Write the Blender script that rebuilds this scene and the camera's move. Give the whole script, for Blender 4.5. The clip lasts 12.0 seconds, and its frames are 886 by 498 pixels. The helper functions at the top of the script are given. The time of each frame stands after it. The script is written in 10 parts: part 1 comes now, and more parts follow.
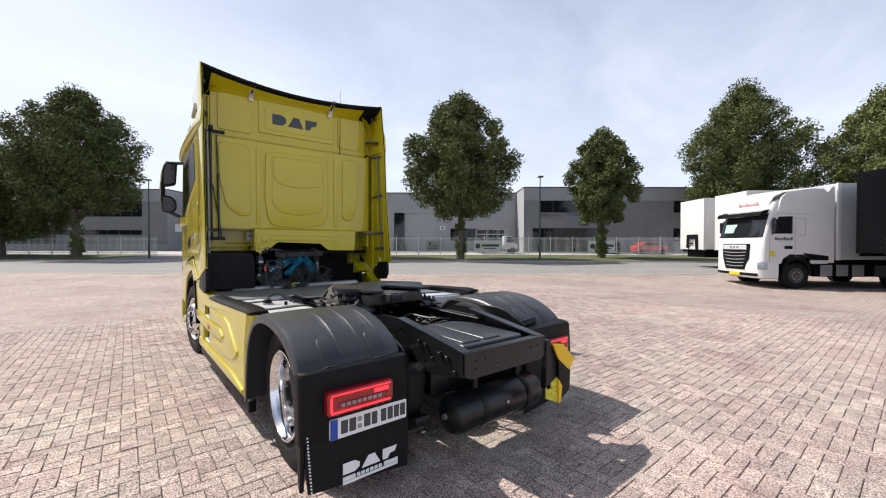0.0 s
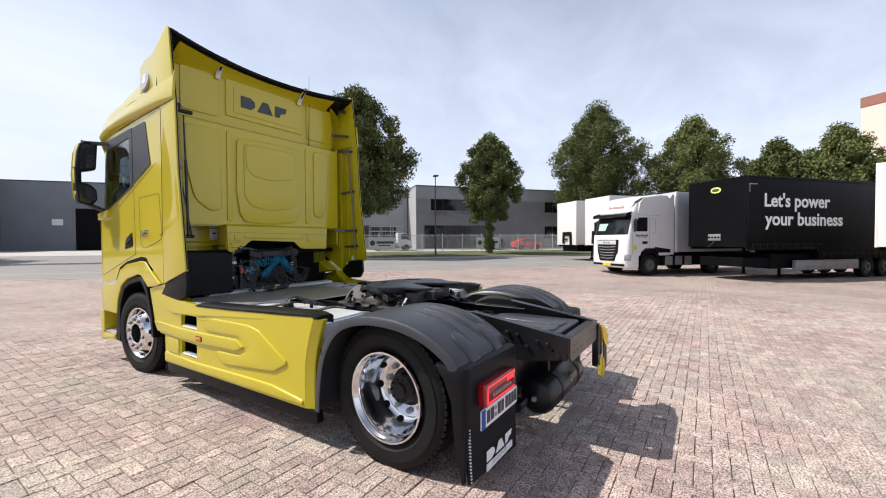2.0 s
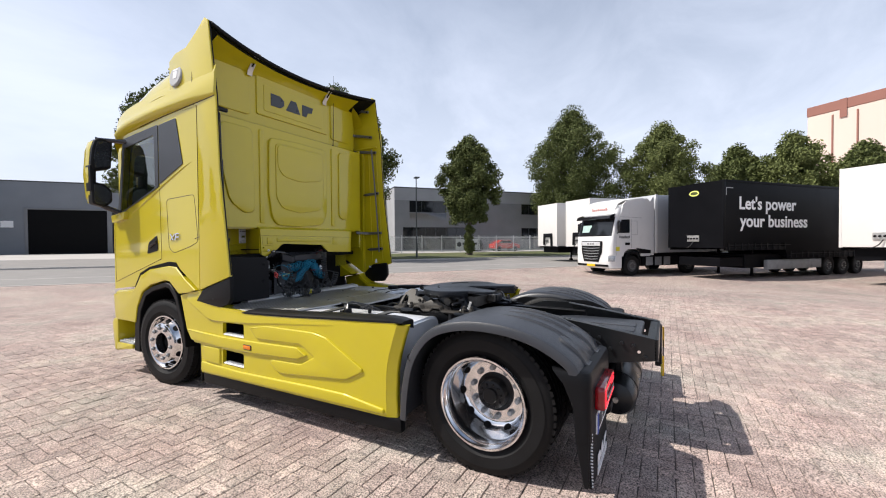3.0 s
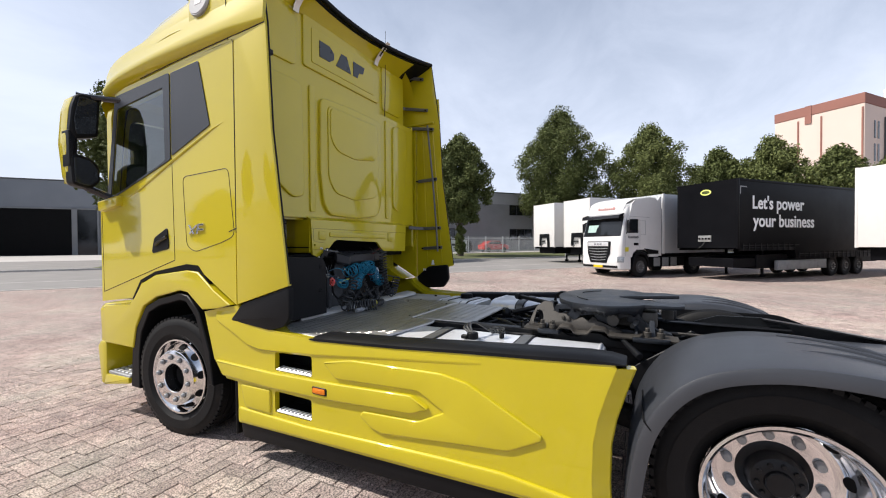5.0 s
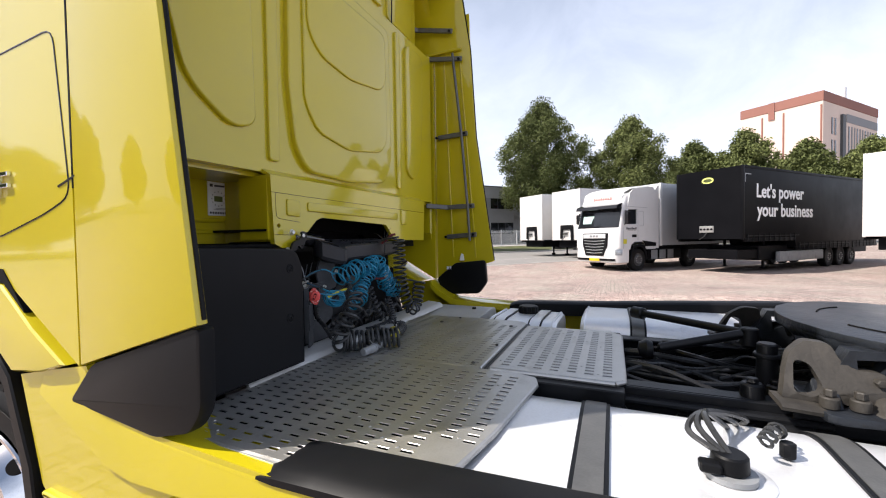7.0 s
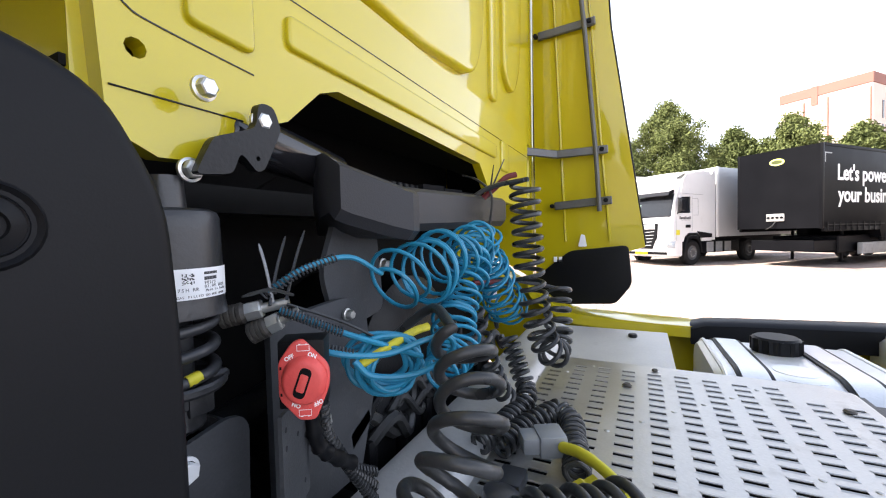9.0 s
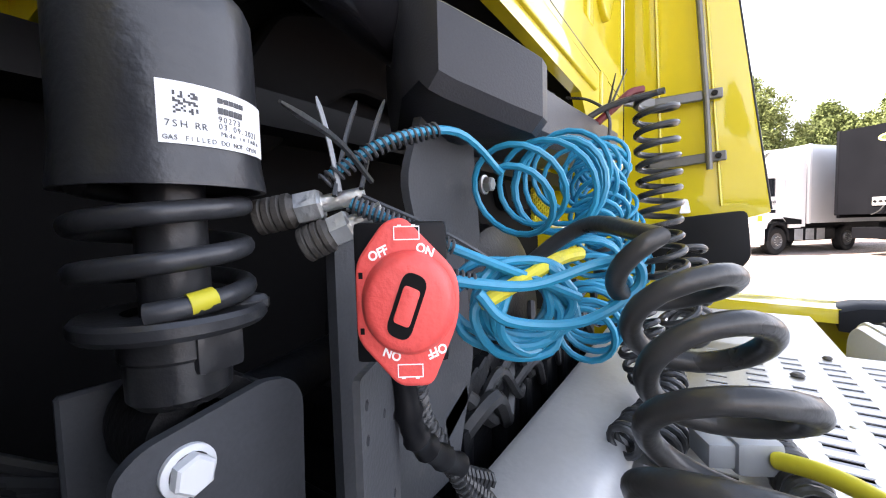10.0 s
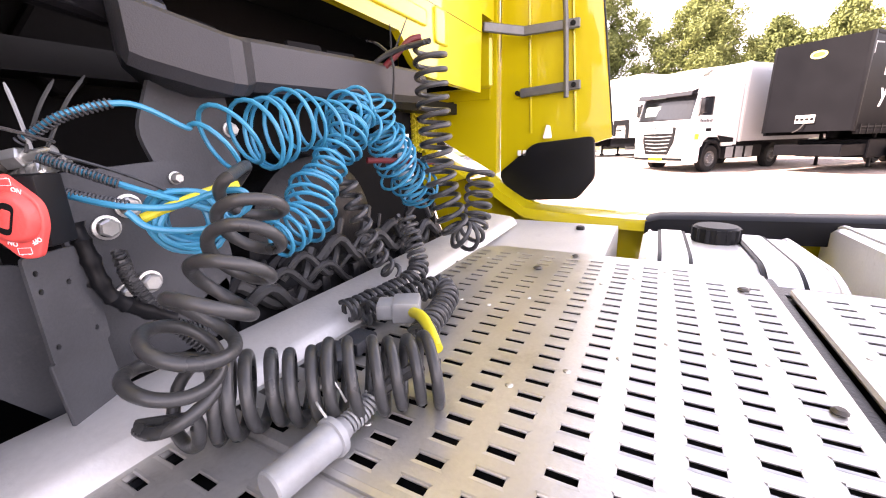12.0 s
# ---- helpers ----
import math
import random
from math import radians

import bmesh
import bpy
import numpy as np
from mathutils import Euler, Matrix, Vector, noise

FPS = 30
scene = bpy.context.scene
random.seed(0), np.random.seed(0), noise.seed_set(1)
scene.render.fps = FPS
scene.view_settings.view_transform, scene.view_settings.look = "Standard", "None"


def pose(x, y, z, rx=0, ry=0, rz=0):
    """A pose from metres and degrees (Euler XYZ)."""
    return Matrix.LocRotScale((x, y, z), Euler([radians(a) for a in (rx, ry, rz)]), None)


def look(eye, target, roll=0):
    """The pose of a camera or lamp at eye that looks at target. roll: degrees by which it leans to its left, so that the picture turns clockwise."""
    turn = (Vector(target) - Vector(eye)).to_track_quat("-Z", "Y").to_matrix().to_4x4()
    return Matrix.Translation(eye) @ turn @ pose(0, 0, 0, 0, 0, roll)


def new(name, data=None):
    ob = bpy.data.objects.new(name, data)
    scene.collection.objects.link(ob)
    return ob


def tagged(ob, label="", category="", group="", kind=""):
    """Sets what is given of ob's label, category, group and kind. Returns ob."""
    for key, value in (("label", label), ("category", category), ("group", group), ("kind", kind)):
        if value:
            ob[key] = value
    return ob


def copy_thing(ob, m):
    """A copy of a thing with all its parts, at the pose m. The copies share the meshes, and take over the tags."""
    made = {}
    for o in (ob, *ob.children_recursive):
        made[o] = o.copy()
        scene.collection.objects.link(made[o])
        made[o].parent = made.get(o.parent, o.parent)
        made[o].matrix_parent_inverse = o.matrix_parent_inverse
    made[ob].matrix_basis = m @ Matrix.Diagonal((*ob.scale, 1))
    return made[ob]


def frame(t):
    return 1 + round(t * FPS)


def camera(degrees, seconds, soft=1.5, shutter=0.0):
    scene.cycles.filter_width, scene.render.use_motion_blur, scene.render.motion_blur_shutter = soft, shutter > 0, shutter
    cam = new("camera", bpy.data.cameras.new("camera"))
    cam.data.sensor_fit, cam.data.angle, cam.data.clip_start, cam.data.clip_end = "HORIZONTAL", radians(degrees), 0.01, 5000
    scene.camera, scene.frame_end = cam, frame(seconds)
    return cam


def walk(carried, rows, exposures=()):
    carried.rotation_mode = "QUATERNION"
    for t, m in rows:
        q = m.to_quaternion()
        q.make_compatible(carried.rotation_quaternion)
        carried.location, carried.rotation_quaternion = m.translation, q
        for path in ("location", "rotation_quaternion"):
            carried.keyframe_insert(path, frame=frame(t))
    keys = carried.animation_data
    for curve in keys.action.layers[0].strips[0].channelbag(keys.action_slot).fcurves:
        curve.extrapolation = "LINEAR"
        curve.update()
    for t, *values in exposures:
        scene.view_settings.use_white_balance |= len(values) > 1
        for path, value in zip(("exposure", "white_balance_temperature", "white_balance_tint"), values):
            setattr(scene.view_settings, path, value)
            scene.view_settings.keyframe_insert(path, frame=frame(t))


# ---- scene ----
cam = camera(97.1, 12.0, soft=1.1)
PATH = [
    (0, (-1.955, -2.624, 1.558), (-0.697, -1.07, 1.531), 0.1),
    (0.5, (-2.25, -2.451, 1.562), (-0.855, -1.017, 1.526), 0.2),
    (1, (-2.542, -2.235, 1.584), (-1.037, -0.919, 1.546), -0.0),
    (1.5, (-2.761, -1.931, 1.561), (-1.167, -0.723, 1.521), -0.2),
    (2, (-3.038, -1.647, 1.564), (-1.377, -0.534, 1.521), -0.2),
    (2.5, (-3.283, -1.344, 1.574), (-1.576, -0.303, 1.532), -0.2),
    (3, (-3.432, -0.951, 1.58), (-1.698, 0.044, 1.545), -0.4),
    (5, (-3.035, 0.595, 1.537), (-1.25, 1.498, 1.508), -0.4),
    (5.5, (-2.738, 0.902, 1.499), (-0.94, 1.776, 1.467), -0.6),
    (6, (-2.444, 1.21, 1.476), (-0.63, 2.05, 1.439), -0.7),
    (6.5, (-2.157, 1.466, 1.473), (-0.327, 2.271, 1.426), -0.7),
    (8.5, (-0.97, 2.463, 1.389), (0.863, 3.26, 1.322), -1.3),
    (9, (-0.779, 2.637, 1.351), (1.008, 3.533, 1.275), -1.4),
    (9.5, (-0.696, 2.774, 1.291), (1.026, 3.785, 1.193), -1.3),
    (10, (-0.652, 2.804, 1.254), (1.001, 3.923, 1.131), -1.5),
    (10.5, (-0.638, 2.814, 1.241), (0.963, 3.998, 1.057), -1.6),
    (11, (-0.635, 2.773, 1.242), (0.954, 3.955, 0.962), -1.7),
    (11.5, (-0.614, 2.627, 1.248), (0.998, 3.743, 0.853), -1.9),
    (12, (-0.64, 2.429, 1.272), (1.054, 3.353, 0.746), -1.8),
]
walk(cam, [(t, look(eye, target, roll)) for t, eye, target, roll in PATH],
     [(0, 0.26, 6350, 10), (5, 0.18, 6300, 10), (6.5, 0.32, 6350, 11), (8.5, 1.57, 6700, 12), (9.5, 2.1, 6550, 10), (10.5, 3.12, 7250, 20), (11.5, 3.3, 7650, 26), (12, 2.95, 7700, 28)])

# ---- world and sun ----
SUN_FROM = Vector((-0.43, 0.72, 1.0)).normalized()
world = bpy.data.worlds.new("world")
scene.world = world
world.use_nodes = True
wn = world.node_tree.nodes
sky = wn.new("ShaderNodeTexSky")
sky.sky_type = "NISHITA"
sky.sun_disc = False
sky.sun_elevation = math.asin(SUN_FROM.z)
sky.sun_rotation = math.atan2(SUN_FROM.x, SUN_FROM.y)
sky.air_density, sky.dust_density, sky.ozone_density = 1.2, 2.5, 1.0
wn["Background"].inputs["Strength"].default_value = 0.09
# thin high cloud drawn over the blue
tc = wn.new("ShaderNodeTexCoord")
stretch = wn.new("ShaderNodeMapping")
stretch.inputs["Scale"].default_value = (1.0, 2.2, 3.0)
cloud = wn.new("ShaderNodeTexNoise")
cloud.inputs["Scale"].default_value, cloud.inputs["Detail"].default_value, cloud.inputs["Roughness"].default_value, cloud.inputs["Distortion"].default_value = 1.6, 6, 0.6, 0.4
amount = wn.new("ShaderNodeMapRange")
amount.inputs[1].default_value, amount.inputs[2].default_value, amount.inputs[3].default_value, amount.inputs[4].default_value = 0.35, 0.75, 0.55, 0.85
veil = wn.new("ShaderNodeMix")
veil.data_type = "RGBA"
veil.inputs["B"].default_value = (9.0, 9.6, 11.2, 1)
wl = world.node_tree.links
split = wn.new("ShaderNodeSeparateXYZ")
haze = wn.new("ShaderNodeMapRange")
haze.inputs[1].default_value, haze.inputs[2].default_value, haze.inputs[3].default_value, haze.inputs[4].default_value = 0.24, 0.8, 1.25, 0.12
less = wn.new("ShaderNodeMath")
less.operation, less.use_clamp = "MULTIPLY", True
wl.new(tc.outputs["Generated"], split.inputs[0])
wl.new(split.outputs["Z"], haze.inputs[0])
wl.new(haze.outputs[0], less.inputs[1])
wl.new(amount.outputs[0], less.inputs[0])
wl.new(tc.outputs["Generated"], stretch.inputs["Vector"])
wl.new(stretch.outputs[0], cloud.inputs["Vector"])
wl.new(cloud.outputs["Fac"], amount.inputs[0])
wl.new(less.outputs[0], veil.inputs["Factor"])
wl.new(sky.outputs[0], veil.inputs["A"])
wl.new(veil.outputs["Result"], wn["Background"].inputs["Color"])
sun = new("sun", bpy.data.lights.new("sun", "SUN"))
sun.data.energy, sun.data.angle, sun.data.color = 5.0, radians(0.6), (1.0, 0.93, 0.84)
sun.matrix_world = look(SUN_FROM * 60, (0, 0, 0))


# ---- materials ----
def mat(name, color, rough=0.5, metal=0.0, vary=0.12, scale=6.0, bump=0.0, bump_scale=60.0, coat=0.0, dirt=None, dirt_amount=0.0,
        dirt_scale=3.0, rough_vary=0.1, island=0.0, spec=0.5):
    """A surface with colour variation at two scales, fine relief and optional dirt."""
    m = bpy.data.materials.new(name)
    m.use_nodes = True
    n, l = m.node_tree.nodes, m.node_tree.links
    b = n["Principled BSDF"]
    b.inputs["Metallic"].default_value = metal
    b.inputs["Coat Weight"].default_value = coat
    b.inputs["Specular IOR Level"].default_value = spec
    b.inputs["Coat Roughness"].default_value = 0.05
    tc = n.new("ShaderNodeTexCoord")
    big, fine = n.new("ShaderNodeTexNoise"), n.new("ShaderNodeTexNoise")
    big.inputs["Scale"].default_value, big.inputs["Detail"].default_value = scale, 4
    fine.inputs["Scale"].default_value, fine.inputs["Detail"].default_value = bump_scale, 3
    l.new(tc.outputs["Object"], big.inputs["Vector"])
    l.new(tc.outputs["Object"], fine.inputs["Vector"])
    add = n.new("ShaderNodeMath")
    add.operation = "MULTIPLY_ADD"
    add.inputs[1].default_value = 0.35
    l.new(fine.outputs["Fac"], add.inputs[0])
    l.new(big.outputs["Fac"], add.inputs[2])
    ramp = n.new("ShaderNodeValToRGB")
    lo, hi = [c * (1 - vary) for c in color], [min(1, c * (1 + vary)) for c in color]
    ramp.color_ramp.elements[0].position, ramp.color_ramp.elements[0].color = 0.4, (*lo, 1)
    ramp.color_ramp.elements[1].position, ramp.color_ramp.elements[1].color = 0.9, (*hi, 1)
    l.new(add.outputs[0], ramp.inputs[0])
    out = ramp.outputs[0]
    if dirt:
        dn = n.new("ShaderNodeTexNoise")
        dn.inputs["Scale"].default_value, dn.inputs["Detail"].default_value, dn.inputs["Roughness"].default_value = dirt_scale, 8, 0.7
        l.new(tc.outputs["Object"], dn.inputs["Vector"])
        mr = n.new("ShaderNodeMapRange")
        mr.inputs[1].default_value, mr.inputs[2].default_value = 0.62 - 0.25 * dirt_amount, 0.75
        mr.inputs[4].default_value = min(1.0, 0.4 + dirt_amount)
        l.new(dn.outputs["Fac"], mr.inputs[0])
        mix = n.new("ShaderNodeMix")
        mix.data_type = "RGBA"
        l.new(mr.outputs[0], mix.inputs["Factor"])
        l.new(out, mix.inputs["A"])
        mix.inputs["B"].default_value = (*dirt, 1)
        out = mix.outputs["Result"]
    if island:
        gi = n.new("ShaderNodeNewGeometry") if island < 0 else n.new("ShaderNodeObjectInfo")
        hs = n.new("ShaderNodeHueSaturation")
        mv = n.new("ShaderNodeMapRange")
        mv.inputs[3].default_value, mv.inputs[4].default_value = 1 - abs(island), 1 + abs(island)
        l.new(gi.outputs["Random Per Island" if island < 0 else "Random"], mv.inputs[0])
        l.new(mv.outputs[0], hs.inputs["Value"])
        l.new(out, hs.inputs["Color"])
        out = hs.outputs[0]
    l.new(out, b.inputs["Base Color"])
    rr = n.new("ShaderNodeMapRange")
    rr.inputs[3].default_value, rr.inputs[4].default_value = max(0.02, rough - rough_vary), min(1, rough + rough_vary)
    l.new(big.outputs["Fac"], rr.inputs[0])
    l.new(rr.outputs[0], b.inputs["Roughness"])
    if bump:
        bp = n.new("ShaderNodeBump")
        bp.inputs["Strength"].default_value, bp.inputs["Distance"].default_value = bump, 0.004
        l.new(fine.outputs["Fac"], bp.inputs["Height"])
        l.new(bp.outputs[0], b.inputs["Normal"])
    return m


YELLOW = mat("yellow_paint", (0.505, 0.417, 0.0055), 0.42, 0.0, 0.05, 1.5, 0.01, 900, coat=1.0, rough_vary=0.05, spec=0.25)
BLACK = mat("black_plastic", (0.006, 0.0063, 0.0075), 0.45, 0, 0.2, 4, 0.03, 900, dirt=(0.016, 0.016, 0.016), dirt_amount=0.06, dirt_scale=2.0, spec=0.16)
GREYPL = mat("anthracite_plastic", (0.033, 0.0355, 0.042), 0.36, 0, 0.15, 3, 0.15, 700, dirt=(0.034, 0.034, 0.033), dirt_amount=0.1, rough_vary=0.12, spec=0.45)
FRAMEPAINT = mat("frame_paint", (0.011, 0.012, 0.0135), 0.3, 0.25, 0.2, 5, 0.2, 150, dirt=(0.035, 0.032, 0.027), dirt_amount=0.15, dirt_scale=7, spec=0.5)
COVERPL = mat("engine_cover_plastic", (0.025, 0.026, 0.03), 0.42, 0, 0.2, 5, 0.12, 500, dirt=(0.035, 0.034, 0.033), dirt_amount=0.15, rough_vary=0.12, spec=0.35)
DUSTY = mat("dusty_black_steel", (0.055, 0.058, 0.064), 0.55, 0, 0.2, 14, 0.12, 300, dirt=(0.1, 0.1, 0.098), dirt_amount=0.2, dirt_scale=25, spec=0.35)
STRUTBLACK = mat("strut_black", (0.026, 0.027, 0.03), 0.32, 0, 0.25, 12, 0.1, 200, dirt=(0.06, 0.058, 0.055), dirt_amount=0.18, dirt_scale=18, rough_vary=0.12, spec=0.5)
GLOSSBLACK = mat("gloss_black", (0.012, 0.012, 0.014), 0.12, 0, 0.1, 3, rough_vary=0.04)
CHASSIS = mat("chassis_paint", (0.008, 0.0085, 0.01), 0.4, 0.1, 0.2, 5, 0.2, 150, dirt=(0.035, 0.03, 0.023), dirt_amount=0.14, dirt_scale=5, spec=0.3)
RUBBER = mat("tyre_rubber", (0.0085, 0.0085, 0.009), 0.6, 0, 0.3, 5, 0.3, 200, dirt=(0.026, 0.025, 0.023), dirt_amount=0.12, spec=0.2)
COILBLACK = mat("coil_black", (0.038, 0.039, 0.04), 0.3, 0, 0.2, 20, 0.1, 200, rough_vary=0.1, spec=0.4)
COILBLUE = mat("coil_blue", (0.014, 0.225, 0.375), 0.38, 0, 0.12, 20, rough_vary=0.08)
ALLOY = mat("polished_alloy", (0.76, 0.76, 0.77), 0.1, 1, 0.08, 8, rough_vary=0.07)
ALU = mat("brushed_aluminium", (0.78, 0.79, 0.81), 0.33, 0.45, 0.1, 4, 0.12, 120, dirt=(0.33, 0.32, 0.31), dirt_amount=0.14, dirt_scale=5)
DECK = mat("worn_aluminium_deck", (0.5, 0.49, 0.47), 0.36, 0.72, 0.12, 9, 0.1, 160, dirt=(0.33, 0.31, 0.285), dirt_amount=0.3, dirt_scale=13, rough_vary=0.12)
BEAM = mat("dull_aluminium", (0.6, 0.59, 0.57), 0.5, 0.35, 0.1, 5, 0.15, 120, dirt=(0.42, 0.4, 0.38), dirt_amount=0.16, dirt_scale=6)
STEEL = mat("zinc_steel", (0.6, 0.6, 0.58), 0.38, 0.9, 0.1, 20, 0.2, 150, dirt=(0.25, 0.24, 0.22), dirt_amount=0.2)
CAST = mat("cast_steel", (0.075, 0.068, 0.06), 0.55, 0.2, 0.35, 14, 0.5, 90, dirt=(0.03, 0.026, 0.022), dirt_amount=0.5, dirt_scale=6)
GREASE = mat("greasy_plate", (0.02, 0.0235, 0.03), 0.38, 0.3, 0.35, 7, 0.5, 60, dirt=(0.01, 0.01, 0.01), dirt_amount=0.45, dirt_scale=8)
STANDCAST = mat("dusty_cast_steel", (0.04, 0.0355, 0.03), 0.6, 0.1, 0.3, 12, 0.4, 90, dirt=(0.018, 0.016, 0.014), dirt_amount=0.5, dirt_scale=9)
BRACKET = mat("bracket_steel", (0.12, 0.12, 0.117), 0.42, 0.4, 0.15, 20, 0.15, 150)
LAMPGLASS = mat("headlight_glass", (0.3, 0.32, 0.34), 0.12, 0.3, 0.3, 12, coat=0.6)
DUSTYRIM = mat("dusty_rim", (0.09, 0.09, 0.092), 0.5, 0.3, 0.2, 5)
RED = mat("red_plastic", (0.72, 0.085, 0.075), 0.5, 0, 0.08, 8, 0.15, 300)
YELLOWSLEEVE = mat("yellow_sleeve", (0.62, 0.55, 0.03), 0.5, 0, 0.15, 20, dirt=(0.1, 0.09, 0.05), dirt_amount=0.2, dirt_scale=20)
ORANGE = mat("amber_lens", (0.75, 0.2, 0.01), 0.15, 0, 0.1, 30)
REDLENS = mat("red_lens", (0.3, 0.005, 0.01), 0.12, 0, 0.1, 30, coat=0.5)
LAMPRED = mat("lit_red_lens", (0.8, 0.03, 0.04), 0.15, 0, 0.05, 30)
LAMPRED.node_tree.nodes["Principled BSDF"].inputs["Emission Color"].default_value = (1.0, 0.03, 0.05, 1)
LAMPRED.node_tree.nodes["Principled BSDF"].inputs["Emission Strength"].default_value = 1.2
DARKRED = mat("dark_red_lens", (0.22, 0.005, 0.01), 0.12, 0, 0.1, 30, coat=0.5)
WHITE = mat("white_paint", (0.66, 0.66, 0.655), 0.35, 0, 0.03, 2, coat=0.3, dirt=(0.55, 0.53, 0.5), dirt_amount=0.08)
LABEL = mat("white_label", (0.82, 0.83, 0.84), 0.45, 0, 0.03, 10)
PRINT = mat("dark_print", (0.06, 0.06, 0.065), 0.6, 0, 0.1, 30)
WHITEPRINT = mat("white_print", (0.9, 0.9, 0.9), 0.5, 0, 0.03, 30)
GREYPRINT = mat("dark_grey_lettering", (0.035, 0.04, 0.045), 0.3, 0, 0.1, 10)
EUBLUE = mat("plate_blue", (0.02, 0.07, 0.4), 0.4, 0, 0.05, 20)
REDWIRE = mat("red_hose", (0.13, 0.013, 0.016), 0.45, 0, 0.1, 20)
BLACKTARP = mat("black_tarpaulin", (0.004, 0.0042, 0.0055), 0.42, 0, 0.2, 1.2, 0.1, 12, spec=0.08)
STEELGREY = mat("painted_steel_grey", (0.3, 0.31, 0.32), 0.5, 0.3, 0.15, 4, dirt=(0.12, 0.11, 0.1), dirt_amount=0.3)
PLATEYELLOW = mat("plate_yellow", (0.8, 0.5, 0.01), 0.4, 0, 0.05, 10)
# near-black whose colour stands in for the shade in holes, gaps and recesses
DEEPSHADE = mat("deep_shade_black", (0.007, 0.007, 0.0075), 0.8, 0, 0.2, 5, spec=0.1)
CONCRETE = mat("grey_render", (0.33, 0.335, 0.35), 0.85, 0, 0.08, 0.6, 0.2, 30, dirt=(0.25, 0.25, 0.25), dirt_amount=0.1, dirt_scale=0.4)
DARKCLAD = mat("dark_grey_cladding", (0.21, 0.225, 0.25), 0.6, 0, 0.08, 0.5, 0.1, 30)
DARKBAND = mat("grey_band", (0.22, 0.225, 0.235), 0.8, 0, 0.08, 0.7, 0.1, 30)
TRIMDARK = mat("roof_trim", (0.06, 0.065, 0.07), 0.6, 0, 0.1, 2)
DOORGREY = mat("roller_door", (0.36, 0.37, 0.38), 0.6, 0, 0.05, 2)
WINDARK = mat("dark_window_glass", (0.012, 0.014, 0.017), 0.07, 0, 0.3, 0.6, rough_vary=0.03)
FENCEW = mat("galvanised_fence", (0.62, 0.63, 0.64), 0.5, 0.3, 0.1, 3)
BARK = mat("bark", (0.1, 0.085, 0.065), 0.9, 0, 0.3, 6, 1.0, 20)
TOWERPINK = mat("tower_render", (0.62, 0.5, 0.43), 0.8, 0, 0.05, 0.05)
TOWERRED = mat("tower_red_band", (0.24, 0.105, 0.08), 0.8, 0, 0.08, 0.1)
CARRED = mat("car_red", (0.5, 0.03, 0.02), 0.25, 0, 0.05, 3, coat=0.6)
LAMPPOST = mat("lamp_post_green", (0.05, 0.06, 0.06), 0.5, 0.2, 0.1, 5)


def leaf_mat(name, a, b):
    m = mat(name, a, 0.7, 0, 0.25, 2.0, island=-0.3, spec=0.2)
    p = m.node_tree.nodes["Principled BSDF"]
    p.inputs["Transmission Weight"].default_value = 0.0
    p.inputs["Subsurface Weight"].default_value = 0.0
    return m


LEAF = leaf_mat("leaves", (0.093, 0.112, 0.036), None)
LEAF2 = leaf_mat("leaves_lighter", (0.12, 0.14, 0.046), None)


def glass_mat(name, tint, rough=0.02):
    m = bpy.data.materials.new(name)
    m.use_nodes = True
    b = m.node_tree.nodes["Principled BSDF"]
    b.inputs["Base Color"].default_value = (*tint, 1)
    b.inputs["Roughness"].default_value = rough
    b.inputs["Transmission Weight"].default_value = 1.0
    b.inputs["IOR"].default_value = 1.7
    return m


GLASS = glass_mat("tinted_glass", (0.36, 0.42, 0.42))


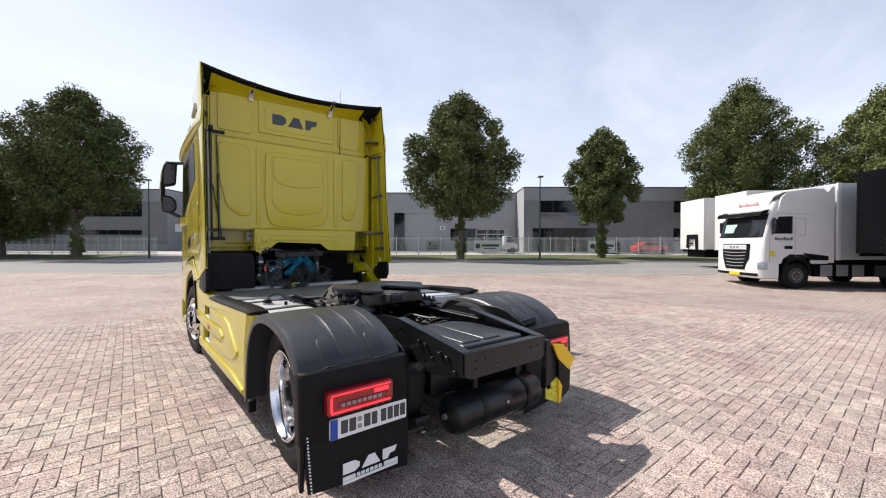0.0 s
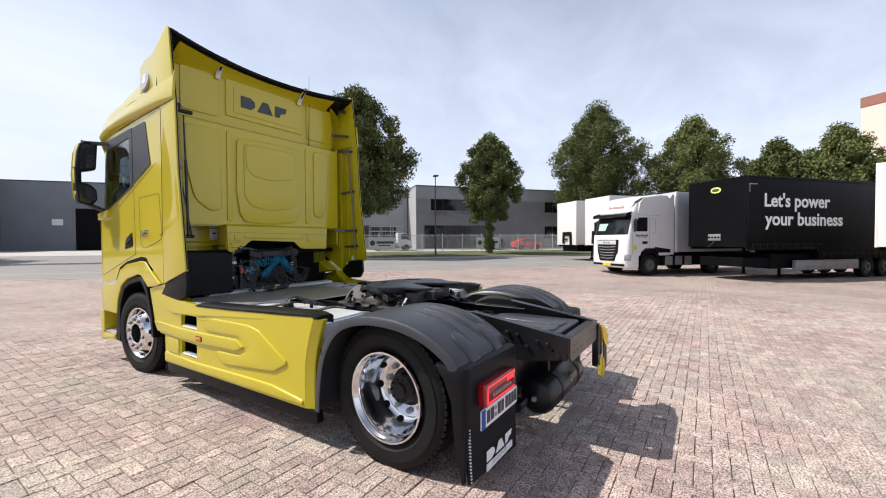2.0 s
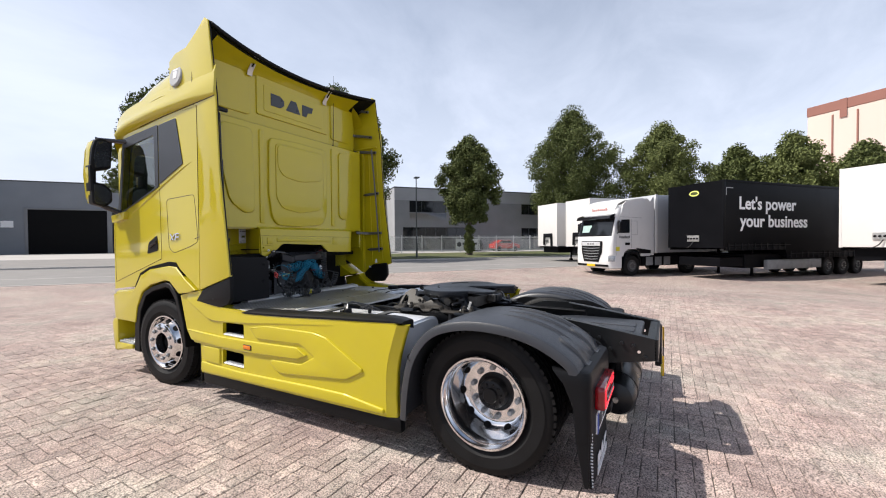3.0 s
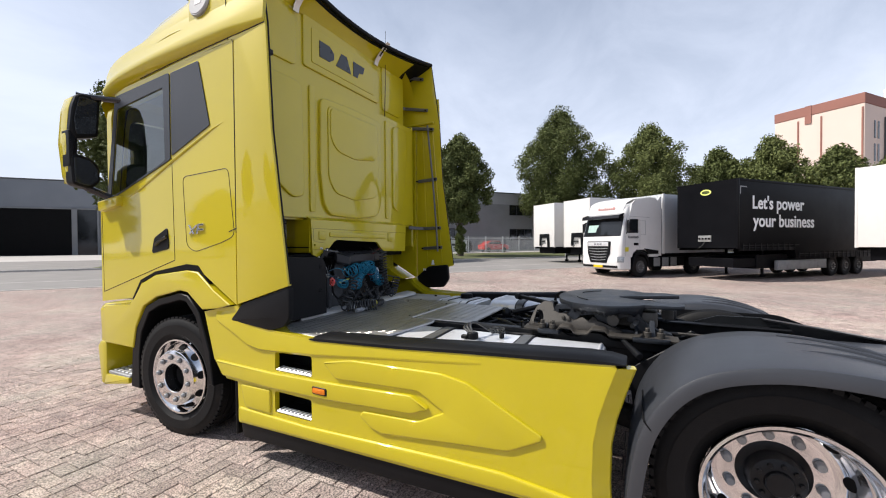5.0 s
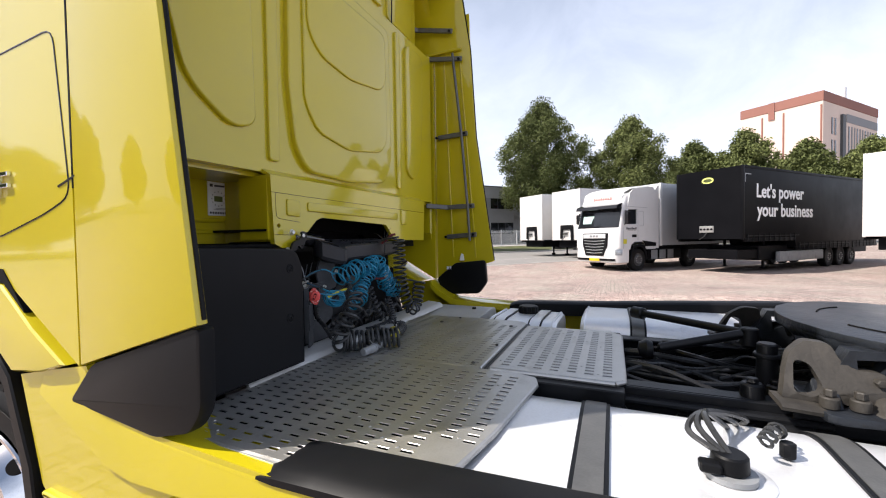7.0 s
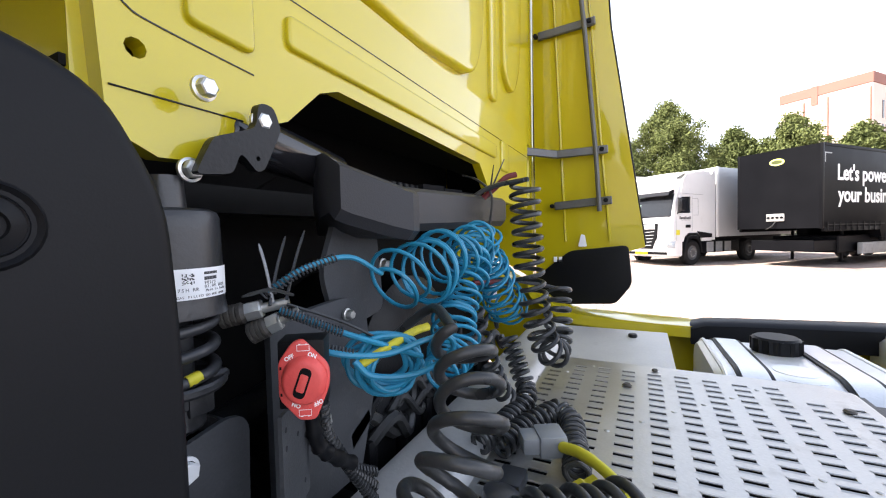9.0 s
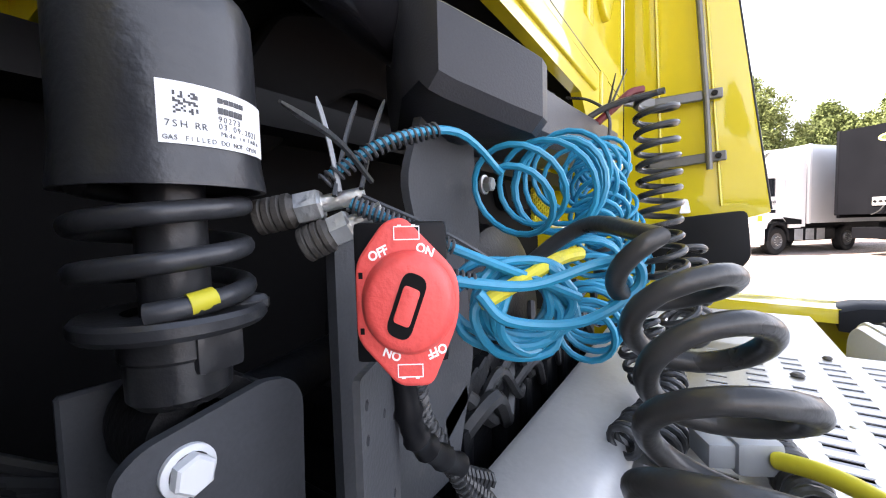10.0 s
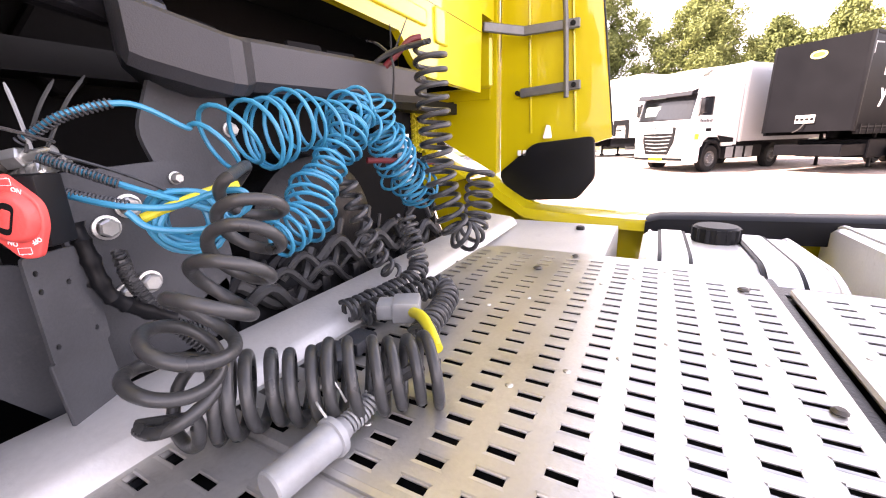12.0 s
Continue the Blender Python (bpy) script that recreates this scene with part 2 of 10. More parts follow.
def paving_mat(name, joints=False, pick=""):
    """Rough clay pavers: aggregate specks, pinkish and grey-green patches, tone from brick to brick."""
    m = bpy.data.materials.new(name)
    m.use_nodes = True
    n, l = m.node_tree.nodes, m.node_tree.links
    b = n["Principled BSDF"]
    b.inputs["Roughness"].default_value = 0.88
    geo = n.new("ShaderNodeNewGeometry")

    def noise(scale, detail, rough):
        t = n.new("ShaderNodeTexNoise")
        t.inputs["Scale"].default_value, t.inputs["Detail"].default_value, t.inputs["Roughness"].default_value = scale, detail, rough
        l.new(geo.outputs["Position"], t.inputs["Vector"])
        return t.outputs["Fac"]

    def ramp(src, *stops):
        r = n.new("ShaderNodeValToRGB")
        r.color_ramp.elements[0].position, r.color_ramp.elements[0].color = stops[0][0], (*stops[0][1], 1)
        r.color_ramp.elements[1].position, r.color_ramp.elements[1].color = stops[-1][0], (*stops[-1][1], 1)
        for p, c in stops[1:-1]:
            e = r.color_ramp.elements.new(p)
            e.color = (*c, 1)
        l.new(src, r.inputs[0])
        return r.outputs[0]

    def times(a, c):
        x = n.new("ShaderNodeMix")
        x.data_type, x.blend_type = "RGBA", "MULTIPLY"
        x.inputs["Factor"].default_value = 1.0
        l.new(a, x.inputs["A"])
        l.new(c, x.inputs["B"])
        return x.outputs["Result"]

    col = ramp(noise(0.9, 6, 0.65), (0.34, (0.31, 0.235, 0.215)), (0.5, (0.33, 0.27, 0.245)), (0.66, (0.3, 0.272, 0.24)))
    fine = noise(95, 3, 0.72)
    col = times(col, ramp(fine, (0.37, (0.16, 0.155, 0.155)), (0.48, (0.95, 0.95, 0.95)), (0.6, (1.85, 1.82, 1.78))))
    col = times(col, ramp(noise(0.22, 5, 0.7), (0.36, (0.8, 0.8, 0.8)), (0.6, (1.12, 1.1, 1.08))))
    col = times(col, ramp(noise(7.0, 5, 0.7), (0.35, (0.78, 0.78, 0.78)), (0.62, (1.12, 1.12, 1.12))))
    if pick:
        src = n.new("ShaderNodeNewGeometry") if pick == "Random Per Island" else n.new("ShaderNodeObjectInfo")
        col = times(col, ramp(src.outputs[pick], (0.0, (0.84, 0.83, 0.83)), (0.5, (1.0, 1.0, 1.0)), (1.0, (1.14, 1.12, 1.1))))
    if joints:
        br = n.new("ShaderNodeTexBrick")
        br.inputs["Scale"].default_value = 1.0
        br.inputs["Brick Width"].default_value, br.inputs["Row Height"].default_value, br.inputs["Mortar Size"].default_value = 0.21, 0.105, 0.005
        br.inputs["Color1"].default_value, br.inputs["Color2"].default_value, br.inputs["Mortar"].default_value = (1.08, 1.06, 1.05, 1), (0.9, 0.9, 0.9, 1), (0.45, 0.44, 0.43, 1)
        l.new(geo.outputs["Position"], br.inputs["Vector"])
        col = times(col, br.outputs["Color"])
    l.new(col, b.inputs["Base Color"])
    bp = n.new("ShaderNodeBump")
    bp.inputs["Strength"].default_value, bp.inputs["Distance"].default_value = 0.9, 0.004
    l.new(fine, bp.inputs["Height"])
    l.new(bp.outputs[0], b.inputs["Normal"])
    return m


JOINTSAND = mat("joint_sand", (0.085, 0.074, 0.063), 0.95, 0, 0.3, 9, 0.8, 120)
ASPHALT = mat("road_asphalt", (0.22, 0.21, 0.2), 0.9, 0, 0.12, 0.8, 0.5, 120, dirt=(0.3, 0.27, 0.25), dirt_amount=0.3, dirt_scale=0.3)
GRASS = mat("verge_grass", (0.075, 0.088, 0.03), 0.9, 0, 0.4, 1.5, 1.0, 40, dirt=(0.17, 0.145, 0.08), dirt_amount=0.5, dirt_scale=0.8)
KERB = mat("kerb_concrete", (0.4, 0.38, 0.36), 0.85, 0, 0.12, 2, 0.3, 60)


# ---- mesh helpers ----
def bm_box(bm, x0, x1, y0, y1, z0, z1, bevel=0.0, seg=2):
    r = bmesh.ops.create_cube(bm, size=1.0, matrix=Matrix.Translation(((x0 + x1) / 2, (y0 + y1) / 2, (z0 + z1) / 2)) @ Matrix.Diagonal((abs(x1 - x0), abs(y1 - y0), abs(z1 - z0), 1)))
    if bevel:
        es = list({e for v in r["verts"] for e in v.link_edges})
        bmesh.ops.bevel(bm, geom=es, offset=bevel, segments=seg, affect="EDGES", profile=0.6)
    return bm


AXES = {"x": ((0, 1, 0), (0, 0, 1), (1, 0, 0)), "y": ((1, 0, 0), (0, 0, 1), (0, 1, 0)), "z": ((1, 0, 0), (0, 1, 0), (0, 0, 1))}


def bm_prism(bm, pts, axis, a, b, bevel=0.0, seg=2, caps_only=None):
    """A flat outline (in the two other axes' order) from a to b along the axis."""
    u, v, w = (Vector(k) for k in AXES[axis])
    lo = [bm.verts.new(u * p[0] + v * p[1] + w * a) for p in pts]
    hi = [bm.verts.new(u * p[0] + v * p[1] + w * b) for p in pts]
    n = len(pts)
    fs = [bm.faces.new(lo[::-1]), bm.faces.new(hi)]
    fs += [bm.faces.new((lo[i], lo[(i + 1) % n], hi[(i + 1) % n], hi[i])) for i in range(n)]
    bmesh.ops.recalc_face_normals(bm, faces=fs)
    if bevel:
        es = list({e for f in fs[:2] for e in f.edges}) if not caps_only else list(fs[caps_only - 1].edges)
        bmesh.ops.bevel(bm, geom=es, offset=bevel, segments=seg, affect="EDGES", profile=0.6)
    return bm


def bm_lathe(bm, profile, m=None, seg=32, close=False):
    """(radius, height) rows turned round local z, laid by m."""
    m = m or Matrix()
    rings = []
    for r, h in profile:
        if r < 1e-6:
            rings.append([bm.verts.new(m @ Vector((0, 0, h)))])
        else:
            rings.append([bm.verts.new(m @ Vector((r * math.cos(2 * math.pi * i / seg), r * math.sin(2 * math.pi * i / seg), h))) for i in range(seg)])
    fs = []
    pairs = list(zip(rings, rings[1:])) + ([(rings[-1], rings[0])] if close else [])
    for a, b in pairs:
        for i in range(seg):
            j = (i + 1) % seg
            if len(a) == 1 and len(b) == 1:
                continue
            if len(a) == 1:
                fs.append(bm.faces.new((a[0], b[i], b[j])))
            elif len(b) == 1:
                fs.append(bm.faces.new((a[i], a[j], b[0])))
            else:
                fs.append(bm.faces.new((a[i], a[j], b[j], b[i])))
    bmesh.ops.recalc_face_normals(bm, faces=fs)
    return bm


def bm_cyl(bm, p, q, r, r2=None, seg=20, bevel=0.0):
    p, q = Vector(p), Vector(q)
    d = q - p
    m = Matrix.Translation(p) @ d.to_track_quat("Z", "Y").to_matrix().to_4x4()
    r2 = r if r2 is None else r2
    h = d.length
    k = min(bevel, h * 0.4, r * 0.5)
    prof = [(0, 0), (r - k, 0), (r, k), (r2, h - k), (r2 - k, h), (0, h)] if k else [(0, 0), (r, 0), (r2, h), (0, h)]
    return bm_lathe(bm, prof, m, seg)


def bm_tube(bm, pts, r, seg=8, closed=False, caps=True):
    """A round section swept along points; r a number or one per point."""
    pts = [Vector(p) for p in pts]
    n = len(pts)
    rr = r if isinstance(r, (list, tuple)) else [r] * n
    prev, rings = None, []
    for i, p in enumerate(pts):
        t = (pts[(i + 1) % n] - pts[i - 1]) if closed or 0 < i < n - 1 else (pts[1] - pts[0] if i == 0 else pts[-1] - pts[-2])
        t.normalize()
        if prev is None:
            prev = t.orthogonal().normalized()
        prev = (prev - t * prev.dot(t))
        prev = prev.normalized() if prev.length > 1e-6 else t.orthogonal().normalized()
        s = t.cross(prev)
        rings.append([bm.verts.new(p + (prev * math.cos(2 * math.pi * k / seg) + s * math.sin(2 * math.pi * k / seg)) * rr[i]) for k in range(seg)])
    fs = []
    for i in range(n if closed else n - 1):
        a, b = rings[i], rings[(i + 1) % n]
        fs += [bm.faces.new((a[k], a[(k + 1) % seg], b[(k + 1) % seg], b[k])) for k in range(seg)]
    if caps and not closed:
        fs += [bm.faces.new(rings[0][::-1]), bm.faces.new(rings[-1])]
    bmesh.ops.recalc_face_normals(bm, faces=fs)
    return bm


def bm_loft(bm, rings, closed=True, caps=True):
    vs = [[bm.verts.new(p) for p in ring] for ring in rings]
    fs = []
    n = len(vs[0])
    for a, b in zip(vs, vs[1:]):
        for i in range(n if closed else n - 1):
            j = (i + 1) % n
            fs.append(bm.faces.new((a[i], a[j], b[j], b[i])))
    if caps and closed:
        fs += [bm.faces.new(vs[0][::-1]), bm.faces.new(vs[-1])]
    bmesh.ops.recalc_face_normals(bm, faces=fs)
    return bm


def round_poly(pts, r, seg=4):
    """An outline with its corners rounded."""
    out, n = [], len(pts)
    for i in range(n):
        p, a, b = Vector(pts[i]), Vector(pts[i - 1]), Vector(pts[(i + 1) % n])
        rr = r[i] if isinstance(r, (list, tuple)) else r
        d = min(rr, (a - p).length * 0.45, (b - p).length * 0.45)
        if d < 1e-5:
            out.append(tuple(p))
            continue
        s, e = p + (a - p).normalized() * d, p + (b - p).normalized() * d
        for k in range(seg + 1):
            t = k / seg
            out.append(tuple(s * (1 - t) ** 2 + p * 2 * t * (1 - t) + e * t * t))
    return out


def smooth_path(pts, steps=8, closed=False):
    """Catmull-Rom through points."""
    P = [Vector(p) for p in pts]
    n, out = len(P), []
    for i in range(n if closed else n - 1):
        p0 = P[i - 1] if i or closed else P[0] * 2 - P[1]
        p1, p2 = P[i], P[(i + 1) % n]
        p3 = P[(i + 2) % n] if closed or i + 2 < n else P[-1] * 2 - P[-2]
        for k in range(steps):
            t = k / steps
            out.append(0.5 * (2 * p1 + (p2 - p0) * t + (2 * p0 - 5 * p1 + 4 * p2 - p3) * t * t + (3 * p1 - p0 - 3 * p2 + p3) * t ** 3))
    if not closed:
        out.append(P[-1])
    return out


def coil_path(spine, turns, radius, steps=14, phase=0.0, wobble=0.0, rng=None):
    """A helix wound round a smooth spine; radius a number or function of 0..1."""
    sp = smooth_path(spine, 24)
    lens = [0.0]
    for a, b in zip(sp, sp[1:]):
        lens.append(lens[-1] + (b - a).length)
    total, out, prev = lens[-1], [], None
    N = int(turns * steps)
    j = 0
    for i in range(N + 1):
        u = i / N
        d = u * total
        while j < len(lens) - 2 and lens[j + 1] < d:
            j += 1
        t = (d - lens[j]) / max(1e-9, lens[j + 1] - lens[j])
        c = sp[j].lerp(sp[j + 1], t)
        tan = (sp[min(j + 2, len(sp) - 1)] - sp[max(j - 1, 0)]).normalized()
        if prev is None:
            prev = tan.orthogonal().normalized()
        prev = (prev - tan * prev.dot(tan)).normalized()
        s = tan.cross(prev)
        a = 2 * math.pi * turns * u + phase
        r = radius(u) if callable(radius) else radius
        if wobble:
            w = noise.noise_vector(Vector((u * turns * 0.55, phase, wobble * 37))) * wobble
            c = c + w
        out.append(c + (prev * math.cos(a) + s * math.sin(a)) * r)
    return out


def shade(me, angle=35):
    for p in me.polygons:
        p.use_smooth = True
    me.set_sharp_from_angle(angle=radians(angle))


def part(name, bm, material, parent=None, label="", angle=35):
    me = bpy.data.meshes.new(name)
    bm.to_mesh(me)
    bm.free()
    shade(me, angle)
    me.materials.append(material)
    ob = new(name, me)
    if parent:
        ob.parent = parent
    if label:
        ob["label"] = label
    return ob


def thing(name, label, category, m=None, group="", kind=""):
    e = new(name)
    e.empty_display_size = 0.1
    if m:
        e.matrix_world = m
    return tagged(e, label, category, group, kind)


def solo(name, bm, material, label, category, group="", kind="", angle=35):
    return tagged(part(name, bm, material, None, "", angle), label, category, group, kind)


def B():
    return bmesh.new()


def text_part(name, body, size, m, material, parent, extrude=0.002, spacing=1.0, bold=0.0, xs=1.0, label=""):
    """Raised lettering with the built-in font, laid flat by m (x along the line, y up)."""
    cu = bpy.data.curves.new(name, "FONT")
    cu.body, cu.size, cu.extrude, cu.space_character, cu.offset = body, size, extrude, spacing, bold
    cu.resolution_u = 3
    ob = bpy.data.objects.new(name, cu)
    me = bpy.data.meshes.new_from_object(ob)
    bpy.data.objects.remove(ob)
    me.transform(m @ Matrix.Diagonal((xs, 1, 1, 1)))
    me.materials.append(material)
    o = new(name, me)
    if parent:
        o.parent = parent
    if label:
        o["label"] = label
    return o


# ---- the yard, the road and the far side ----
BF = pose(-1.955, -2.624, 0, 0, 0, -39)  # the street's own axes: x along the road, y across it


def strip(name, label, category, rows, material, u0=-700.0, u1=700.0, thick=0.0):
    """A band of ground along the street; rows of (distance across, height)."""
    bm = B()
    us = [u0] + [u for u in (-120, -40, 0, 40, 120) if u0 < u < u1] + [u1]
    grid = [[bm.verts.new(BF @ Vector((u, v, z))) for u in us] for v, z in rows]
    for a, b in zip(grid, grid[1:]):
        for i in range(len(us) - 1):
            bm.faces.new((a[i], a[i + 1], b[i + 1], b[i]))
    bmesh.ops.recalc_face_normals(bm, faces=bm.faces)
    if bm.faces[:][0].normal.z < 0:
        bmesh.ops.reverse_faces(bm, faces=bm.faces)
    return solo(name, bm, material, label, category, kind="structure")


def fall(x, y):
    """The yard falls a little towards the parked trailers."""
    k = min(1, max(0, (x - 8.7) / 6.5))
    v = (x + 1.955) * 0.629 + (y + 2.624) * 0.777
    q = min(1, max(0, (20.2 - v) / 4.5))
    return -0.2 * k * k * (3 - 2 * k) * q * q * (3 - 2 * q)


def lift(x, y):
    """The paving under the tractor rises a little towards its tail."""
    d = math.hypot(x, y - 1.0)
    k = min(1, max(0, (16 - d) / 6))
    return min(0.12, max(-0.02, 0.0755 - 0.0138 * y)) * k * k * (3 - 2 * k)


bm = B()
us = [-700, -120, -60, -20] + [-14 + 1.5 * i for i in range(44)] + [60, 120, 700]
vs_ = [-700, -120, -60, -40] + [-30 + 1.5 * i for i in range(33)] + [19.5, 20.4]
grid = []
for v in vs_:
    row = []
    for u in us:
        p = BF @ Vector((u, v, -0.012))
        p.z += fall(p.x, p.y) + lift(p.x, p.y)
        row.append(bm.verts.new(p))
    grid.append(row)
for a, b in zip(grid, grid[1:]):
    for i in range(len(us) - 1):
        bm.faces.new((a[i], a[i + 1], b[i + 1], b[i]))
solo("ground", bm, paving_mat("far_pavers", joints=True), "pinkish grey clay pavers of the wide truck yard", "ground", kind="structure")
strip("road", "bleached grey asphalt road along the yard", "road", [(20.4, -0.012), (27, 0.02), (33.6, -0.012)], ASPHALT)
for k, v in enumerate((20.4, 24.2)):
    bm = B()
    for i in range(60):
        u = -90 + i * 3
        bm_box(bm, u + 0.01, u + 2.99, v - 0.07, v + 0.07, -0.05, 0.012 - 0.004 * k, 0.01, 1)
    bmesh.ops.transform(bm, matrix=BF, verts=bm.verts)
    solo("gutter_band", bm, KERB, "row of flat concrete gutter blocks in the paving", "kerb", kind="structure")
bm = B()
for i in range(120):
    u = -120 + i * 2
    bm_box(bm, u + 0.01, u + 1.99, 33.6, 33.75, -0.1, 0.11, 0.02, 2)
bmesh.ops.transform(bm, matrix=BF, verts=bm.verts)
solo("kerb", bm, KERB, "grey concrete kerb between road and verge", "kerb", kind="structure")
strip("verge", "dry green grass verge with bare patches", "grass", [(33.75, 0.1), (36, 0.14), (41, 0.24), (44.5, 0.3)], GRASS, u0=-13.2)
strip("verge", "dry green grass verge in front of the office wing", "grass", [(33.75, 0.1), (36, 0.14), (41, 0.24), (44.5, 0.3)], GRASS, u1=-31.0)
strip("driveway", "pale paved driveway to the open hall", "pavement", [(33.75, 0.1), (36, 0.14), (41, 0.24), (44.5, 0.3)], ASPHALT, u0=-31.0, u1=-13.2)
strip("forecourt", "grey concrete forecourt behind the fence", "pavement", [(44.5, 0.3), (50, 0.48), (70, 0.5), (900, 0.5)], mat("forecourt_concrete", (0.42, 0.4, 0.38), 0.85, 0, 0.1, 0.5, 0.2, 60))


def wall_cells(bm, u0, u1, z0, z1, v0, v1, holes):
    us = sorted({u0, u1, *[h[0] for h in holes], *[h[1] for h in holes]})
    zs = sorted({z0, z1, *[h[2] for h in holes], *[h[3] for h in holes]})
    for a, b in zip(us, us[1:]):
        for c, d in zip(zs, zs[1:]):
            cu, cz = (a + b) / 2, (c + d) / 2
            if not any(h[0] < cu < h[1] and h[2] < cz < h[3] for h in holes):
                bm_box(bm, a, b, v0, v1, c, d)
    bmesh.ops.remove_doubles(bm, verts=bm.verts, dist=1e-4)


def block(label, u0, u1, v0, depth, z1, holes, wall_mat, bands=(), doors=(), base=0.4):
    """A flat-roofed industrial hall: front with openings cut through, window frames and panes, roof edge."""
    h = thing("house", label, "building", BF)
    bm = B()
    allh = [tuple(x) for x in holes] + [tuple(d) for d in doors]
    wall_cells(bm, u0, u1, base, z1, v0, v0 + 0.3, allh)
    part("wall", bm, wall_mat, h)
    for a, b in ((u0, u0 + 0.3), (u1 - 0.3, u1)):
        bm = B()
        bm_box(bm, a, b, v0 + 0.3, v0 + depth, base, z1)
        part("wall", bm, wall_mat, h)
    bm = B()
    bm_box(bm, u0, u1, v0 + depth, v0 + depth + 0.3, base, z1)
    part("wall", bm, wall_mat, h)
    bm = B()
    bm_box(bm, u0 + 0.3, u1 - 0.3, v0 + 0.3, v0 + depth, z1 - 0.5, z1 - 0.3)
    part("roof", bm, TRIMDARK, h)
    bm = B()
    bm_box(bm, u0 - 0.06, u1 + 0.06, v0 - 0.06, v0 + 0.34, z1, z1 + 0.14, 0.02, 1)
    bm_box(bm, u0 - 0.06, u0 + 0.34, v0 + 0.34, v0 + depth, z1, z1 + 0.14, 0.02, 1)
    bm_box(bm, u1 - 0.34, u1 + 0.06, v0 + 0.34, v0 + depth, z1, z1 + 0.14, 0.02, 1)
    part("roof_edge", bm, TRIMDARK, h, "dark metal roof edge")
    for z0, zz, mt in bands:
        bm = B()
        wall_cells(bm, u0 + 0.01, u1 - 0.01, z0, zz, v0 - 0.04, v0 - 0.003, [x for x in allh])
        part("cladding_band", bm, mt, h)
    for a, b, c, d in holes:
        win = part("window", wall_frame(a, b, c, d, v0 + 0.1), TRIMDARK, h)
        n = max(1, round((b - a) / 1.6))
        for i in range(n):
            bm = B()
            bm_box(bm, a + (b - a) * i / n + 0.05, a + (b - a) * (i + 1) / n - 0.03, v0 + 0.13, v0 + 0.15, c + 0.06, d - 0.06)
            part("pane", bm, WINDARK, win)
    for a, b, c, d in doors:
        n = max(3, int((d - c) / 0.5))
        bm = B()
        bm_box(bm, a, b, v0 + 0.165, v0 + 0.18, c, d)
        door = part("roller_door", bm, DOORGREY, h, "light grey sectional overhead door")
        for i in range(n):
            bm = B()
            bm_box(bm, a + 0.01, b - 0.01, v0 + 0.12, v0 + 0.164, c + (d - c) * i / n + 0.015, c + (d - c) * (i + 1) / n, 0.01, 1)
            part("door_section", bm, DOORGREY, door)
    return h


def wall_frame(a, b, c, d, v):
    bm = B()
    for x0, x1, y0, y1 in ((a, b, c, c + 0.06), (a, b, d - 0.06, d), (a, a + 0.06, c + 0.06, d - 0.06), (b - 0.06, b, c + 0.06, d - 0.06)):
        bm_box(bm, x0, x1, v, v + 0.08, y0, y1)
    n = max(1, round((b - a) / 1.6))
    for i in range(1, n):
        x = a + (b - a) * i / n
        bm_box(bm, x - 0.03, x + 0.03, v, v + 0.08, c + 0.06, d - 0.06)
    return bm


# right-hand office block with two rows of dark windows
block("two-storey grey office block with dark strip windows", 10.3, 44, 50, 16, 8.7,
      [(12.3, 17.5, 5.55, 7.1), (29.4, 33.5, 5.55, 7.1), (11.4, 20.6, 0.55, 3.6), (29.4, 33.5, 1.9, 3.6), (36, 41, 5.55, 7.1), (36, 41, 1.9, 3.6)], CONCRETE,
      bands=((4.3, 5.4, DARKBAND),))
# grey hall between
h_mid = block("long light grey hall with an overhead door", -14, 10.2, 55, 16, 8.6, [(-6.9, -5.4, 0.6, 5.9), (1.0, 8.6, 2.0, 3.7)], CONCRETE, doors=[(-5.2, -0.9, 0.5, 5.8)])
# office wing on the far left
block("two-storey grey office wing with dark strip windows", -90, -38, 54, 12, 8.9,
      [(-58.5, -41.5, 5.2, 7.3), (-62, -53.4, 1.4, 3.4), (-53, -41.5, 2.7, 3.4), (-88, -66, 5.2, 7.3), (-88, -66, 1.4, 3.4)], CONCRETE, bands=((4.1, 5.1, DARKBAND),))
# recessed dark hall with the open gate
hall = block("dark blue-grey clad hall with an open gateway", -37.9, -14.1, 60, 14, 8.9, [], DARKCLAD)
# flat near-black panel on the wall paints the shaded inside of the gateway
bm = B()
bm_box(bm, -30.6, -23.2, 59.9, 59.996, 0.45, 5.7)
part("gateway", bm, DEEPSHADE, hall, "open gateway, its shaded interior a near-black panel")
bm = B()
for a, b, c, d in ((-30.9, -30.6, 0.45, 5.9), (-23.2, -22.7, 0.45, 5.9), (-20.9, -20.7, 0.45, 5.9), (-30.9, -20.7, 5.7, 5.9)):
    bm_box(bm, a, b, 59.86, 59.997, c, d, 0.02, 1)
part("gate_frame", bm, DARKBAND, hall)
bm = B()
bm_box(bm, -22.7, -20.9, 59.93, 59.997, 0.45, 5.7)
part("door", bm, WINDARK, hall, "tall dark glazed door")
for u, z in ((-33.0, 3.6),):
    bm = B()
    bm_box(bm, u, u + 1.1, 59.95, 59.997, z, z + 0.75, 0.01, 1)
    part("sign", bm, WHITEPRINT, hall, "small white wall sign")
bm = B()
bm_box(bm, -37.85, -37.8, 55.2, 57.2, 3.2, 4.3, 0.01, 1)
part("sign", bm, WHITEPRINT, hall, "white wall sign with plain bars")


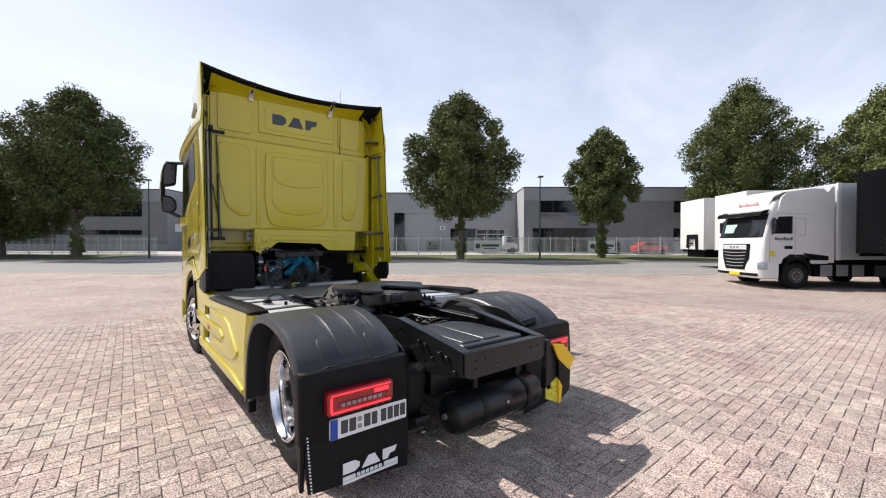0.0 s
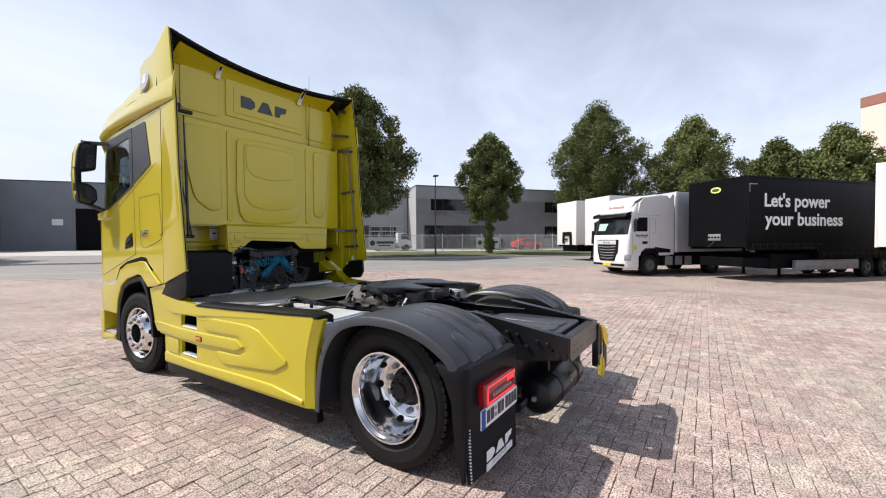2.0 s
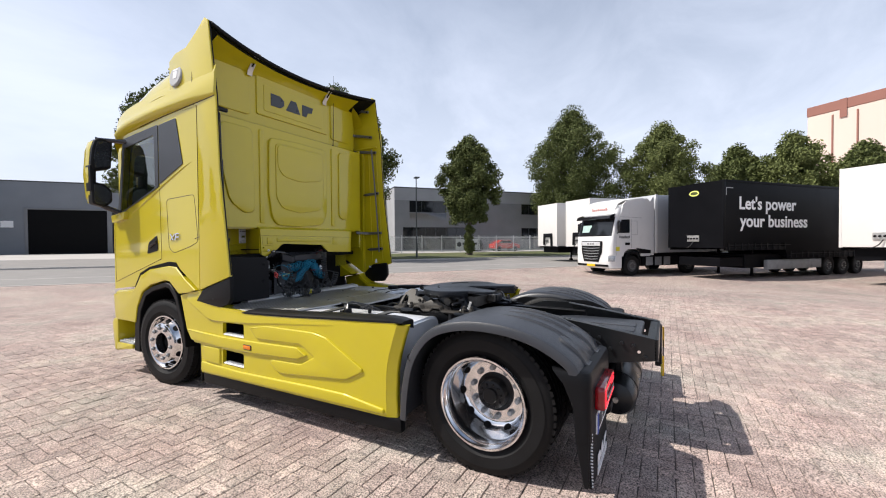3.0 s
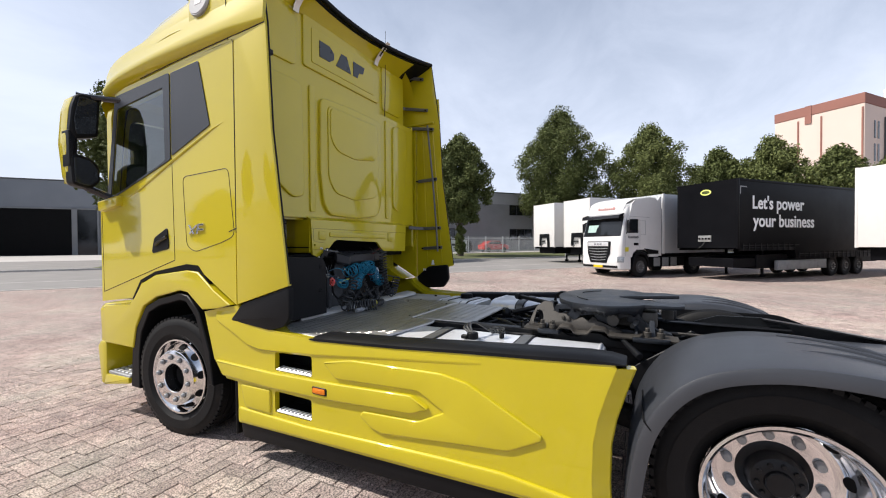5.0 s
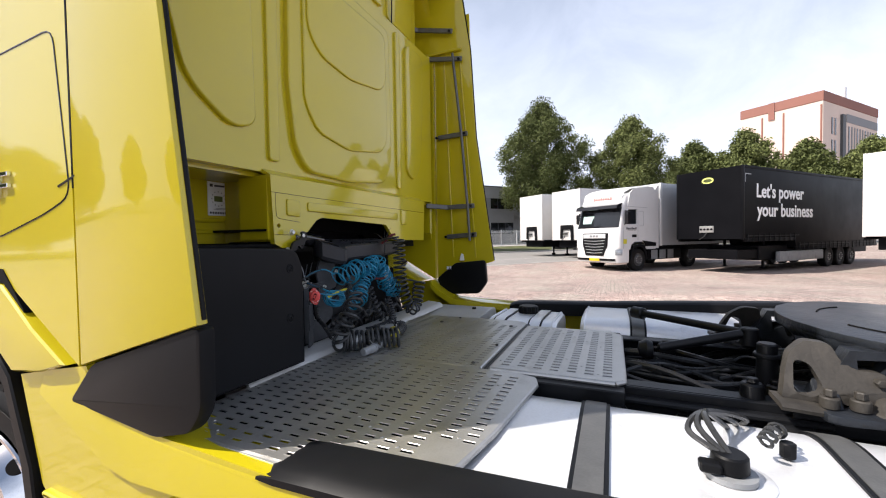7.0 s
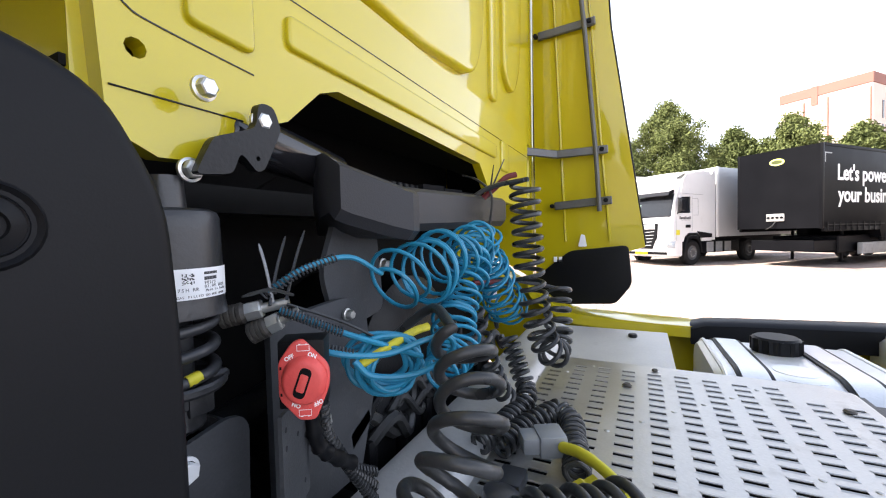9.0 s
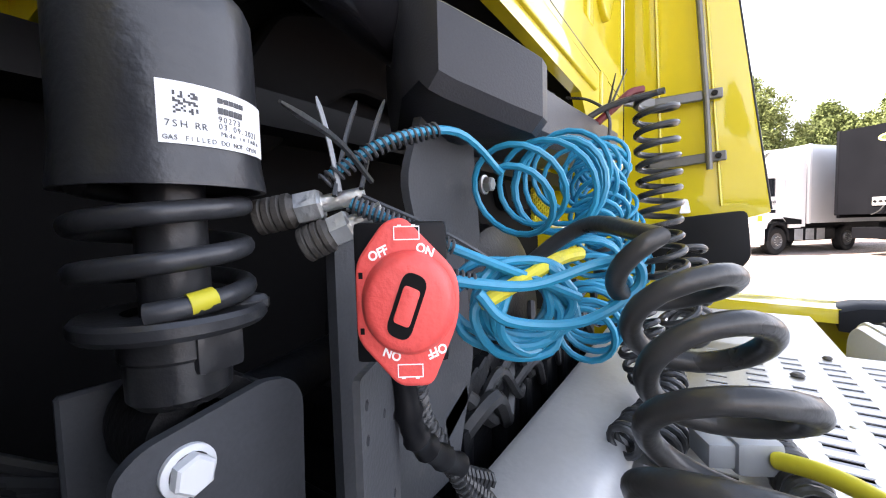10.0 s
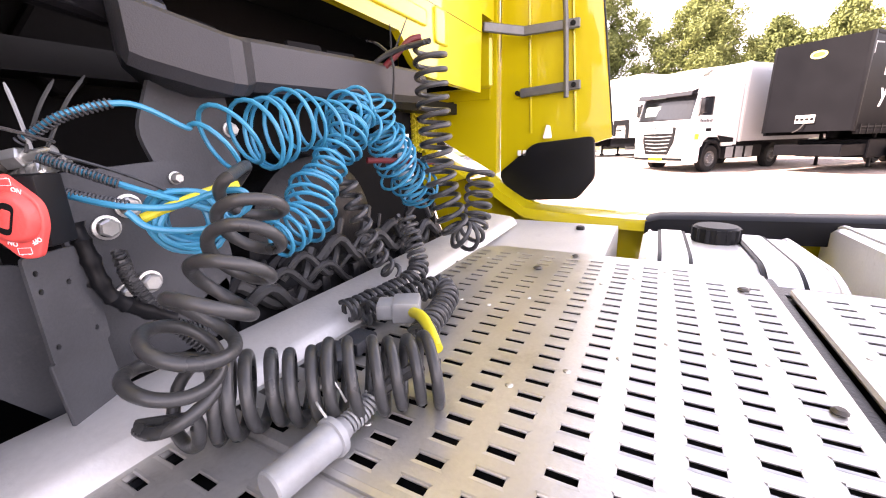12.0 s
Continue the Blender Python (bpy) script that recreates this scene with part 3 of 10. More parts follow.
def fence(u0, u1, v, z, high=2.0, step=0.125, material=FENCEW):
    f = thing("fence", "white galvanised steel bar fence on short posts", "fence", BF)
    for k in range(int((u1 - u0) / 2.5) + 1):
        bm = B()
        bm_box(bm, u0 + k * 2.5 - 0.04, u0 + k * 2.5 + 0.04, v - 0.04, v + 0.04, z - 0.1, z + high + 0.1, 0.008, 1)
        part("post", bm, material, f)
    for zz in (0.25, high - 0.2):
        bm = B()
        bm_box(bm, u0, u1, v - 0.06, v - 0.041, z + zz, z + zz + 0.05)
        part("rail", bm, material, f)
    verts, faces = [], []
    for i in range(int((u1 - u0) / step)):
        u = u0 + (i + 0.5) * step
        k = len(verts)
        for dz in (0.05, high):
            verts += [(u - 0.013, v - 0.08, z + dz), (u + 0.013, v - 0.08, z + dz), (u + 0.013, v - 0.062, z + dz), (u - 0.013, v - 0.062, z + dz)]
        verts.append((u, v - 0.07, z + high + 0.06))
        faces += [(k + a, k + (a + 1) % 4, k + 4 + (a + 1) % 4, k + 4 + a) for a in range(4)]
        faces += [(k + 4 + a, k + 4 + (a + 1) % 4, k + 8) for a in range(4)]
    me = bpy.data.meshes.new("railing")
    me.from_pydata(verts, [], faces)
    me.materials.append(material)
    o = tagged(new("railing", me), kind="stuff")
    o.parent = f
    return f


fence(-7.8, 45, 44.5, 0.3)
fence(-60, -31, 42.5, 0.27, 1.9)
# banners on the fence: light panels with a dark emblem and bars for the writing
for u in (5.0, 18.0):
    s = thing("banner", "white fence banner with a dark hexagonal emblem", "banner", BF)
    bm = B()
    bm_box(bm, u - 1.5, u + 1.5, 44.36, 44.385, 0.55, 1.95, 0.006, 1)
    part("sheet", bm, WHITE, s)
    bm = B()
    bm_prism(bm, [(u - 1.05 + 0.32 * math.cos(a * math.pi / 3 + math.pi / 6), 1.3 + 0.32 * math.sin(a * math.pi / 3 + math.pi / 6)) for a in range(6)], "y", 44.35, 44.359)
    part("emblem", bm, PRINT, s)
    bm = B()
    bm_box(bm, u - 0.6, u + 1.35, 44.35, 44.358, 1.24, 1.5)
    part("name_bar", bm, PRINT, s)
    bm = B()
    bm_box(bm, u - 0.4, u + 1.0, 44.35, 44.358, 0.98, 1.1)
    part("small_print", bm, PRINT, s)
s = thing("notice_board", "small pale notice on the fence", "sign", BF)
bm = B()
bm_box(bm, -1.9, -0.3, 44.36, 44.385, 0.75, 1.9, 0.006, 1)
part("sheet", bm, CONCRETE, s)
bm = B()
bm_prism(bm, [(-1.5 + 0.16 * math.cos(a * math.pi / 3), 1.6 + 0.16 * math.sin(a * math.pi / 3)) for a in range(6)], "y", 44.35, 44.359)
for k in range(3):
    bm_box(bm, -1.7, -0.6, 44.35, 44.358, 1.3 - k * 0.16, 1.36 - k * 0.16)
part("print", bm, PRINT, s)
# wall sign of the office block
s = thing("wall_sign", "white wall sign with a dark hexagonal emblem", "sign", BF)
bm = B()
bm_box(bm, 36, 41, 49.93, 49.955, 4.35, 5.35, 0.01, 1)
part("sheet", bm, WHITE, s)
bm = B()
bm_prism(bm, [(36.8 + 0.4 * math.cos(a * math.pi / 3 + math.pi / 6), 4.85 + 0.4 * math.sin(a * math.pi / 3 + math.pi / 6)) for a in range(6)], "y", 49.91, 49.929)
part("emblem", bm, PRINT, s)
bm = B()
bm_box(bm, 37.6, 40.6, 49.91, 49.929, 4.75, 5.0)
part("small_print", bm, PRINT, s)
s = thing("dock_sign", "small white square sign beside the overhead door", "sign", BF)
bm = B()
bm_box(bm, -0.45, 0.3, 54.94, 54.996, 3.5, 4.05, 0.01, 1)
part("sheet", bm, WHITE, s)
bm = B()
bm_box(bm, -0.2, 0.05, 54.93, 54.939, 3.62, 3.92)
part("small_print", bm, PRINT, s)


def street_lamp(u, v, z, high):
    s = thing("street_lamp", "slim dark street lamp with a flat head", "street lamp", BF, "street lamps")
    bm = B()
    bm_cyl(bm, (u, v, z - 0.05), (u, v, z + 1.4), 0.1, 0.09, 12)
    bm_cyl(bm, (u, v, z + 1.4), (u, v, z + high), 0.07, 0.045, 12)
    part("pole", bm, LAMPPOST, s)
    bm = B()
    bm_box(bm, u - 0.22, u + 0.22, v - 0.45, v + 0.15, z + high, z + high + 0.12, 0.04, 2)
    part("head", bm, LAMPPOST, s)


street_lamp(8.9, 36, 0.13, 7.5)
street_lamp(-27.8, 37, 0.15, 7.3)


# ---- trees ----
def leaf_cloud(rng, lobes, per, size, squash=1.0):
    """Small folded leaf sprays scattered over many lobes."""
    V, F = [], []
    k = 0
    for c, r in lobes:
        n = max(8, int(per * r * r))
        d = rng.normal(size=(n, 3))
        d /= np.linalg.norm(d, axis=1)[:, None]
        rad = r * (0.2 + 1.25 * rng.random(n) ** 0.8)
        P = np.array(c) + d * rad[:, None] * np.array([1, 1, squash])
        a = rng.normal(size=(n, 3)) + d * 0.6
        a /= np.linalg.norm(a, axis=1)[:, None]
        t = np.cross(a, rng.normal(size=(n, 3)))
        t /= np.linalg.norm(t, axis=1)[:, None]
        b = np.cross(a, t)
        s = size * (0.6 + 0.8 * rng.random(n))[:, None]
        q = [P - t * s, P + b * s * 0.45 - a * s * 0.1, P + t * s, P - b * s * 0.45 - a * s * 0.1]
        V.append(np.stack(q, 1).reshape(-1, 3))
        i = np.arange(n)[:, None] * 4 + k
        F.append(i + np.array([[0, 1, 2, 3]]))
        k += 4 * n
    return np.concatenate(V), np.concatenate(F)


def tree(u, v, z, high, wide, seed, clear=0.2, cone=0.5, per=1050, size=0.135, leaf=LEAF, world_m=None, label="tall leafy lime tree in full summer foliage", shrub=False):
    rng = np.random.default_rng(seed)
    m = (world_m or BF) @ Matrix.Translation((u, v, z))
    t = thing("tree", label, "tree", m, "street trees")
    h0 = high * clear
    bm = B()
    sway = rng.normal(size=(9, 2)) * 0.06 * wide / 8
    pts = [(sway[i][0] * i * 0.5, sway[i][1] * i * 0.5, -0.1 + (high * 0.86 + 0.1) * i / 8) for i in range(9)]
    r0 = 0.022 * high
    bm_tube(bm, pts, [r0 * (1.25 if i == 0 else 1 - 0.105 * i) for i in range(9)], 10)
    part("trunk", bm, BARK, t)
    bm = B()
    lobes = []
    nl = 200
    for i in range(nl):
        f = (i + 0.5) / nl
        zz = h0 + (high - h0) * (0.06 + 0.9 * f)
        prof = math.sin(math.pi * min(1, (f * 0.86 + 0.14)) ** (0.75 + 0.35 * cone)) ** 0.75
        ang = i * 2.399 + rng.normal() * 0.25
        rr = wide / 2 * prof * (0.45 + 0.6 * rng.random() ** 0.7) * (0.5 if i % 3 == 0 else 1)
        lr = wide * (0.045 + 0.045 * rng.random()) * (0.6 + 0.6 * prof)
        c = (rr * math.cos(ang), rr * math.sin(ang), zz)
        lobes.append((c, lr))
        if i % 11 == 0:
            zb = max(h0 * 0.9, zz - rr * 0.7)
            bm_tube(bm, [(0, 0, zb), (c[0] * 0.5, c[1] * 0.5, zb + (zz - zb) * 0.6), c], [r0 * 0.4, r0 * 0.26, r0 * 0.08], 6)
    lobes.append(((0, 0, high - wide * 0.06), wide * 0.09))
    lobes.append(((0.1, 0.1, high - wide * 0.16), wide * 0.13))
    part("limbs", bm, BARK, t)
    if shrub:
        for i in range(26):
            a, f = rng.random() * 6.3, rng.random()
            lobes.append(((0.22 * math.cos(a), 0.22 * math.sin(a), f * h0), 0.3))
    V, F = leaf_cloud(rng, lobes, per * 10 / wide ** 1.2, size, 0.85)
    me = bpy.data.meshes.new("crown")
    me.from_pydata(V.tolist(), [], F.tolist())
    me.materials.append(leaf)
    o = new("crown", me)
    o.parent = t
    return t


tree(1.6, 36, 0.14, 15.0, 9.2, 1, 0.24, 0.6, shrub=True)
tree(15.6, 38.5, 0.2, 12.6, 6.3, 2, 0.24, 0.8, shrub=True)
tree(-35.6, 38, 0.2, 16.3, 10.5, 3, 0.24, 0.5, shrub=True)
tree(-11.2, 38.5, 0.2, 14.9, 8.4, 9, 0.22, 0.5)
tree(-44, 39, 0.2, 10.8, 10, 4, 0.15, 0.3)
tree(-52, 40, 0.2, 14, 11, 14, 0.15, 0.4)
WM = Matrix()
tree(51.5, 10.3, 0.2, 19.3, 11.7, 5, 0.2, 0.5, world_m=WM)
tree(52.5, -0.3, 0.2, 15.9, 10.0, 6, 0.15, 0.45, leaf=LEAF2, world_m=WM)
for i, (d, dist, hh, ww) in enumerate(((-9.0, 74, 17.0, 10.5), (-14.0, 74, 17.8, 12), (-19.3, 78, 15.8, 11), (-24, 80, 15.2, 12), (-29, 82, 15.5, 13), (-34.5, 84, 16, 13))):
    tree(-2 + dist * math.cos(radians(d)), 1.5 + dist * math.sin(radians(d)), 0.2, hh * 0.93, ww * 0.92, 20 + i, 0.12, 0.3, per=620, size=0.21, leaf=LEAF2 if i % 2 else LEAF, world_m=WM)

# trees on the far side of the yard, mirrored in the paint and the glass
base = tree(-44, 40, 0.0, 11.0, 9.0, 40, 0.12, 0.4, per=420, size=0.26, world_m=WM, label="leafy tree on the far side of the yard")
for i, (ta, td, tk_) in enumerate(((-20, 66, 1.1), (-33, 60, 0.8), (-54, 57, 1.05), (-62, 62, 0.85), (-71, 58, 1.0), (-80, 63, 1.15), (-90, 60, 0.9), (-101, 64, 1.0), (-112, 60, 1.1))):
    copy_thing(base, Matrix.Translation((td * math.sin(radians(ta)), td * math.cos(radians(ta)), 0.0)) @ Matrix.Rotation(i * 1.3, 4, "Z") @ Matrix.Scale(tk_, 4))


# ---- the tower block far off ----
def tower():
    m = Matrix.Translation((203.0, -75.4, 0.4)) @ pose(0, 0, 0, 0, 0, -39.5)
    t = thing("tower_block", "pale pink tower block with a red brick roof band", "building", m)
    bm = B()
    bm_box(bm, 0, 56, 0, 29, 0, 53.6, 0.1, 1)
    part("wall", bm, TOWERPINK, t)
    bm = B()
    bm_box(bm, -0.2, 56.2, -0.2, 29.2, 53.6, 57.6, 0.15, 1)
    part("roof_band", bm, TOWERRED, t, "rust red band under the roof")
    for y in (0.3, 12.6, 20.3):
        bm = B()
        bm_box(bm, -0.3, -0.003, y, y + 0.5, 14, 52.2)
        part("downpipe", bm, TOWERRED, t)
    bm = B()
    bm_box(bm, -0.4, -0.2, 16.0, 18.2, 50.2, 57.7)
    part("red_panel", bm, TOWERRED, t)
    for x in (7.5, 10.5):
        for z in (14, 23, 32, 41):
            bm = B()
            bm_box(bm, x, x + 1.3, -0.15, -0.003, z, z + 6.8)
            part("window", bm, WINDARK, t)
    bm = B()
    bm_box(bm, 16.0, 19.0, -0.9, -0.003, 12, 50)
    part("stair_shaft", bm, TRIMDARK, t, "dark glazed stair shaft")
    for k in range(11):
        x = 24 + k * 2.9
        for z in (14, 30.5):
            bm = B()
            bm_box(bm, x, x + 1.1, -0.15, -0.003, z, z + 15.5)
            part("window", bm, DARKBAND if k % 3 else WINDARK, t)
    bm = B()
    bm_box(bm, 22, 55.6, -0.15, -0.003, 47.5, 51.0)
    part("window", bm, DARKBAND, t)
    bm = B()
    bm_box(bm, 32, 56, 8, 24, 57.6, 62, 0.1, 1)
    part("penthouse", bm, TOWERPINK, t)
    bm = B()
    bm_box(bm, 31.7, 56.3, 7.7, 24.3, 62, 63.2, 0.1, 1)
    part("roof_band", bm, DARKBAND, t)
    bm = B()
    bm_cyl(bm, (34, 5, 57.6), (34, 5, 65.5), 1.2, 1.2, 14)
    part("chimney", bm, WHITE, t)


tower()


# ---- the yellow tractor unit: origin under the rear axle, nose along +y ----
def bm_plate(bm, outer, holes, axis, a, b, bevel=0.0):
    """A flat plate with holes, from a to b along the axis."""
    u, v, w = (Vector(k) for k in AXES[axis])
    edges = []
    for loop in (outer, *holes):
        vs = [bm.verts.new(u * p[0] + v * p[1] + w * a) for p in loop]
        edges += [bm.edges.new((vs[i], vs[(i + 1) % len(vs)])) for i in range(len(vs))]
    r = bmesh.ops.triangle_fill(bm, edges=edges, use_beauty=True)
    fs = [f for f in r["geom"] if isinstance(f, bmesh.types.BMFace)]
    e = bmesh.ops.extrude_face_region(bm, geom=fs)
    bmesh.ops.translate(bm, vec=w * (b - a), verts=[g for g in e["geom"] if isinstance(g, bmesh.types.BMVert)])
    bmesh.ops.recalc_face_normals(bm, faces=bm.faces)
    return bm


def bm_relief(bm, pts, a, b, edge):
    """A raised field on a plane across x, any outline, with a rounded rim."""
    ps = [Vector(p) for p in pts]
    n = len(ps)
    area = sum(ps[i].x * ps[(i + 1) % n].y - ps[(i + 1) % n].x * ps[i].y for i in range(n))
    inward = []
    for i in range(n):
        d0, d1 = (ps[i] - ps[i - 1]).normalized(), (ps[(i + 1) % n] - ps[i]).normalized()
        m = Vector((-d0.y - d1.y, d0.x + d1.x))
        m = m.normalized() / max(0.5, (1 + d0.dot(d1)) / 2) ** 0.5
        inward.append(m if area > 0 else -m)
    rings = []
    for x, o in ((a, 0.0), (b - 0.5 * edge if b - 0.5 * edge > a else a + 0.001, 0.0), (b - 0.12 * edge, 0.3 * edge), (b, edge)):
        rings.append([bm.verts.new((x, p.x + m.x * o, p.y + m.y * o)) for p, m in zip(ps, inward)])
    for r0, r1 in zip(rings, rings[1:]):
        for i in range(n):
            bm.faces.new((r0[i], r0[(i + 1) % n], r1[(i + 1) % n], r1[i]))
    top = rings[-1]
    edges = [bm.edges.get((top[i], top[(i + 1) % n])) for i in range(n)]
    bmesh.ops.triangle_fill(bm, edges=edges, use_beauty=True)
    bmesh.ops.recalc_face_normals(bm, faces=bm.faces)
    return bm


def mirror_bm(bm):
    bmesh.ops.scale(bm, vec=(-1, 1, 1), verts=bm.verts)
    bmesh.ops.reverse_faces(bm, faces=bm.faces)
    return bm


truck = thing("tractor_unit", "yellow two-axle truck tractor parked without a trailer", "truck")

# cab sides with the window cut through
SIDE = [(5.0, 1.03), (4.46, 1.09), (4.43, 1.13), (4.26, 1.275), (3.93, 1.338), (3.6, 1.388), (3.45, 1.3), (3.12, 1.115), (3.115, 2.955), (3.5, 2.945), (4.7, 2.885), (4.872, 1.94), (5.0, 1.93)]
WIN = round_poly([(4.8, 1.955), (4.665, 2.725), (3.965, 2.785), (3.95, 2.205)], 0.03, 3)
for sx in (-1, 1):
    bm = B()
    bm_plate(bm, SIDE, [WIN], "x", 1.19, 1.25)
    if sx < 0:
        mirror_bm(bm)
    cab = part("cab_side", bm, YELLOW, truck)
    bm = B()
    bm_plate(bm, WIN, [], "x", 1.243, 1.2495)
    if sx < 0:
        mirror_bm(bm)
    g = part("window", bm, GLASS, cab, "tinted side window")
    g.visible_shadow = False
    # black window surround and blind rear quarter panel
    bm = B()
    bm_plate(bm, round_poly([(4.868, 1.925), (4.695, 2.835), (3.88, 2.882), (3.88, 2.208)], 0.02, 2), [WIN], "x", 1.251, 1.258)
    bm_prism(bm, round_poly([(3.865, 2.877), (3.508, 2.898), (3.382, 2.405), (3.865, 2.232)], 0.015, 2), "x", 1.251, 1.257, 0.003, 1)
    if sx < 0:
        mirror_bm(bm)
    part("window_surround", bm, GREYPL, cab, "matt black window surround")
    # door joints
    bm = B()
    for p, q in (((3.87, 2.22), (3.85, 1.42)), ((4.98, 1.9), (4.96, 1.12)), ((4.96, 1.12), (3.85, 1.42)), ((3.12, 2.95), (3.115, 1.62))):
        bm_tube(bm, [(1.2495, *p), (1.2495, *q)], 0.003, 6)
    hatch = round_poly([(3.73, 2.06), (3.19, 2.08), (3.13, 1.6), (3.27, 1.555), (3.59, 1.485), (3.69, 1.53)], 0.05, 4)
    bm_tube(bm, [(1.2495, y, z) for y, z in hatch], 0.003, 6, True)
    bm_tube(bm, [(1.2502, 3.19, 1.63), (1.2502, 3.1, 1.655)], 0.0035, 6)
    if sx < 0:
        mirror_bm(bm)
    part("panel_joints", bm, GLOSSBLACK, cab)
    # soft crease of the flank under the window and above the arch
    bm = B()
    for pts, w in ((((4.66, 1.9), (4.3, 2.02), (3.87, 2.19), (3.4, 2.36), (3.2, 2.42)), 0.012),):
        sp = smooth_path([(1.247, *p) for p in pts], 6)
        bm_tube(bm, sp, [w * math.sin(math.pi * (i + 0.6) / (len(sp) + 0.2)) + 0.001 for i in range(len(sp))], 8)
    if sx < 0:
        mirror_bm(bm)
    part("crease", bm, YELLOW, cab)
    # brow of the roof fairing above the window
    bm = B()
    brow = smooth_path([(0, *p) for p in ((2.8, 3.0), (3.0, 2.99), (3.2, 2.982), (3.638, 2.962), (3.936, 2.945), (4.22, 2.925), (4.5, 2.9), (4.7, 2.865), (4.82, 2.82))], 4)
    n = len(brow)
    rows_ = []
    for i, p in enumerate(brow):
        g_ = 0.006 + 0.05 * math.sin(math.pi * min(1.0, (i + 2) / (n + 1)) * 0.72)
        drop = 0.03 + 0.05 * min(1.0, i / 14)
        rows_.append([(1.235, p.y, p.z + 0.3), (1.2525 + 0.15 * g_, p.y, p.z + 0.22), (1.2525 + 0.5 * g_, p.y, p.z + 0.13), (1.2525 + g_, p.y, p.z + drop), (1.2525 + 0.85 * g_, p.y, p.z + drop * 0.6), (1.253, p.y, p.z), (1.235, p.y, p.z)])
    bm_loft(bm, rows_)
    if sx < 0:
        mirror_bm(bm)
    part("roof_brow", bm, YELLOW, cab, angle=60)
    bm = B()
    bm_tube(bm, [(1.2525, p.y, p.z - 0.002) for p in brow[:22]], 0.0035, 6)
    bm_tube(bm, [(1.253, 3.17, 2.97), (1.262, 3.175, 3.1), (1.25, 3.19, 3.3), (1.235, 3.22, 3.5)], 0.003, 6)
    if sx < 0:
        mirror_bm(bm)
    part("roof_joint", bm, GLOSSBLACK, cab, "thin dark joint under the roof brow")
    # shallow raised line on the roof flank
    bm = B()
    sp = smooth_path([(1.243, 3.5, 3.13), (1.252, 3.7, 3.165), (1.25, 4.0, 3.145), (1.238, 4.4, 3.075), (1.225, 4.7, 2.98)], 6)
    bm_tube(bm, sp, [0.014 * math.sin(math.pi * (i + 0.6) / (len(sp) + 0.2)) + 0.001 for i in range(len(sp))], 8)
    if sx < 0:
        mirror_bm(bm)
    part("crease", bm, YELLOW, cab)
    # recessed door handle
    bm = B()
    hp = round_poly([(4.17, 1.47), (4.13, 1.6), (3.94, 1.68), (3.92, 1.51)], 0.03, 4)
    bm_prism(bm, hp, "x", 1.247, 1.256, 0.004, 1)
    if sx < 0:
        mirror_bm(bm)
    hnd = part("door_handle", bm, BLACK, cab, "black recessed door handle")
    bm = B()
    bm_tube(bm, [(1.26, 4.1, 1.54), (1.268, 4.02, 1.575), (1.26, 3.94, 1.605)], 0.014, 8)
    if sx < 0:
        mirror_bm(bm)
    part("grip", bm, GLOSSBLACK, hnd)
    # side fairing behind the door
    FAIR = [(3.11, 1.12), (2.61, 1.27), (2.75, 2.29), (2.79, 3.0), (2.86, 3.45), (2.9, 3.745), (2.955, 3.78), (3.115, 3.675), (3.295, 3.575), (3.5, 3.56), (3.62, 3.5), (3.62, 3.1), (3.11, 2.955)]
    bm = B()
    bm_prism(bm, FAIR, "x", 1.222, 1.252, 0.006, 2)
    bm_box(bm, 1.2, 1.222, 2.86, 3.3, 3.005, 3.03, 0.005, 1)
    if sx < 0:
        mirror_bm(bm)
    fair = part("side_fairing", bm, YELLOW, truck)
    bm = B()
    for p, q in (((2.612, 1.28), (2.75, 2.29)), ((2.75, 2.29), (2.79, 3.0)), ((2.79, 3.0), (2.9, 3.74))):
        bm_tube(bm, [(1.232, p[0] - 0.001, p[1]), (1.232, q[0] - 0.001, q[1])], 0.006, 8)
    if sx < 0:
        mirror_bm(bm)
    part("edge_trim", bm, BLACK, fair, "dark rubber edge trim")
    # ribs on the inner face
    bm = B()
    for y0, y1 in ((3.18, 3.13), (3.02, 2.96), (2.88, 2.76)):
        bm_tube(bm, [(1.218, y1, 1.3), (1.218, y0, 2.96)], 0.006, 6)
    if sx < 0:
        mirror_bm(bm)
    part("rib", bm, YELLOW, fair)
    # black end piece of the fairing
    low = [(3.11, 1.12), (2.94, 1.255), (2.68, 1.28), (2.665, 1.1), (2.735, 1.005), (3.05, 0.985)] if sx > 0 else [(3.2, 1.0), (3.075, 1.125), (2.615, 1.265), (2.62, 1.06), (2.665, 1.0), (2.8, 0.965)]
    bm = B()
    bm_prism(bm, round_poly(low, 0.025, 3), "x", 1.2, 1.243, 0.008, 2)
    if sx < 0:
        mirror_bm(bm)
    part("fairing_end", bm, BLACK, fair, "black plastic lower end of the fairing")
    # hinge brackets and stay rod on the inside
    for (ya, za), (yb, zb), bent in (((3.12, 1.73), (2.77, 1.725), 1), ((3.0, 1.475), (2.755, 1.49), 0), ((3.07, 2.31), (2.82, 2.32), 0), ((3.42, 3.0), (2.86, 2.93), 1), ((3.37, 3.24), (2.94, 3.17), 1), ((3.42, 3.64), (3.0, 3.56), 1)):
        bm = B()
        pts = [(1.05, ya, za), (1.17, ya - 0.13, za - 0.01), (1.195, yb, zb)] if bent else [(1.2, ya, za), (1.197, yb, zb)]
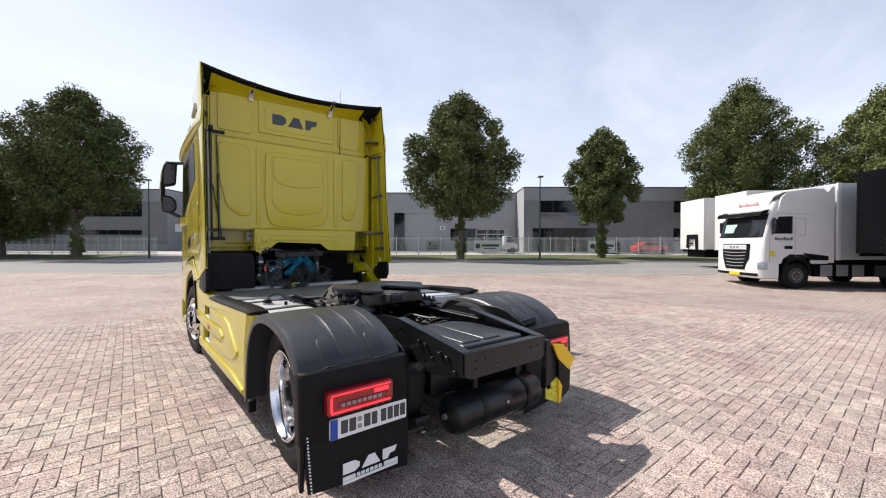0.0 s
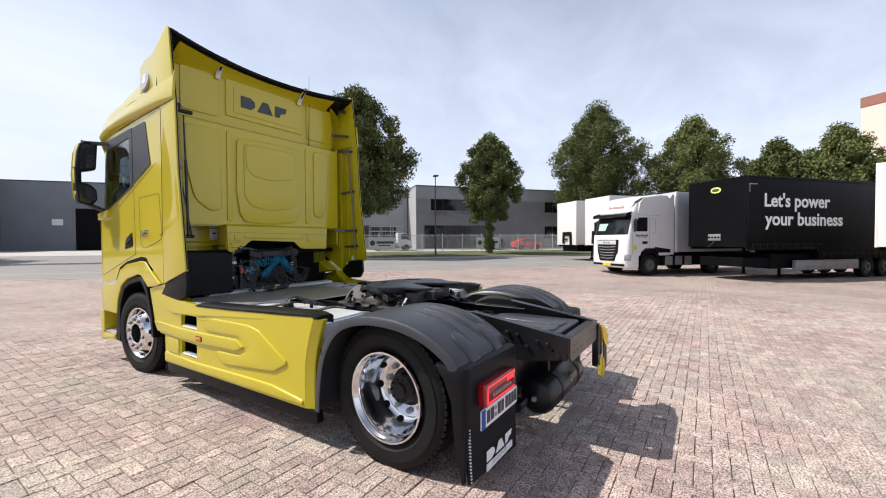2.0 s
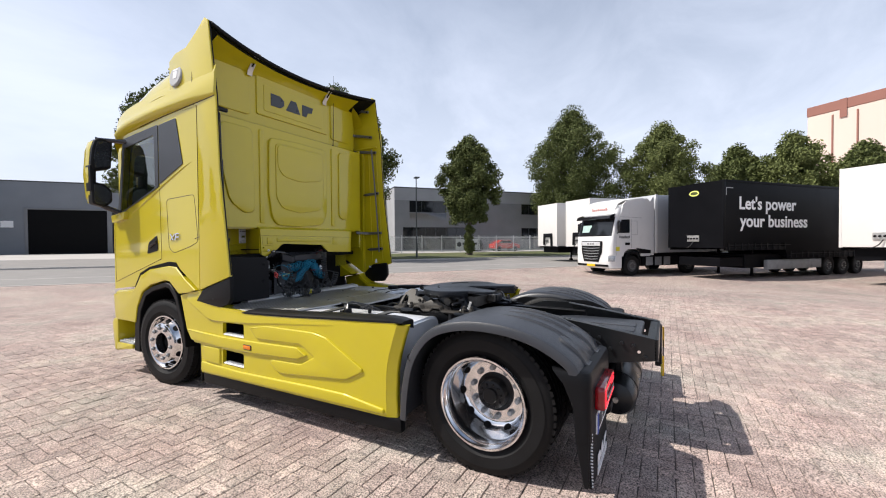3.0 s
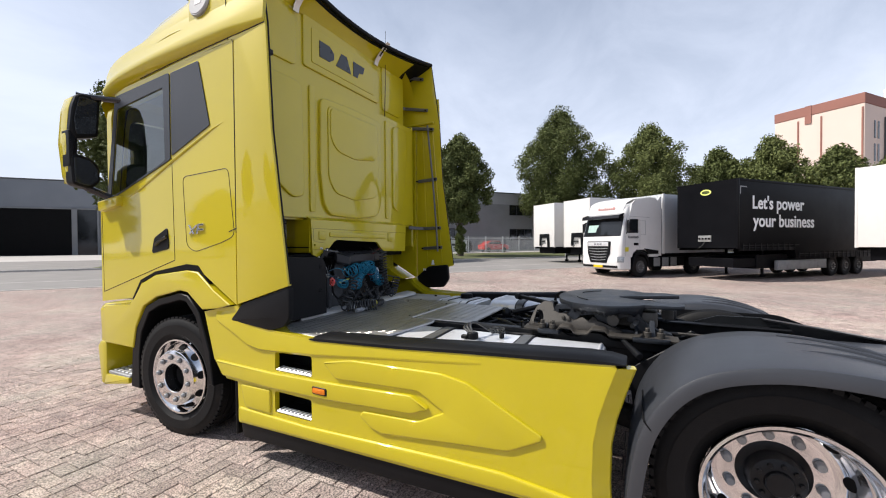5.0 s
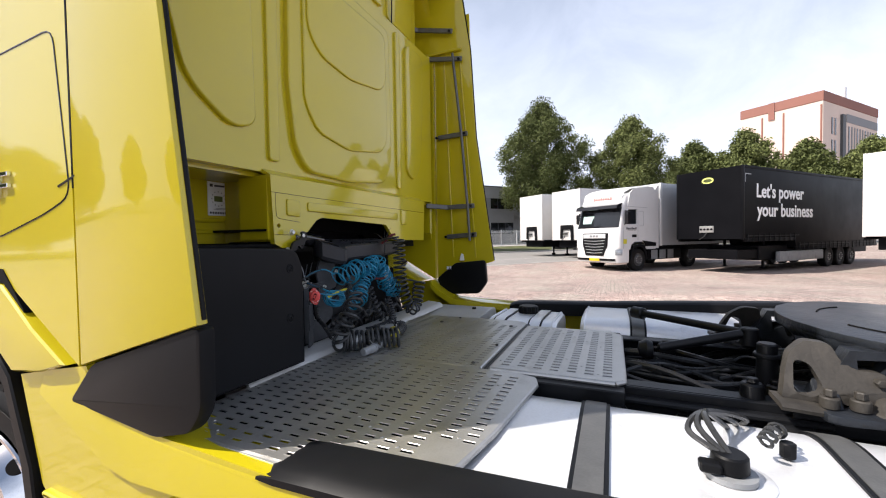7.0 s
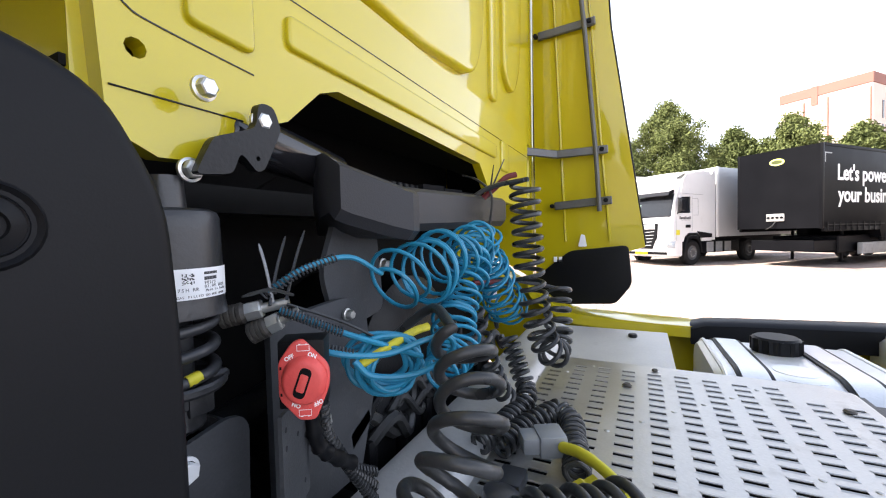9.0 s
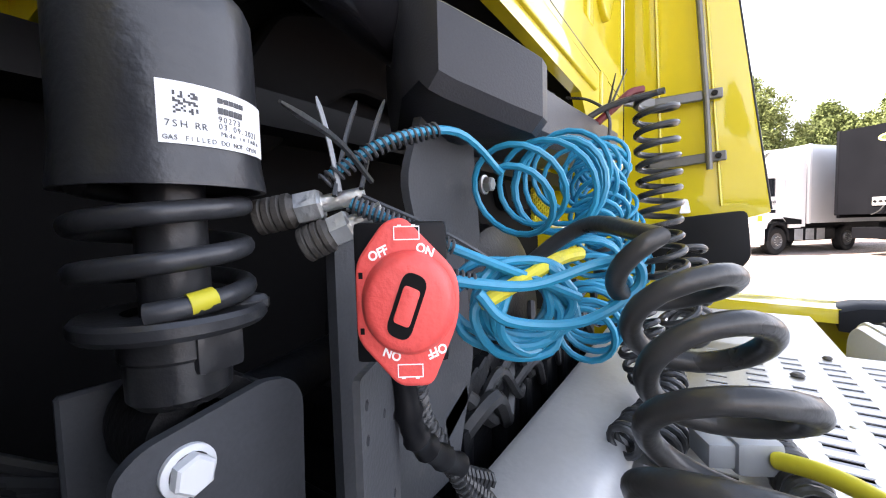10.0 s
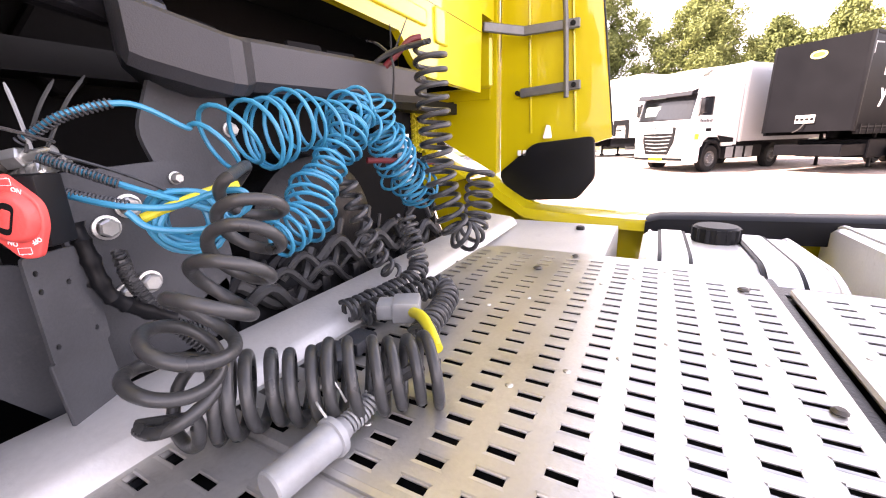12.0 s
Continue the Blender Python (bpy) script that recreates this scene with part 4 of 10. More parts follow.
        for (p, q) in zip(pts, pts[1:]):
            d = Vector(q) - Vector(p)
            mm = Matrix.Translation(Vector(p).lerp(q, 0.5)) @ d.to_track_quat("X", "Z").to_matrix().to_4x4()
            b2 = B()
            bm_box(b2, -d.length / 2 - 0.008, d.length / 2 + 0.008, -0.009, 0.009, -0.019, 0.019, 0.004, 1)
            bmesh.ops.transform(b2, matrix=mm, verts=b2.verts)
            tmp = bpy.data.meshes.new("tmp")
            b2.to_mesh(tmp)
            b2.free()
            bm.from_mesh(tmp)
            bpy.data.meshes.remove(tmp)
        if sx < 0:
            mirror_bm(bm)
        br = part("hinge_bracket", bm, BRACKET, fair, "dark steel hinge bracket")
        for p in (pts[-1], pts[-2] if bent else pts[0]):
            bm = B()
            bm_cyl(bm, (p[0] - 0.02, p[1] + 0.018, p[2]), (p[0] + 0.005, p[1] + 0.018, p[2]), 0.011, None, 8, 0.002)
            if sx < 0:
                mirror_bm(bm)
            part("bolt", bm, BLACK, br)
    bm = B()
    bm_tube(bm, [(1.178, 2.93, 2.98), (1.178, 2.86, 2.31), (1.178, 2.815, 1.725), (1.178, 2.8, 1.44)], 0.011, 10)
    if sx < 0:
        mirror_bm(bm)
    part("stay_rod", bm, STEELGREY if sx < 0 else BRACKET, fair)
    if sx > 0:
        bm = B()
        bm_prism(bm, round_poly([(2.9, 1.275), (2.885, 1.335), (2.87, 1.33), (2.86, 1.275)], 0.006, 2), "x", 1.2, 1.21)
        part("label", bm, LABEL, fair, "torn white paper tag")
        bm = B()
        for y in (3.0, 2.975):
            bm_box(bm, 1.2, 1.2045, y, y + 0.016, 1.2, 1.225)
        part("clip", bm, LABEL, fair)

# back wall with its pressed panels
WY = 3.1  # the middle sheet stands forward of the top sheet
bm = B()
bm_plate(bm, [(-1.1, 1.76), (1.1, 1.76), (1.1, 2.93), (-1.1, 2.93)], [], "y", WY, WY + 0.05)
bm_prism(bm, [(WY, 2.93), (WY + 0.05, 2.93), (3.3, 2.99), (3.23, 2.99)], "x", -1.1, 1.1)
wall = part("back_wall", bm, YELLOW, truck)
bm = B()
bm_box(bm, -1.1, 1.1, 3.23, 3.3, 2.95, 3.64)
part("top_sheet", bm, YELLOW, wall)
for sx in (-1, 1):
    bm = B()
    bm_box(bm, sx * 1.1, sx * 1.222, 3.4, 3.44, 1.5, 3.5)
    part("corner_sheet", bm, YELLOW, wall)
    bm = B()
    bm_box(bm, sx * 1.1, sx * 1.13, WY + 0.01, 3.4, 1.5, 2.97, 0.01, 1)
    part("corner_post", bm, YELLOW, wall)
    bm = B()
    bm_box(bm, sx * 1.1, sx * 1.13, 3.24, 3.4, 2.97, 3.48, 0.01, 1)
    part("corner_post", bm, YELLOW, wall)


def press(outline, depth, bevel, r=0.04, y=3.23):
    bm = B()
    bm_prism(bm, round_poly(outline, r, 5), "y", y - depth * 1.25, y + 0.01, bevel * 0.7, 3, caps_only=1)
    return part("pressed_panel", bm, YELLOW, wall, angle=60)


def press_mid(outline, depth, bevel, r=0.04, y=0.0):
    """Fields of the middle sheet."""
    return press([(-2.6 + (x + 2.6) * 0.975, 1.56 + (z - 1.56) * 0.975) for x, z in outline], depth, bevel, r, WY + y)


press_mid([(-0.41, 2.85), (0.0, 2.87), (0.49, 2.86), (0.5, 2.0), (0.42, 1.83), (0.05, 1.79), (-0.3, 1.8), (-0.38, 1.9), (-0.42, 2.2)], 0.022, 0.018, 0.07)
press_mid([(-0.33, 2.8), (0.42, 2.8), (0.43, 2.12), (0.36, 2.02), (0.03, 1.965), (-0.24, 2.01), (-0.33, 2.14)], 0.01, 0.012, 0.06, -0.027)
press_mid([(-0.31, 2.785), (0.4, 2.785), (0.405, 2.48), (0.34, 2.41), (0.03, 2.365), (-0.22, 2.4), (-0.31, 2.5)], 0.009, 0.012, 0.06, -0.039)
press([(-0.52, 3.1), (0.57, 3.1), (0.57, 3.56), (-0.52, 3.56)], 0.014, 0.012, 0.03)
press([(-0.43, 3.16), (0.48, 3.16), (0.48, 3.47), (-0.43, 3.47)], 0.006, 0.005, 0.02, 3.213)
press([(-1.02, 3.06), (-0.6, 3.06), (-0.6, 3.55), (-1.02, 3.55)], 0.012, 0.01, 0.05)
press([(0.64, 3.06), (1.02, 3.06), (1.02, 3.55), (0.64, 3.55)], 0.012, 0.01, 0.05)
press_mid([(-0.53, 1.82), (-0.47, 1.82), (-0.47, 2.92), (-0.53, 2.92)], 0.012, 0.01, 0.02)
press_mid([(0.6, 1.82), (0.66, 1.82), (0.66, 2.92), (0.6, 2.92)], 0.012, 0.01, 0.02)
press_mid([(-1.0, 2.9), (-0.62, 2.9), (-0.6, 1.95), (-0.72, 1.92), (-0.9, 2.05), (-0.98, 2.4)], 0.016, 0.014, 0.08)
press_mid([(0.74, 2.9), (1.02, 2.9), (1.0, 2.4), (0.96, 2.05), (0.86, 1.9), (0.74, 1.95)], 0.016, 0.014, 0.08)
for sx in (-1, 1):
    x0, x1 = (-1.2, -0.53) if sx < 0 else (0.86, 1.2)
    for nm, box, bev in (("recess", (x0, x1, 3.42, 3.45, 1.455, 1.8), 0.0), ("recess_roof", (x0, x1, 3.15, 3.42, 1.742, 1.76), 0.0), ("bead", (x0, x1, 3.41, 3.418, 1.5, 1.52), 0.004), ("recess_side", (x1 - 0.02, x1, 3.15, 3.42, 1.46, 1.742), 0.0)):
        bm = B()
        bm_box(bm, *box, bev, 1)
        part(nm, bm, YELLOW, wall)
# lettering on the wall
def emblem(parent, m, material, w, h, t=0.004):
    """The maker's mark as three plain slabs."""
    shapes = ([(0, 0), (0.2, 0), (0.29, 0.3), (0.29, 0.7), (0.2, 1), (0, 1)], [(0.33, 0), (0.67, 0), (0.57, 1), (0.45, 1)], [(0.72, 0), (0.82, 0), (0.86, 0.4), (0.96, 0.5), (1.0, 1), (0.72, 1)])
    for sh in shapes:
        bm = B()
        bm_prism(bm, [(x * w, y * h) for x, y in sh], "z", 0, t)
        bmesh.ops.transform(bm, matrix=m, verts=bm.verts)
        part("mark", bm, material, parent, "plain slab of the maker's mark")


emblem(wall, Matrix.Translation((-0.34, 3.204, 3.245)) @ pose(0, 0, 0, 90), GREYPRINT, 0.65, 0.145)
# gas struts of the left flap
for p, q, r in (((-1.13, 3.05, 2.95), (-1.11, 3.05, 1.66), 0.011), ((-1.06, 3.05, 2.93), (-1.04, 3.05, 2.2), 0.008), ((-1.046, 3.05, 2.45), (-1.03, 3.05, 1.63), 0.014), ((-1.1, 3.06, 2.3), (-1.0, 3.04, 1.63), 0.007)):
    bm = B()
    bm_cyl(bm, p, q, r, None, 12, 0.003)
    part("gas_strut", bm, GLOSSBLACK, wall, "slim black gas strut")
for z in (2.98, 1.62):
    bm = B()
    bm_box(bm, -1.2, -0.96, 3.06, 3.098, z - 0.02, z + 0.02, 0.006, 1)
    bm_box(bm, -1.15, -1.1, 3.0, 3.098, z, z + 0.06, 0.01, 1)
    part("strut_bracket", bm, CHASSIS, wall)
# stay straps at the top of the wall and aerial
for x in (-0.62, 0.5):
    bm = B()
    bm_loft(bm, [[(x - 0.03, y, z), (x + 0.03, y, z), (x + 0.03, y + 0.008, z), (x - 0.03, y + 0.008, z)] for y, z in ((3.19, 3.5), (3.178, 3.545), (3.11, 3.62), (3.02, 3.7))])
    st = part("strap", bm, STEEL, wall, "bright steel stay strap")
    bm = B()
    bm_loft(bm, [[(x - 0.009, y, z), (x + 0.009, y, z), (x + 0.009, y + 0.004, z), (x - 0.009, y + 0.004, z)] for y, z in ((3.136, 3.585), (3.104, 3.62), (3.055, 3.665))])
    part("slot", bm, DEEPSHADE, st)
bm = B()
bm_tube(bm, [(0.665, 3.2, 2.96), (0.667, 3.19, 3.3), (0.668, 3.18, 3.95)], [0.006, 0.004, 0.002], 6)
bm_cyl(bm, (0.665, 3.2, 2.93), (0.665, 3.2, 2.98), 0.014, 0.008, 10)
part("aerial", bm, BLACK, wall)

# roof and spoiler
def roof_ring(y, zs, top, half):
    pts = []
    for k in range(17):
        a = math.pi * k / 16
        c, s = math.cos(a), math.sin(a)
        x = half * (abs(c) ** 0.35) * (1 if c > 0 else -1)
        z = zs + (top - zs) * (s ** 0.55)
        pts.append((x, y, z))
    return pts


bm = B()
bm_loft(bm, [roof_ring(5.06, 2.72, 2.8, 1.17), roof_ring(5.04, 2.84, 3.02, 1.215), roof_ring(4.9, 2.87, 3.2, 1.23), roof_ring(4.6, 2.885, 3.38, 1.24), roof_ring(4.15, 2.91, 3.555, 1.245), roof_ring(3.71, 2.935, 3.64, 1.249), roof_ring(3.3, 2.955, 3.67, 1.25), roof_ring(3.14, 2.955, 3.67, 1.25)], closed=False)
part("roof", bm, YELLOW, truck, angle=50)
bm = B()
bm_prism(bm, [(-1.24, 3.04), (1.24, 3.04), (1.24, 3.5), (-1.24, 3.5)], "y", 3.31, 3.33)
part("bulkhead", bm, YELLOW, truck)


def spoiler_sheet(z_off, back_off):
    rows = []
    for j in range(7):
        f = j / 6
        row = []
        for i in range(21):
            x = -1.225 + 2.45 * i / 20
            q = 1 - (x / 1.225) ** 2
            yb = 2.9 + 0.2 * q + back_off
            zb = 3.74 - 0.05 * q
            y = 3.7 + (yb - 3.7) * f
            z = 3.46 + (zb - 3.46) * f ** 1.25
            row.append((x, y, z + z_off))
        rows.append(row)
    return rows


bm = B()
bm_loft(bm, spoiler_sheet(0.0, 0.0), closed=False)
bmesh.ops.solidify(bm, geom=bm.faces[:], thickness=0.015)
part("roof_spoiler", bm, YELLOW, truck)
bm = B()
bm_loft(bm, spoiler_sheet(-0.035, 0.015), closed=False)
bmesh.ops.solidify(bm, geom=bm.faces[:], thickness=0.015)
sp = spoiler_sheet(-0.02, -0.005)[-1]
bm_tube(bm, sp, 0.022, 8)
bm_box(bm, -1.1, 1.1, 3.2, 3.24, 3.6, 3.66, 0.01, 1)
part("spoiler_liner", bm, BLACK, truck, "black underside and edge of the roof spoiler")
bm = B()
rows = []
for f in (0.0, 0.35, 0.7, 1.0):
    row = []
    for i in range(14):
        x = -1.12 + 2.1 * i / 13
        q = 1 - (x / 1.225) ** 2
        yb, zb = 2.9 + 0.2 * q + 0.03, 3.74 - 0.05 * q - 0.06
        row.append((x, 3.226 + (yb - 3.226) * f ** 1.3, 3.54 + (zb - 3.54) * f))
    rows.append(row)
bm_loft(bm, rows, closed=False)
bmesh.ops.solidify(bm, geom=bm.faces[:], thickness=0.008)
part("closing_sheet", bm, YELLOW, wall, angle=50)
BADGE = Matrix.Translation((-1.243, 3.485, 3.33)) @ pose(0, 0, 0, 0, -82, 0) @ Matrix.Scale(1.2, 4)
bm = B()
bm_lathe(bm, [(0, 0.012), (0.095, 0.013), (0.1, 0.006), (0.1, -0.02)], BADGE, 28)
bdg = part("roof_badge", bm, STEELGREY, truck, "round badge with a grey rim on the roof flank")
bm = B()
bm_lathe(bm, [(0, 0.016), (0.088, 0.016), (0.09, 0.012)], BADGE, 28)
part("disc", bm, DOORGREY, bdg)
bm = B()
bm_box(bm, -0.03, 0.035, -0.03, 0.03, 0.015, 0.0185, 0.001, 1)
bm_box(bm, 0.04, 0.055, -0.04, 0.04, 0.015, 0.0185, 0.001, 1)
bmesh.ops.transform(bm, matrix=BADGE, verts=bm.verts)
part("pictogram", bm, LABEL, bdg)

# front, never seen from behind except its edge
bm = B()
bm_plate(bm, round_poly([(-1.2, 1.03), (1.2, 1.03), (1.2, 2.85), (-1.2, 2.85)], 0.15, 4), [round_poly([(-1.1, 1.95), (1.1, 1.95), (1.05, 2.72), (-1.05, 2.72)], 0.08, 3)], "y", 4.9, 4.98)
part("cab_front", bm, YELLOW, truck)
bm = B()
bm_box(bm, -1.09, 1.09, 4.92, 4.93, 1.96, 2.71)
w = part("windscreen", bm, GLASS, truck, "tinted windscreen")
w.visible_shadow = False
bm = B()
bm_box(bm, -1.18, 1.18, 3.32, 4.88, 1.4, 1.45)
part("cab_floor", bm, BLACK, truck)
for x in (-0.75, 0.75):
    bm = B()
    bm_box(bm, x - 0.27, x + 0.27, 3.7, 4.2, 1.75, 1.9, 0.05, 3)
    bm_box(bm, x - 0.26, x + 0.26, 3.62, 3.78, 1.85, 2.5, 0.06, 3)
    bm_box(bm, x - 0.15, x + 0.15, 3.63, 3.75, 2.52, 2.74, 0.05, 3)
    bm_box(bm, x - 0.2, x + 0.2, 3.7, 4.1, 1.4, 1.76, 0.02, 1)
    part("driver_seat" if x < 0 else "passenger_seat", bm, BLACK, truck)
bm = B()
bm_box(bm, -1.15, 1.15, 4.5, 4.88, 1.5, 1.95, 0.08, 3)
part("dashboard", bm, BLACK, truck)

for sx in (-1, 1):
    bm = B()
    bm_plate(bm, [(4.85, 1.42), (3.34, 1.42), (3.34, 2.86), (4.6, 2.84), (4.75, 2.4)], [WIN], "x", 1.182, 1.189)
    if sx < 0:
        mirror_bm(bm)
    part("door_lining", bm, BLACK, truck, "dark inner door lining")
bm = B()
bm_box(bm, -1.18, 1.18, 3.34, 4.7, 2.86, 2.88)
bm_box(bm, -1.09, 1.09, 3.33, 3.345, 1.85, 2.86)
part("headliner", bm, GREYPL, truck, "grey cab lining")

# mirrors: one black frame round a tall and a low glass
for sx in (-1, 1):
    bm = B()
    bm_tube(bm, smooth_path([(1.2, 4.52, 2.78), (1.26, 4.66, 2.8), (1.36, 4.8, 2.81), (1.46, 4.86, 2.81)], 6), [0.026] * 18 + [0.032], 8)
    if sx < 0:
        mirror_bm(bm)
    arm = part("mirror_arm", bm, GLOSSBLACK, truck)
    bm = B()
    bm_tube(bm, smooth_path([(1.22, 4.74, 1.93), (1.3, 4.8, 1.98), (1.42, 4.85, 2.05), (1.5, 4.86, 2.14)], 6), 0.03, 8)
    if sx < 0:
        mirror_bm(bm)
    part("lower_arm", bm, GLOSSBLACK, arm)
    bm = B()
    bm_prism(bm, round_poly([(1.34, 2.475), (1.5, 2.43), (1.535, 2.5), (1.515, 2.7), (1.485, 2.8), (1.45, 2.825), (1.32, 2.815)], 0.03, 4), "y", 4.79, 4.94, 0.025, 3)
    bm_prism(bm, round_poly([(1.48, 2.2), (1.535, 2.2), (1.54, 2.5), (1.48, 2.5)], 0.01, 3), "y", 4.8, 4.93, 0.012, 2)
    if sx < 0:
        mirror_bm(bm)
    part("mirror_housing", bm, BLACK, arm)
    bm = B()
    bm_prism(bm, round_poly([(1.33, 2.09), (1.4, 2.02), (1.52, 2.05), (1.53, 2.26), (1.5, 2.31), (1.4, 2.29), (1.335, 2.22)], 0.03, 4), "y", 4.79, 4.92, 0.025, 3)
    if sx < 0:
        mirror_bm(bm)
    part("lower_mirror_housing", bm, BLACK, arm)
    bm = B()
    bm_prism(bm, round_poly([(1.36, 2.5), (1.495, 2.465), (1.505, 2.6), (1.47, 2.785), (1.345, 2.785)], 0.02, 3), "y", 4.782, 4.7895, 0.002, 1)
    if sx < 0:
        mirror_bm(bm)
    part("mirror_glass", bm, WINDARK, arm, "tall dark mirror glass")
    bm = B()
    bm_prism(bm, round_poly([(1.35, 2.1), (1.41, 2.045), (1.508, 2.065), (1.51, 2.28), (1.41, 2.265), (1.355, 2.2)], 0.02, 3), "y", 4.782, 4.7895, 0.002, 1)
    if sx < 0:
        mirror_bm(bm)
    part("mirror_glass", bm, WINDARK, arm, "low dark wide-angle mirror glass")
    bm = B()
    bm_prism(bm, round_poly([(1.5, 2.07), (1.522, 2.12), (1.545, 2.4), (1.525, 2.68), (1.495, 2.79), (1.475, 2.79), (1.49, 2.06)], 0.02, 3), "y", 4.84, 4.99, 0.015, 2)
    if sx < 0:
        mirror_bm(bm)
    part("mirror_cover", bm, YELLOW, arm, "yellow mirror back")
    bm = B()
    bm_prism(bm, round_poly([(4.95, 1.93), (4.6, 1.97), (4.62, 1.88), (4.93, 1.84)], 0.02, 3), "x", 1.2, 1.3, 0.015, 2)
    if sx < 0:
        mirror_bm(bm)
    part("mirror_foot", bm, YELLOW, truck)

# front wing, entry step and bumper
for sx in (-1, 1):
    bm = B()
    bm_prism(bm, [(4.94, 1.0), (4.52, 1.03), (4.43, 1.1), (4.32, 1.222), (4.11, 1.298), (3.69, 1.345), (3.55, 1.335), (3.36, 1.205), (3.18, 1.112), (3.32, 1.075), (3.5, 1.056), (3.68, 1.175), (3.78, 1.185), (4.1, 1.12), (4.3, 1.03), (4.42, 0.85), (4.47, 0.66), (4.95, 0.66)], "x", 1.0, 1.262, 0.015, 3)
    if sx < 0:
        mirror_bm(bm)
    part("wheel_arch", bm, YELLOW, truck)
    # near-black strip that paints the shade in the gap between the wing and the door
    bm = B()
    gap = [(4.47, 1.06), (4.34, 1.22), (4.12, 1.3), (3.69, 1.35), (3.55, 1.34), (3.42, 1.25)]
    bm_prism(bm, gap + [(y + 0.004, z + w) for (y, z), w in zip(gap[::-1], (0.012, 0.045, 0.042, 0.024, 0.028, 0.03))], "x", 1.15, 1.2535)
    if sx < 0:
        mirror_bm(bm)
    part("door_gap", bm, DEEPSHADE, truck, "near-black strip for the shaded gap over the front wing")
    bm = B()
    ring = [(4.53, 0.32), (4.5, 0.66), (4.43, 0.84), (4.28, 1.03), (4.1, 1.1), (3.8, 1.165), (3.7, 1.15), (3.56, 1.03), (3.44, 0.75), (3.4, 0.5)]
    inner = [(4.4, 0.32), (4.4, 0.6), (4.36, 0.8), (4.24, 0.98), (4.08, 1.05), (3.8, 1.11), (3.72, 1.1), (3.6, 0.99), (3.5, 0.74), (3.46, 0.5)]
    bm_prism(bm, ring + inner[::-1], "x", 0.7, 1.25, 0.006, 1)
    if sx < 0:
        mirror_bm(bm)
    part("arch_liner", bm, BLACK, truck)
    bm = B()
    bm_prism(bm, round_poly([(5.05, 0.97), (4.53, 0.97), (4.57, 0.69), (5.02, 0.67)], 0.03, 3), "x", 0.95, 1.254, 0.02, 2)
    bm_prism(bm, round_poly([(5.085, 0.61), (5.03, 0.665), (4.93, 0.665), (4.935, 0.36), (5.0, 0.27), (5.03, 0.29)], 0.015, 3), "x", 0.9, 1.258, 0.012, 2)
    bm_prism(bm, round_poly([(4.945, 0.372), (4.56, 0.385), (4.56, 0.335), (4.99, 0.268)], 0.012, 3), "x", 0.9, 1.258, 0.01, 2)
    bm_box(bm, 0.9, 0.95, 4.56, 4.95, 0.39, 0.69, 0.006, 1)
    if sx < 0:
        mirror_bm(bm)
    part("bumper_corner", bm, YELLOW, truck)
    bm = B()
    bm_box(bm, 0.952, 1.245, 4.565, 4.93, 0.37, 0.402, 0.006, 1)
    if sx < 0:
        mirror_bm(bm)
    st = part("entry_step", bm, STEELGREY, truck, "grey metal entry step")
    bm = B()
    for i in range(4):
        for j in range(5):
            bm_box(bm, 1.02 + i * 0.055, 1.055 + i * 0.055, 4.59 + j * 0.066, 4.63 + j * 0.066, 0.4, 0.412, 0.004, 1)
    if sx < 0:
        mirror_bm(bm)
    tagged(part("tread", bm, ALU, st, "raised aluminium tread"), kind="stuff")
bm = B()
bm_box(bm, -1.2, 1.2, 4.95, 5.2, 0.35, 1.0, 0.08, 3)
part("bumper", bm, YELLOW, truck)

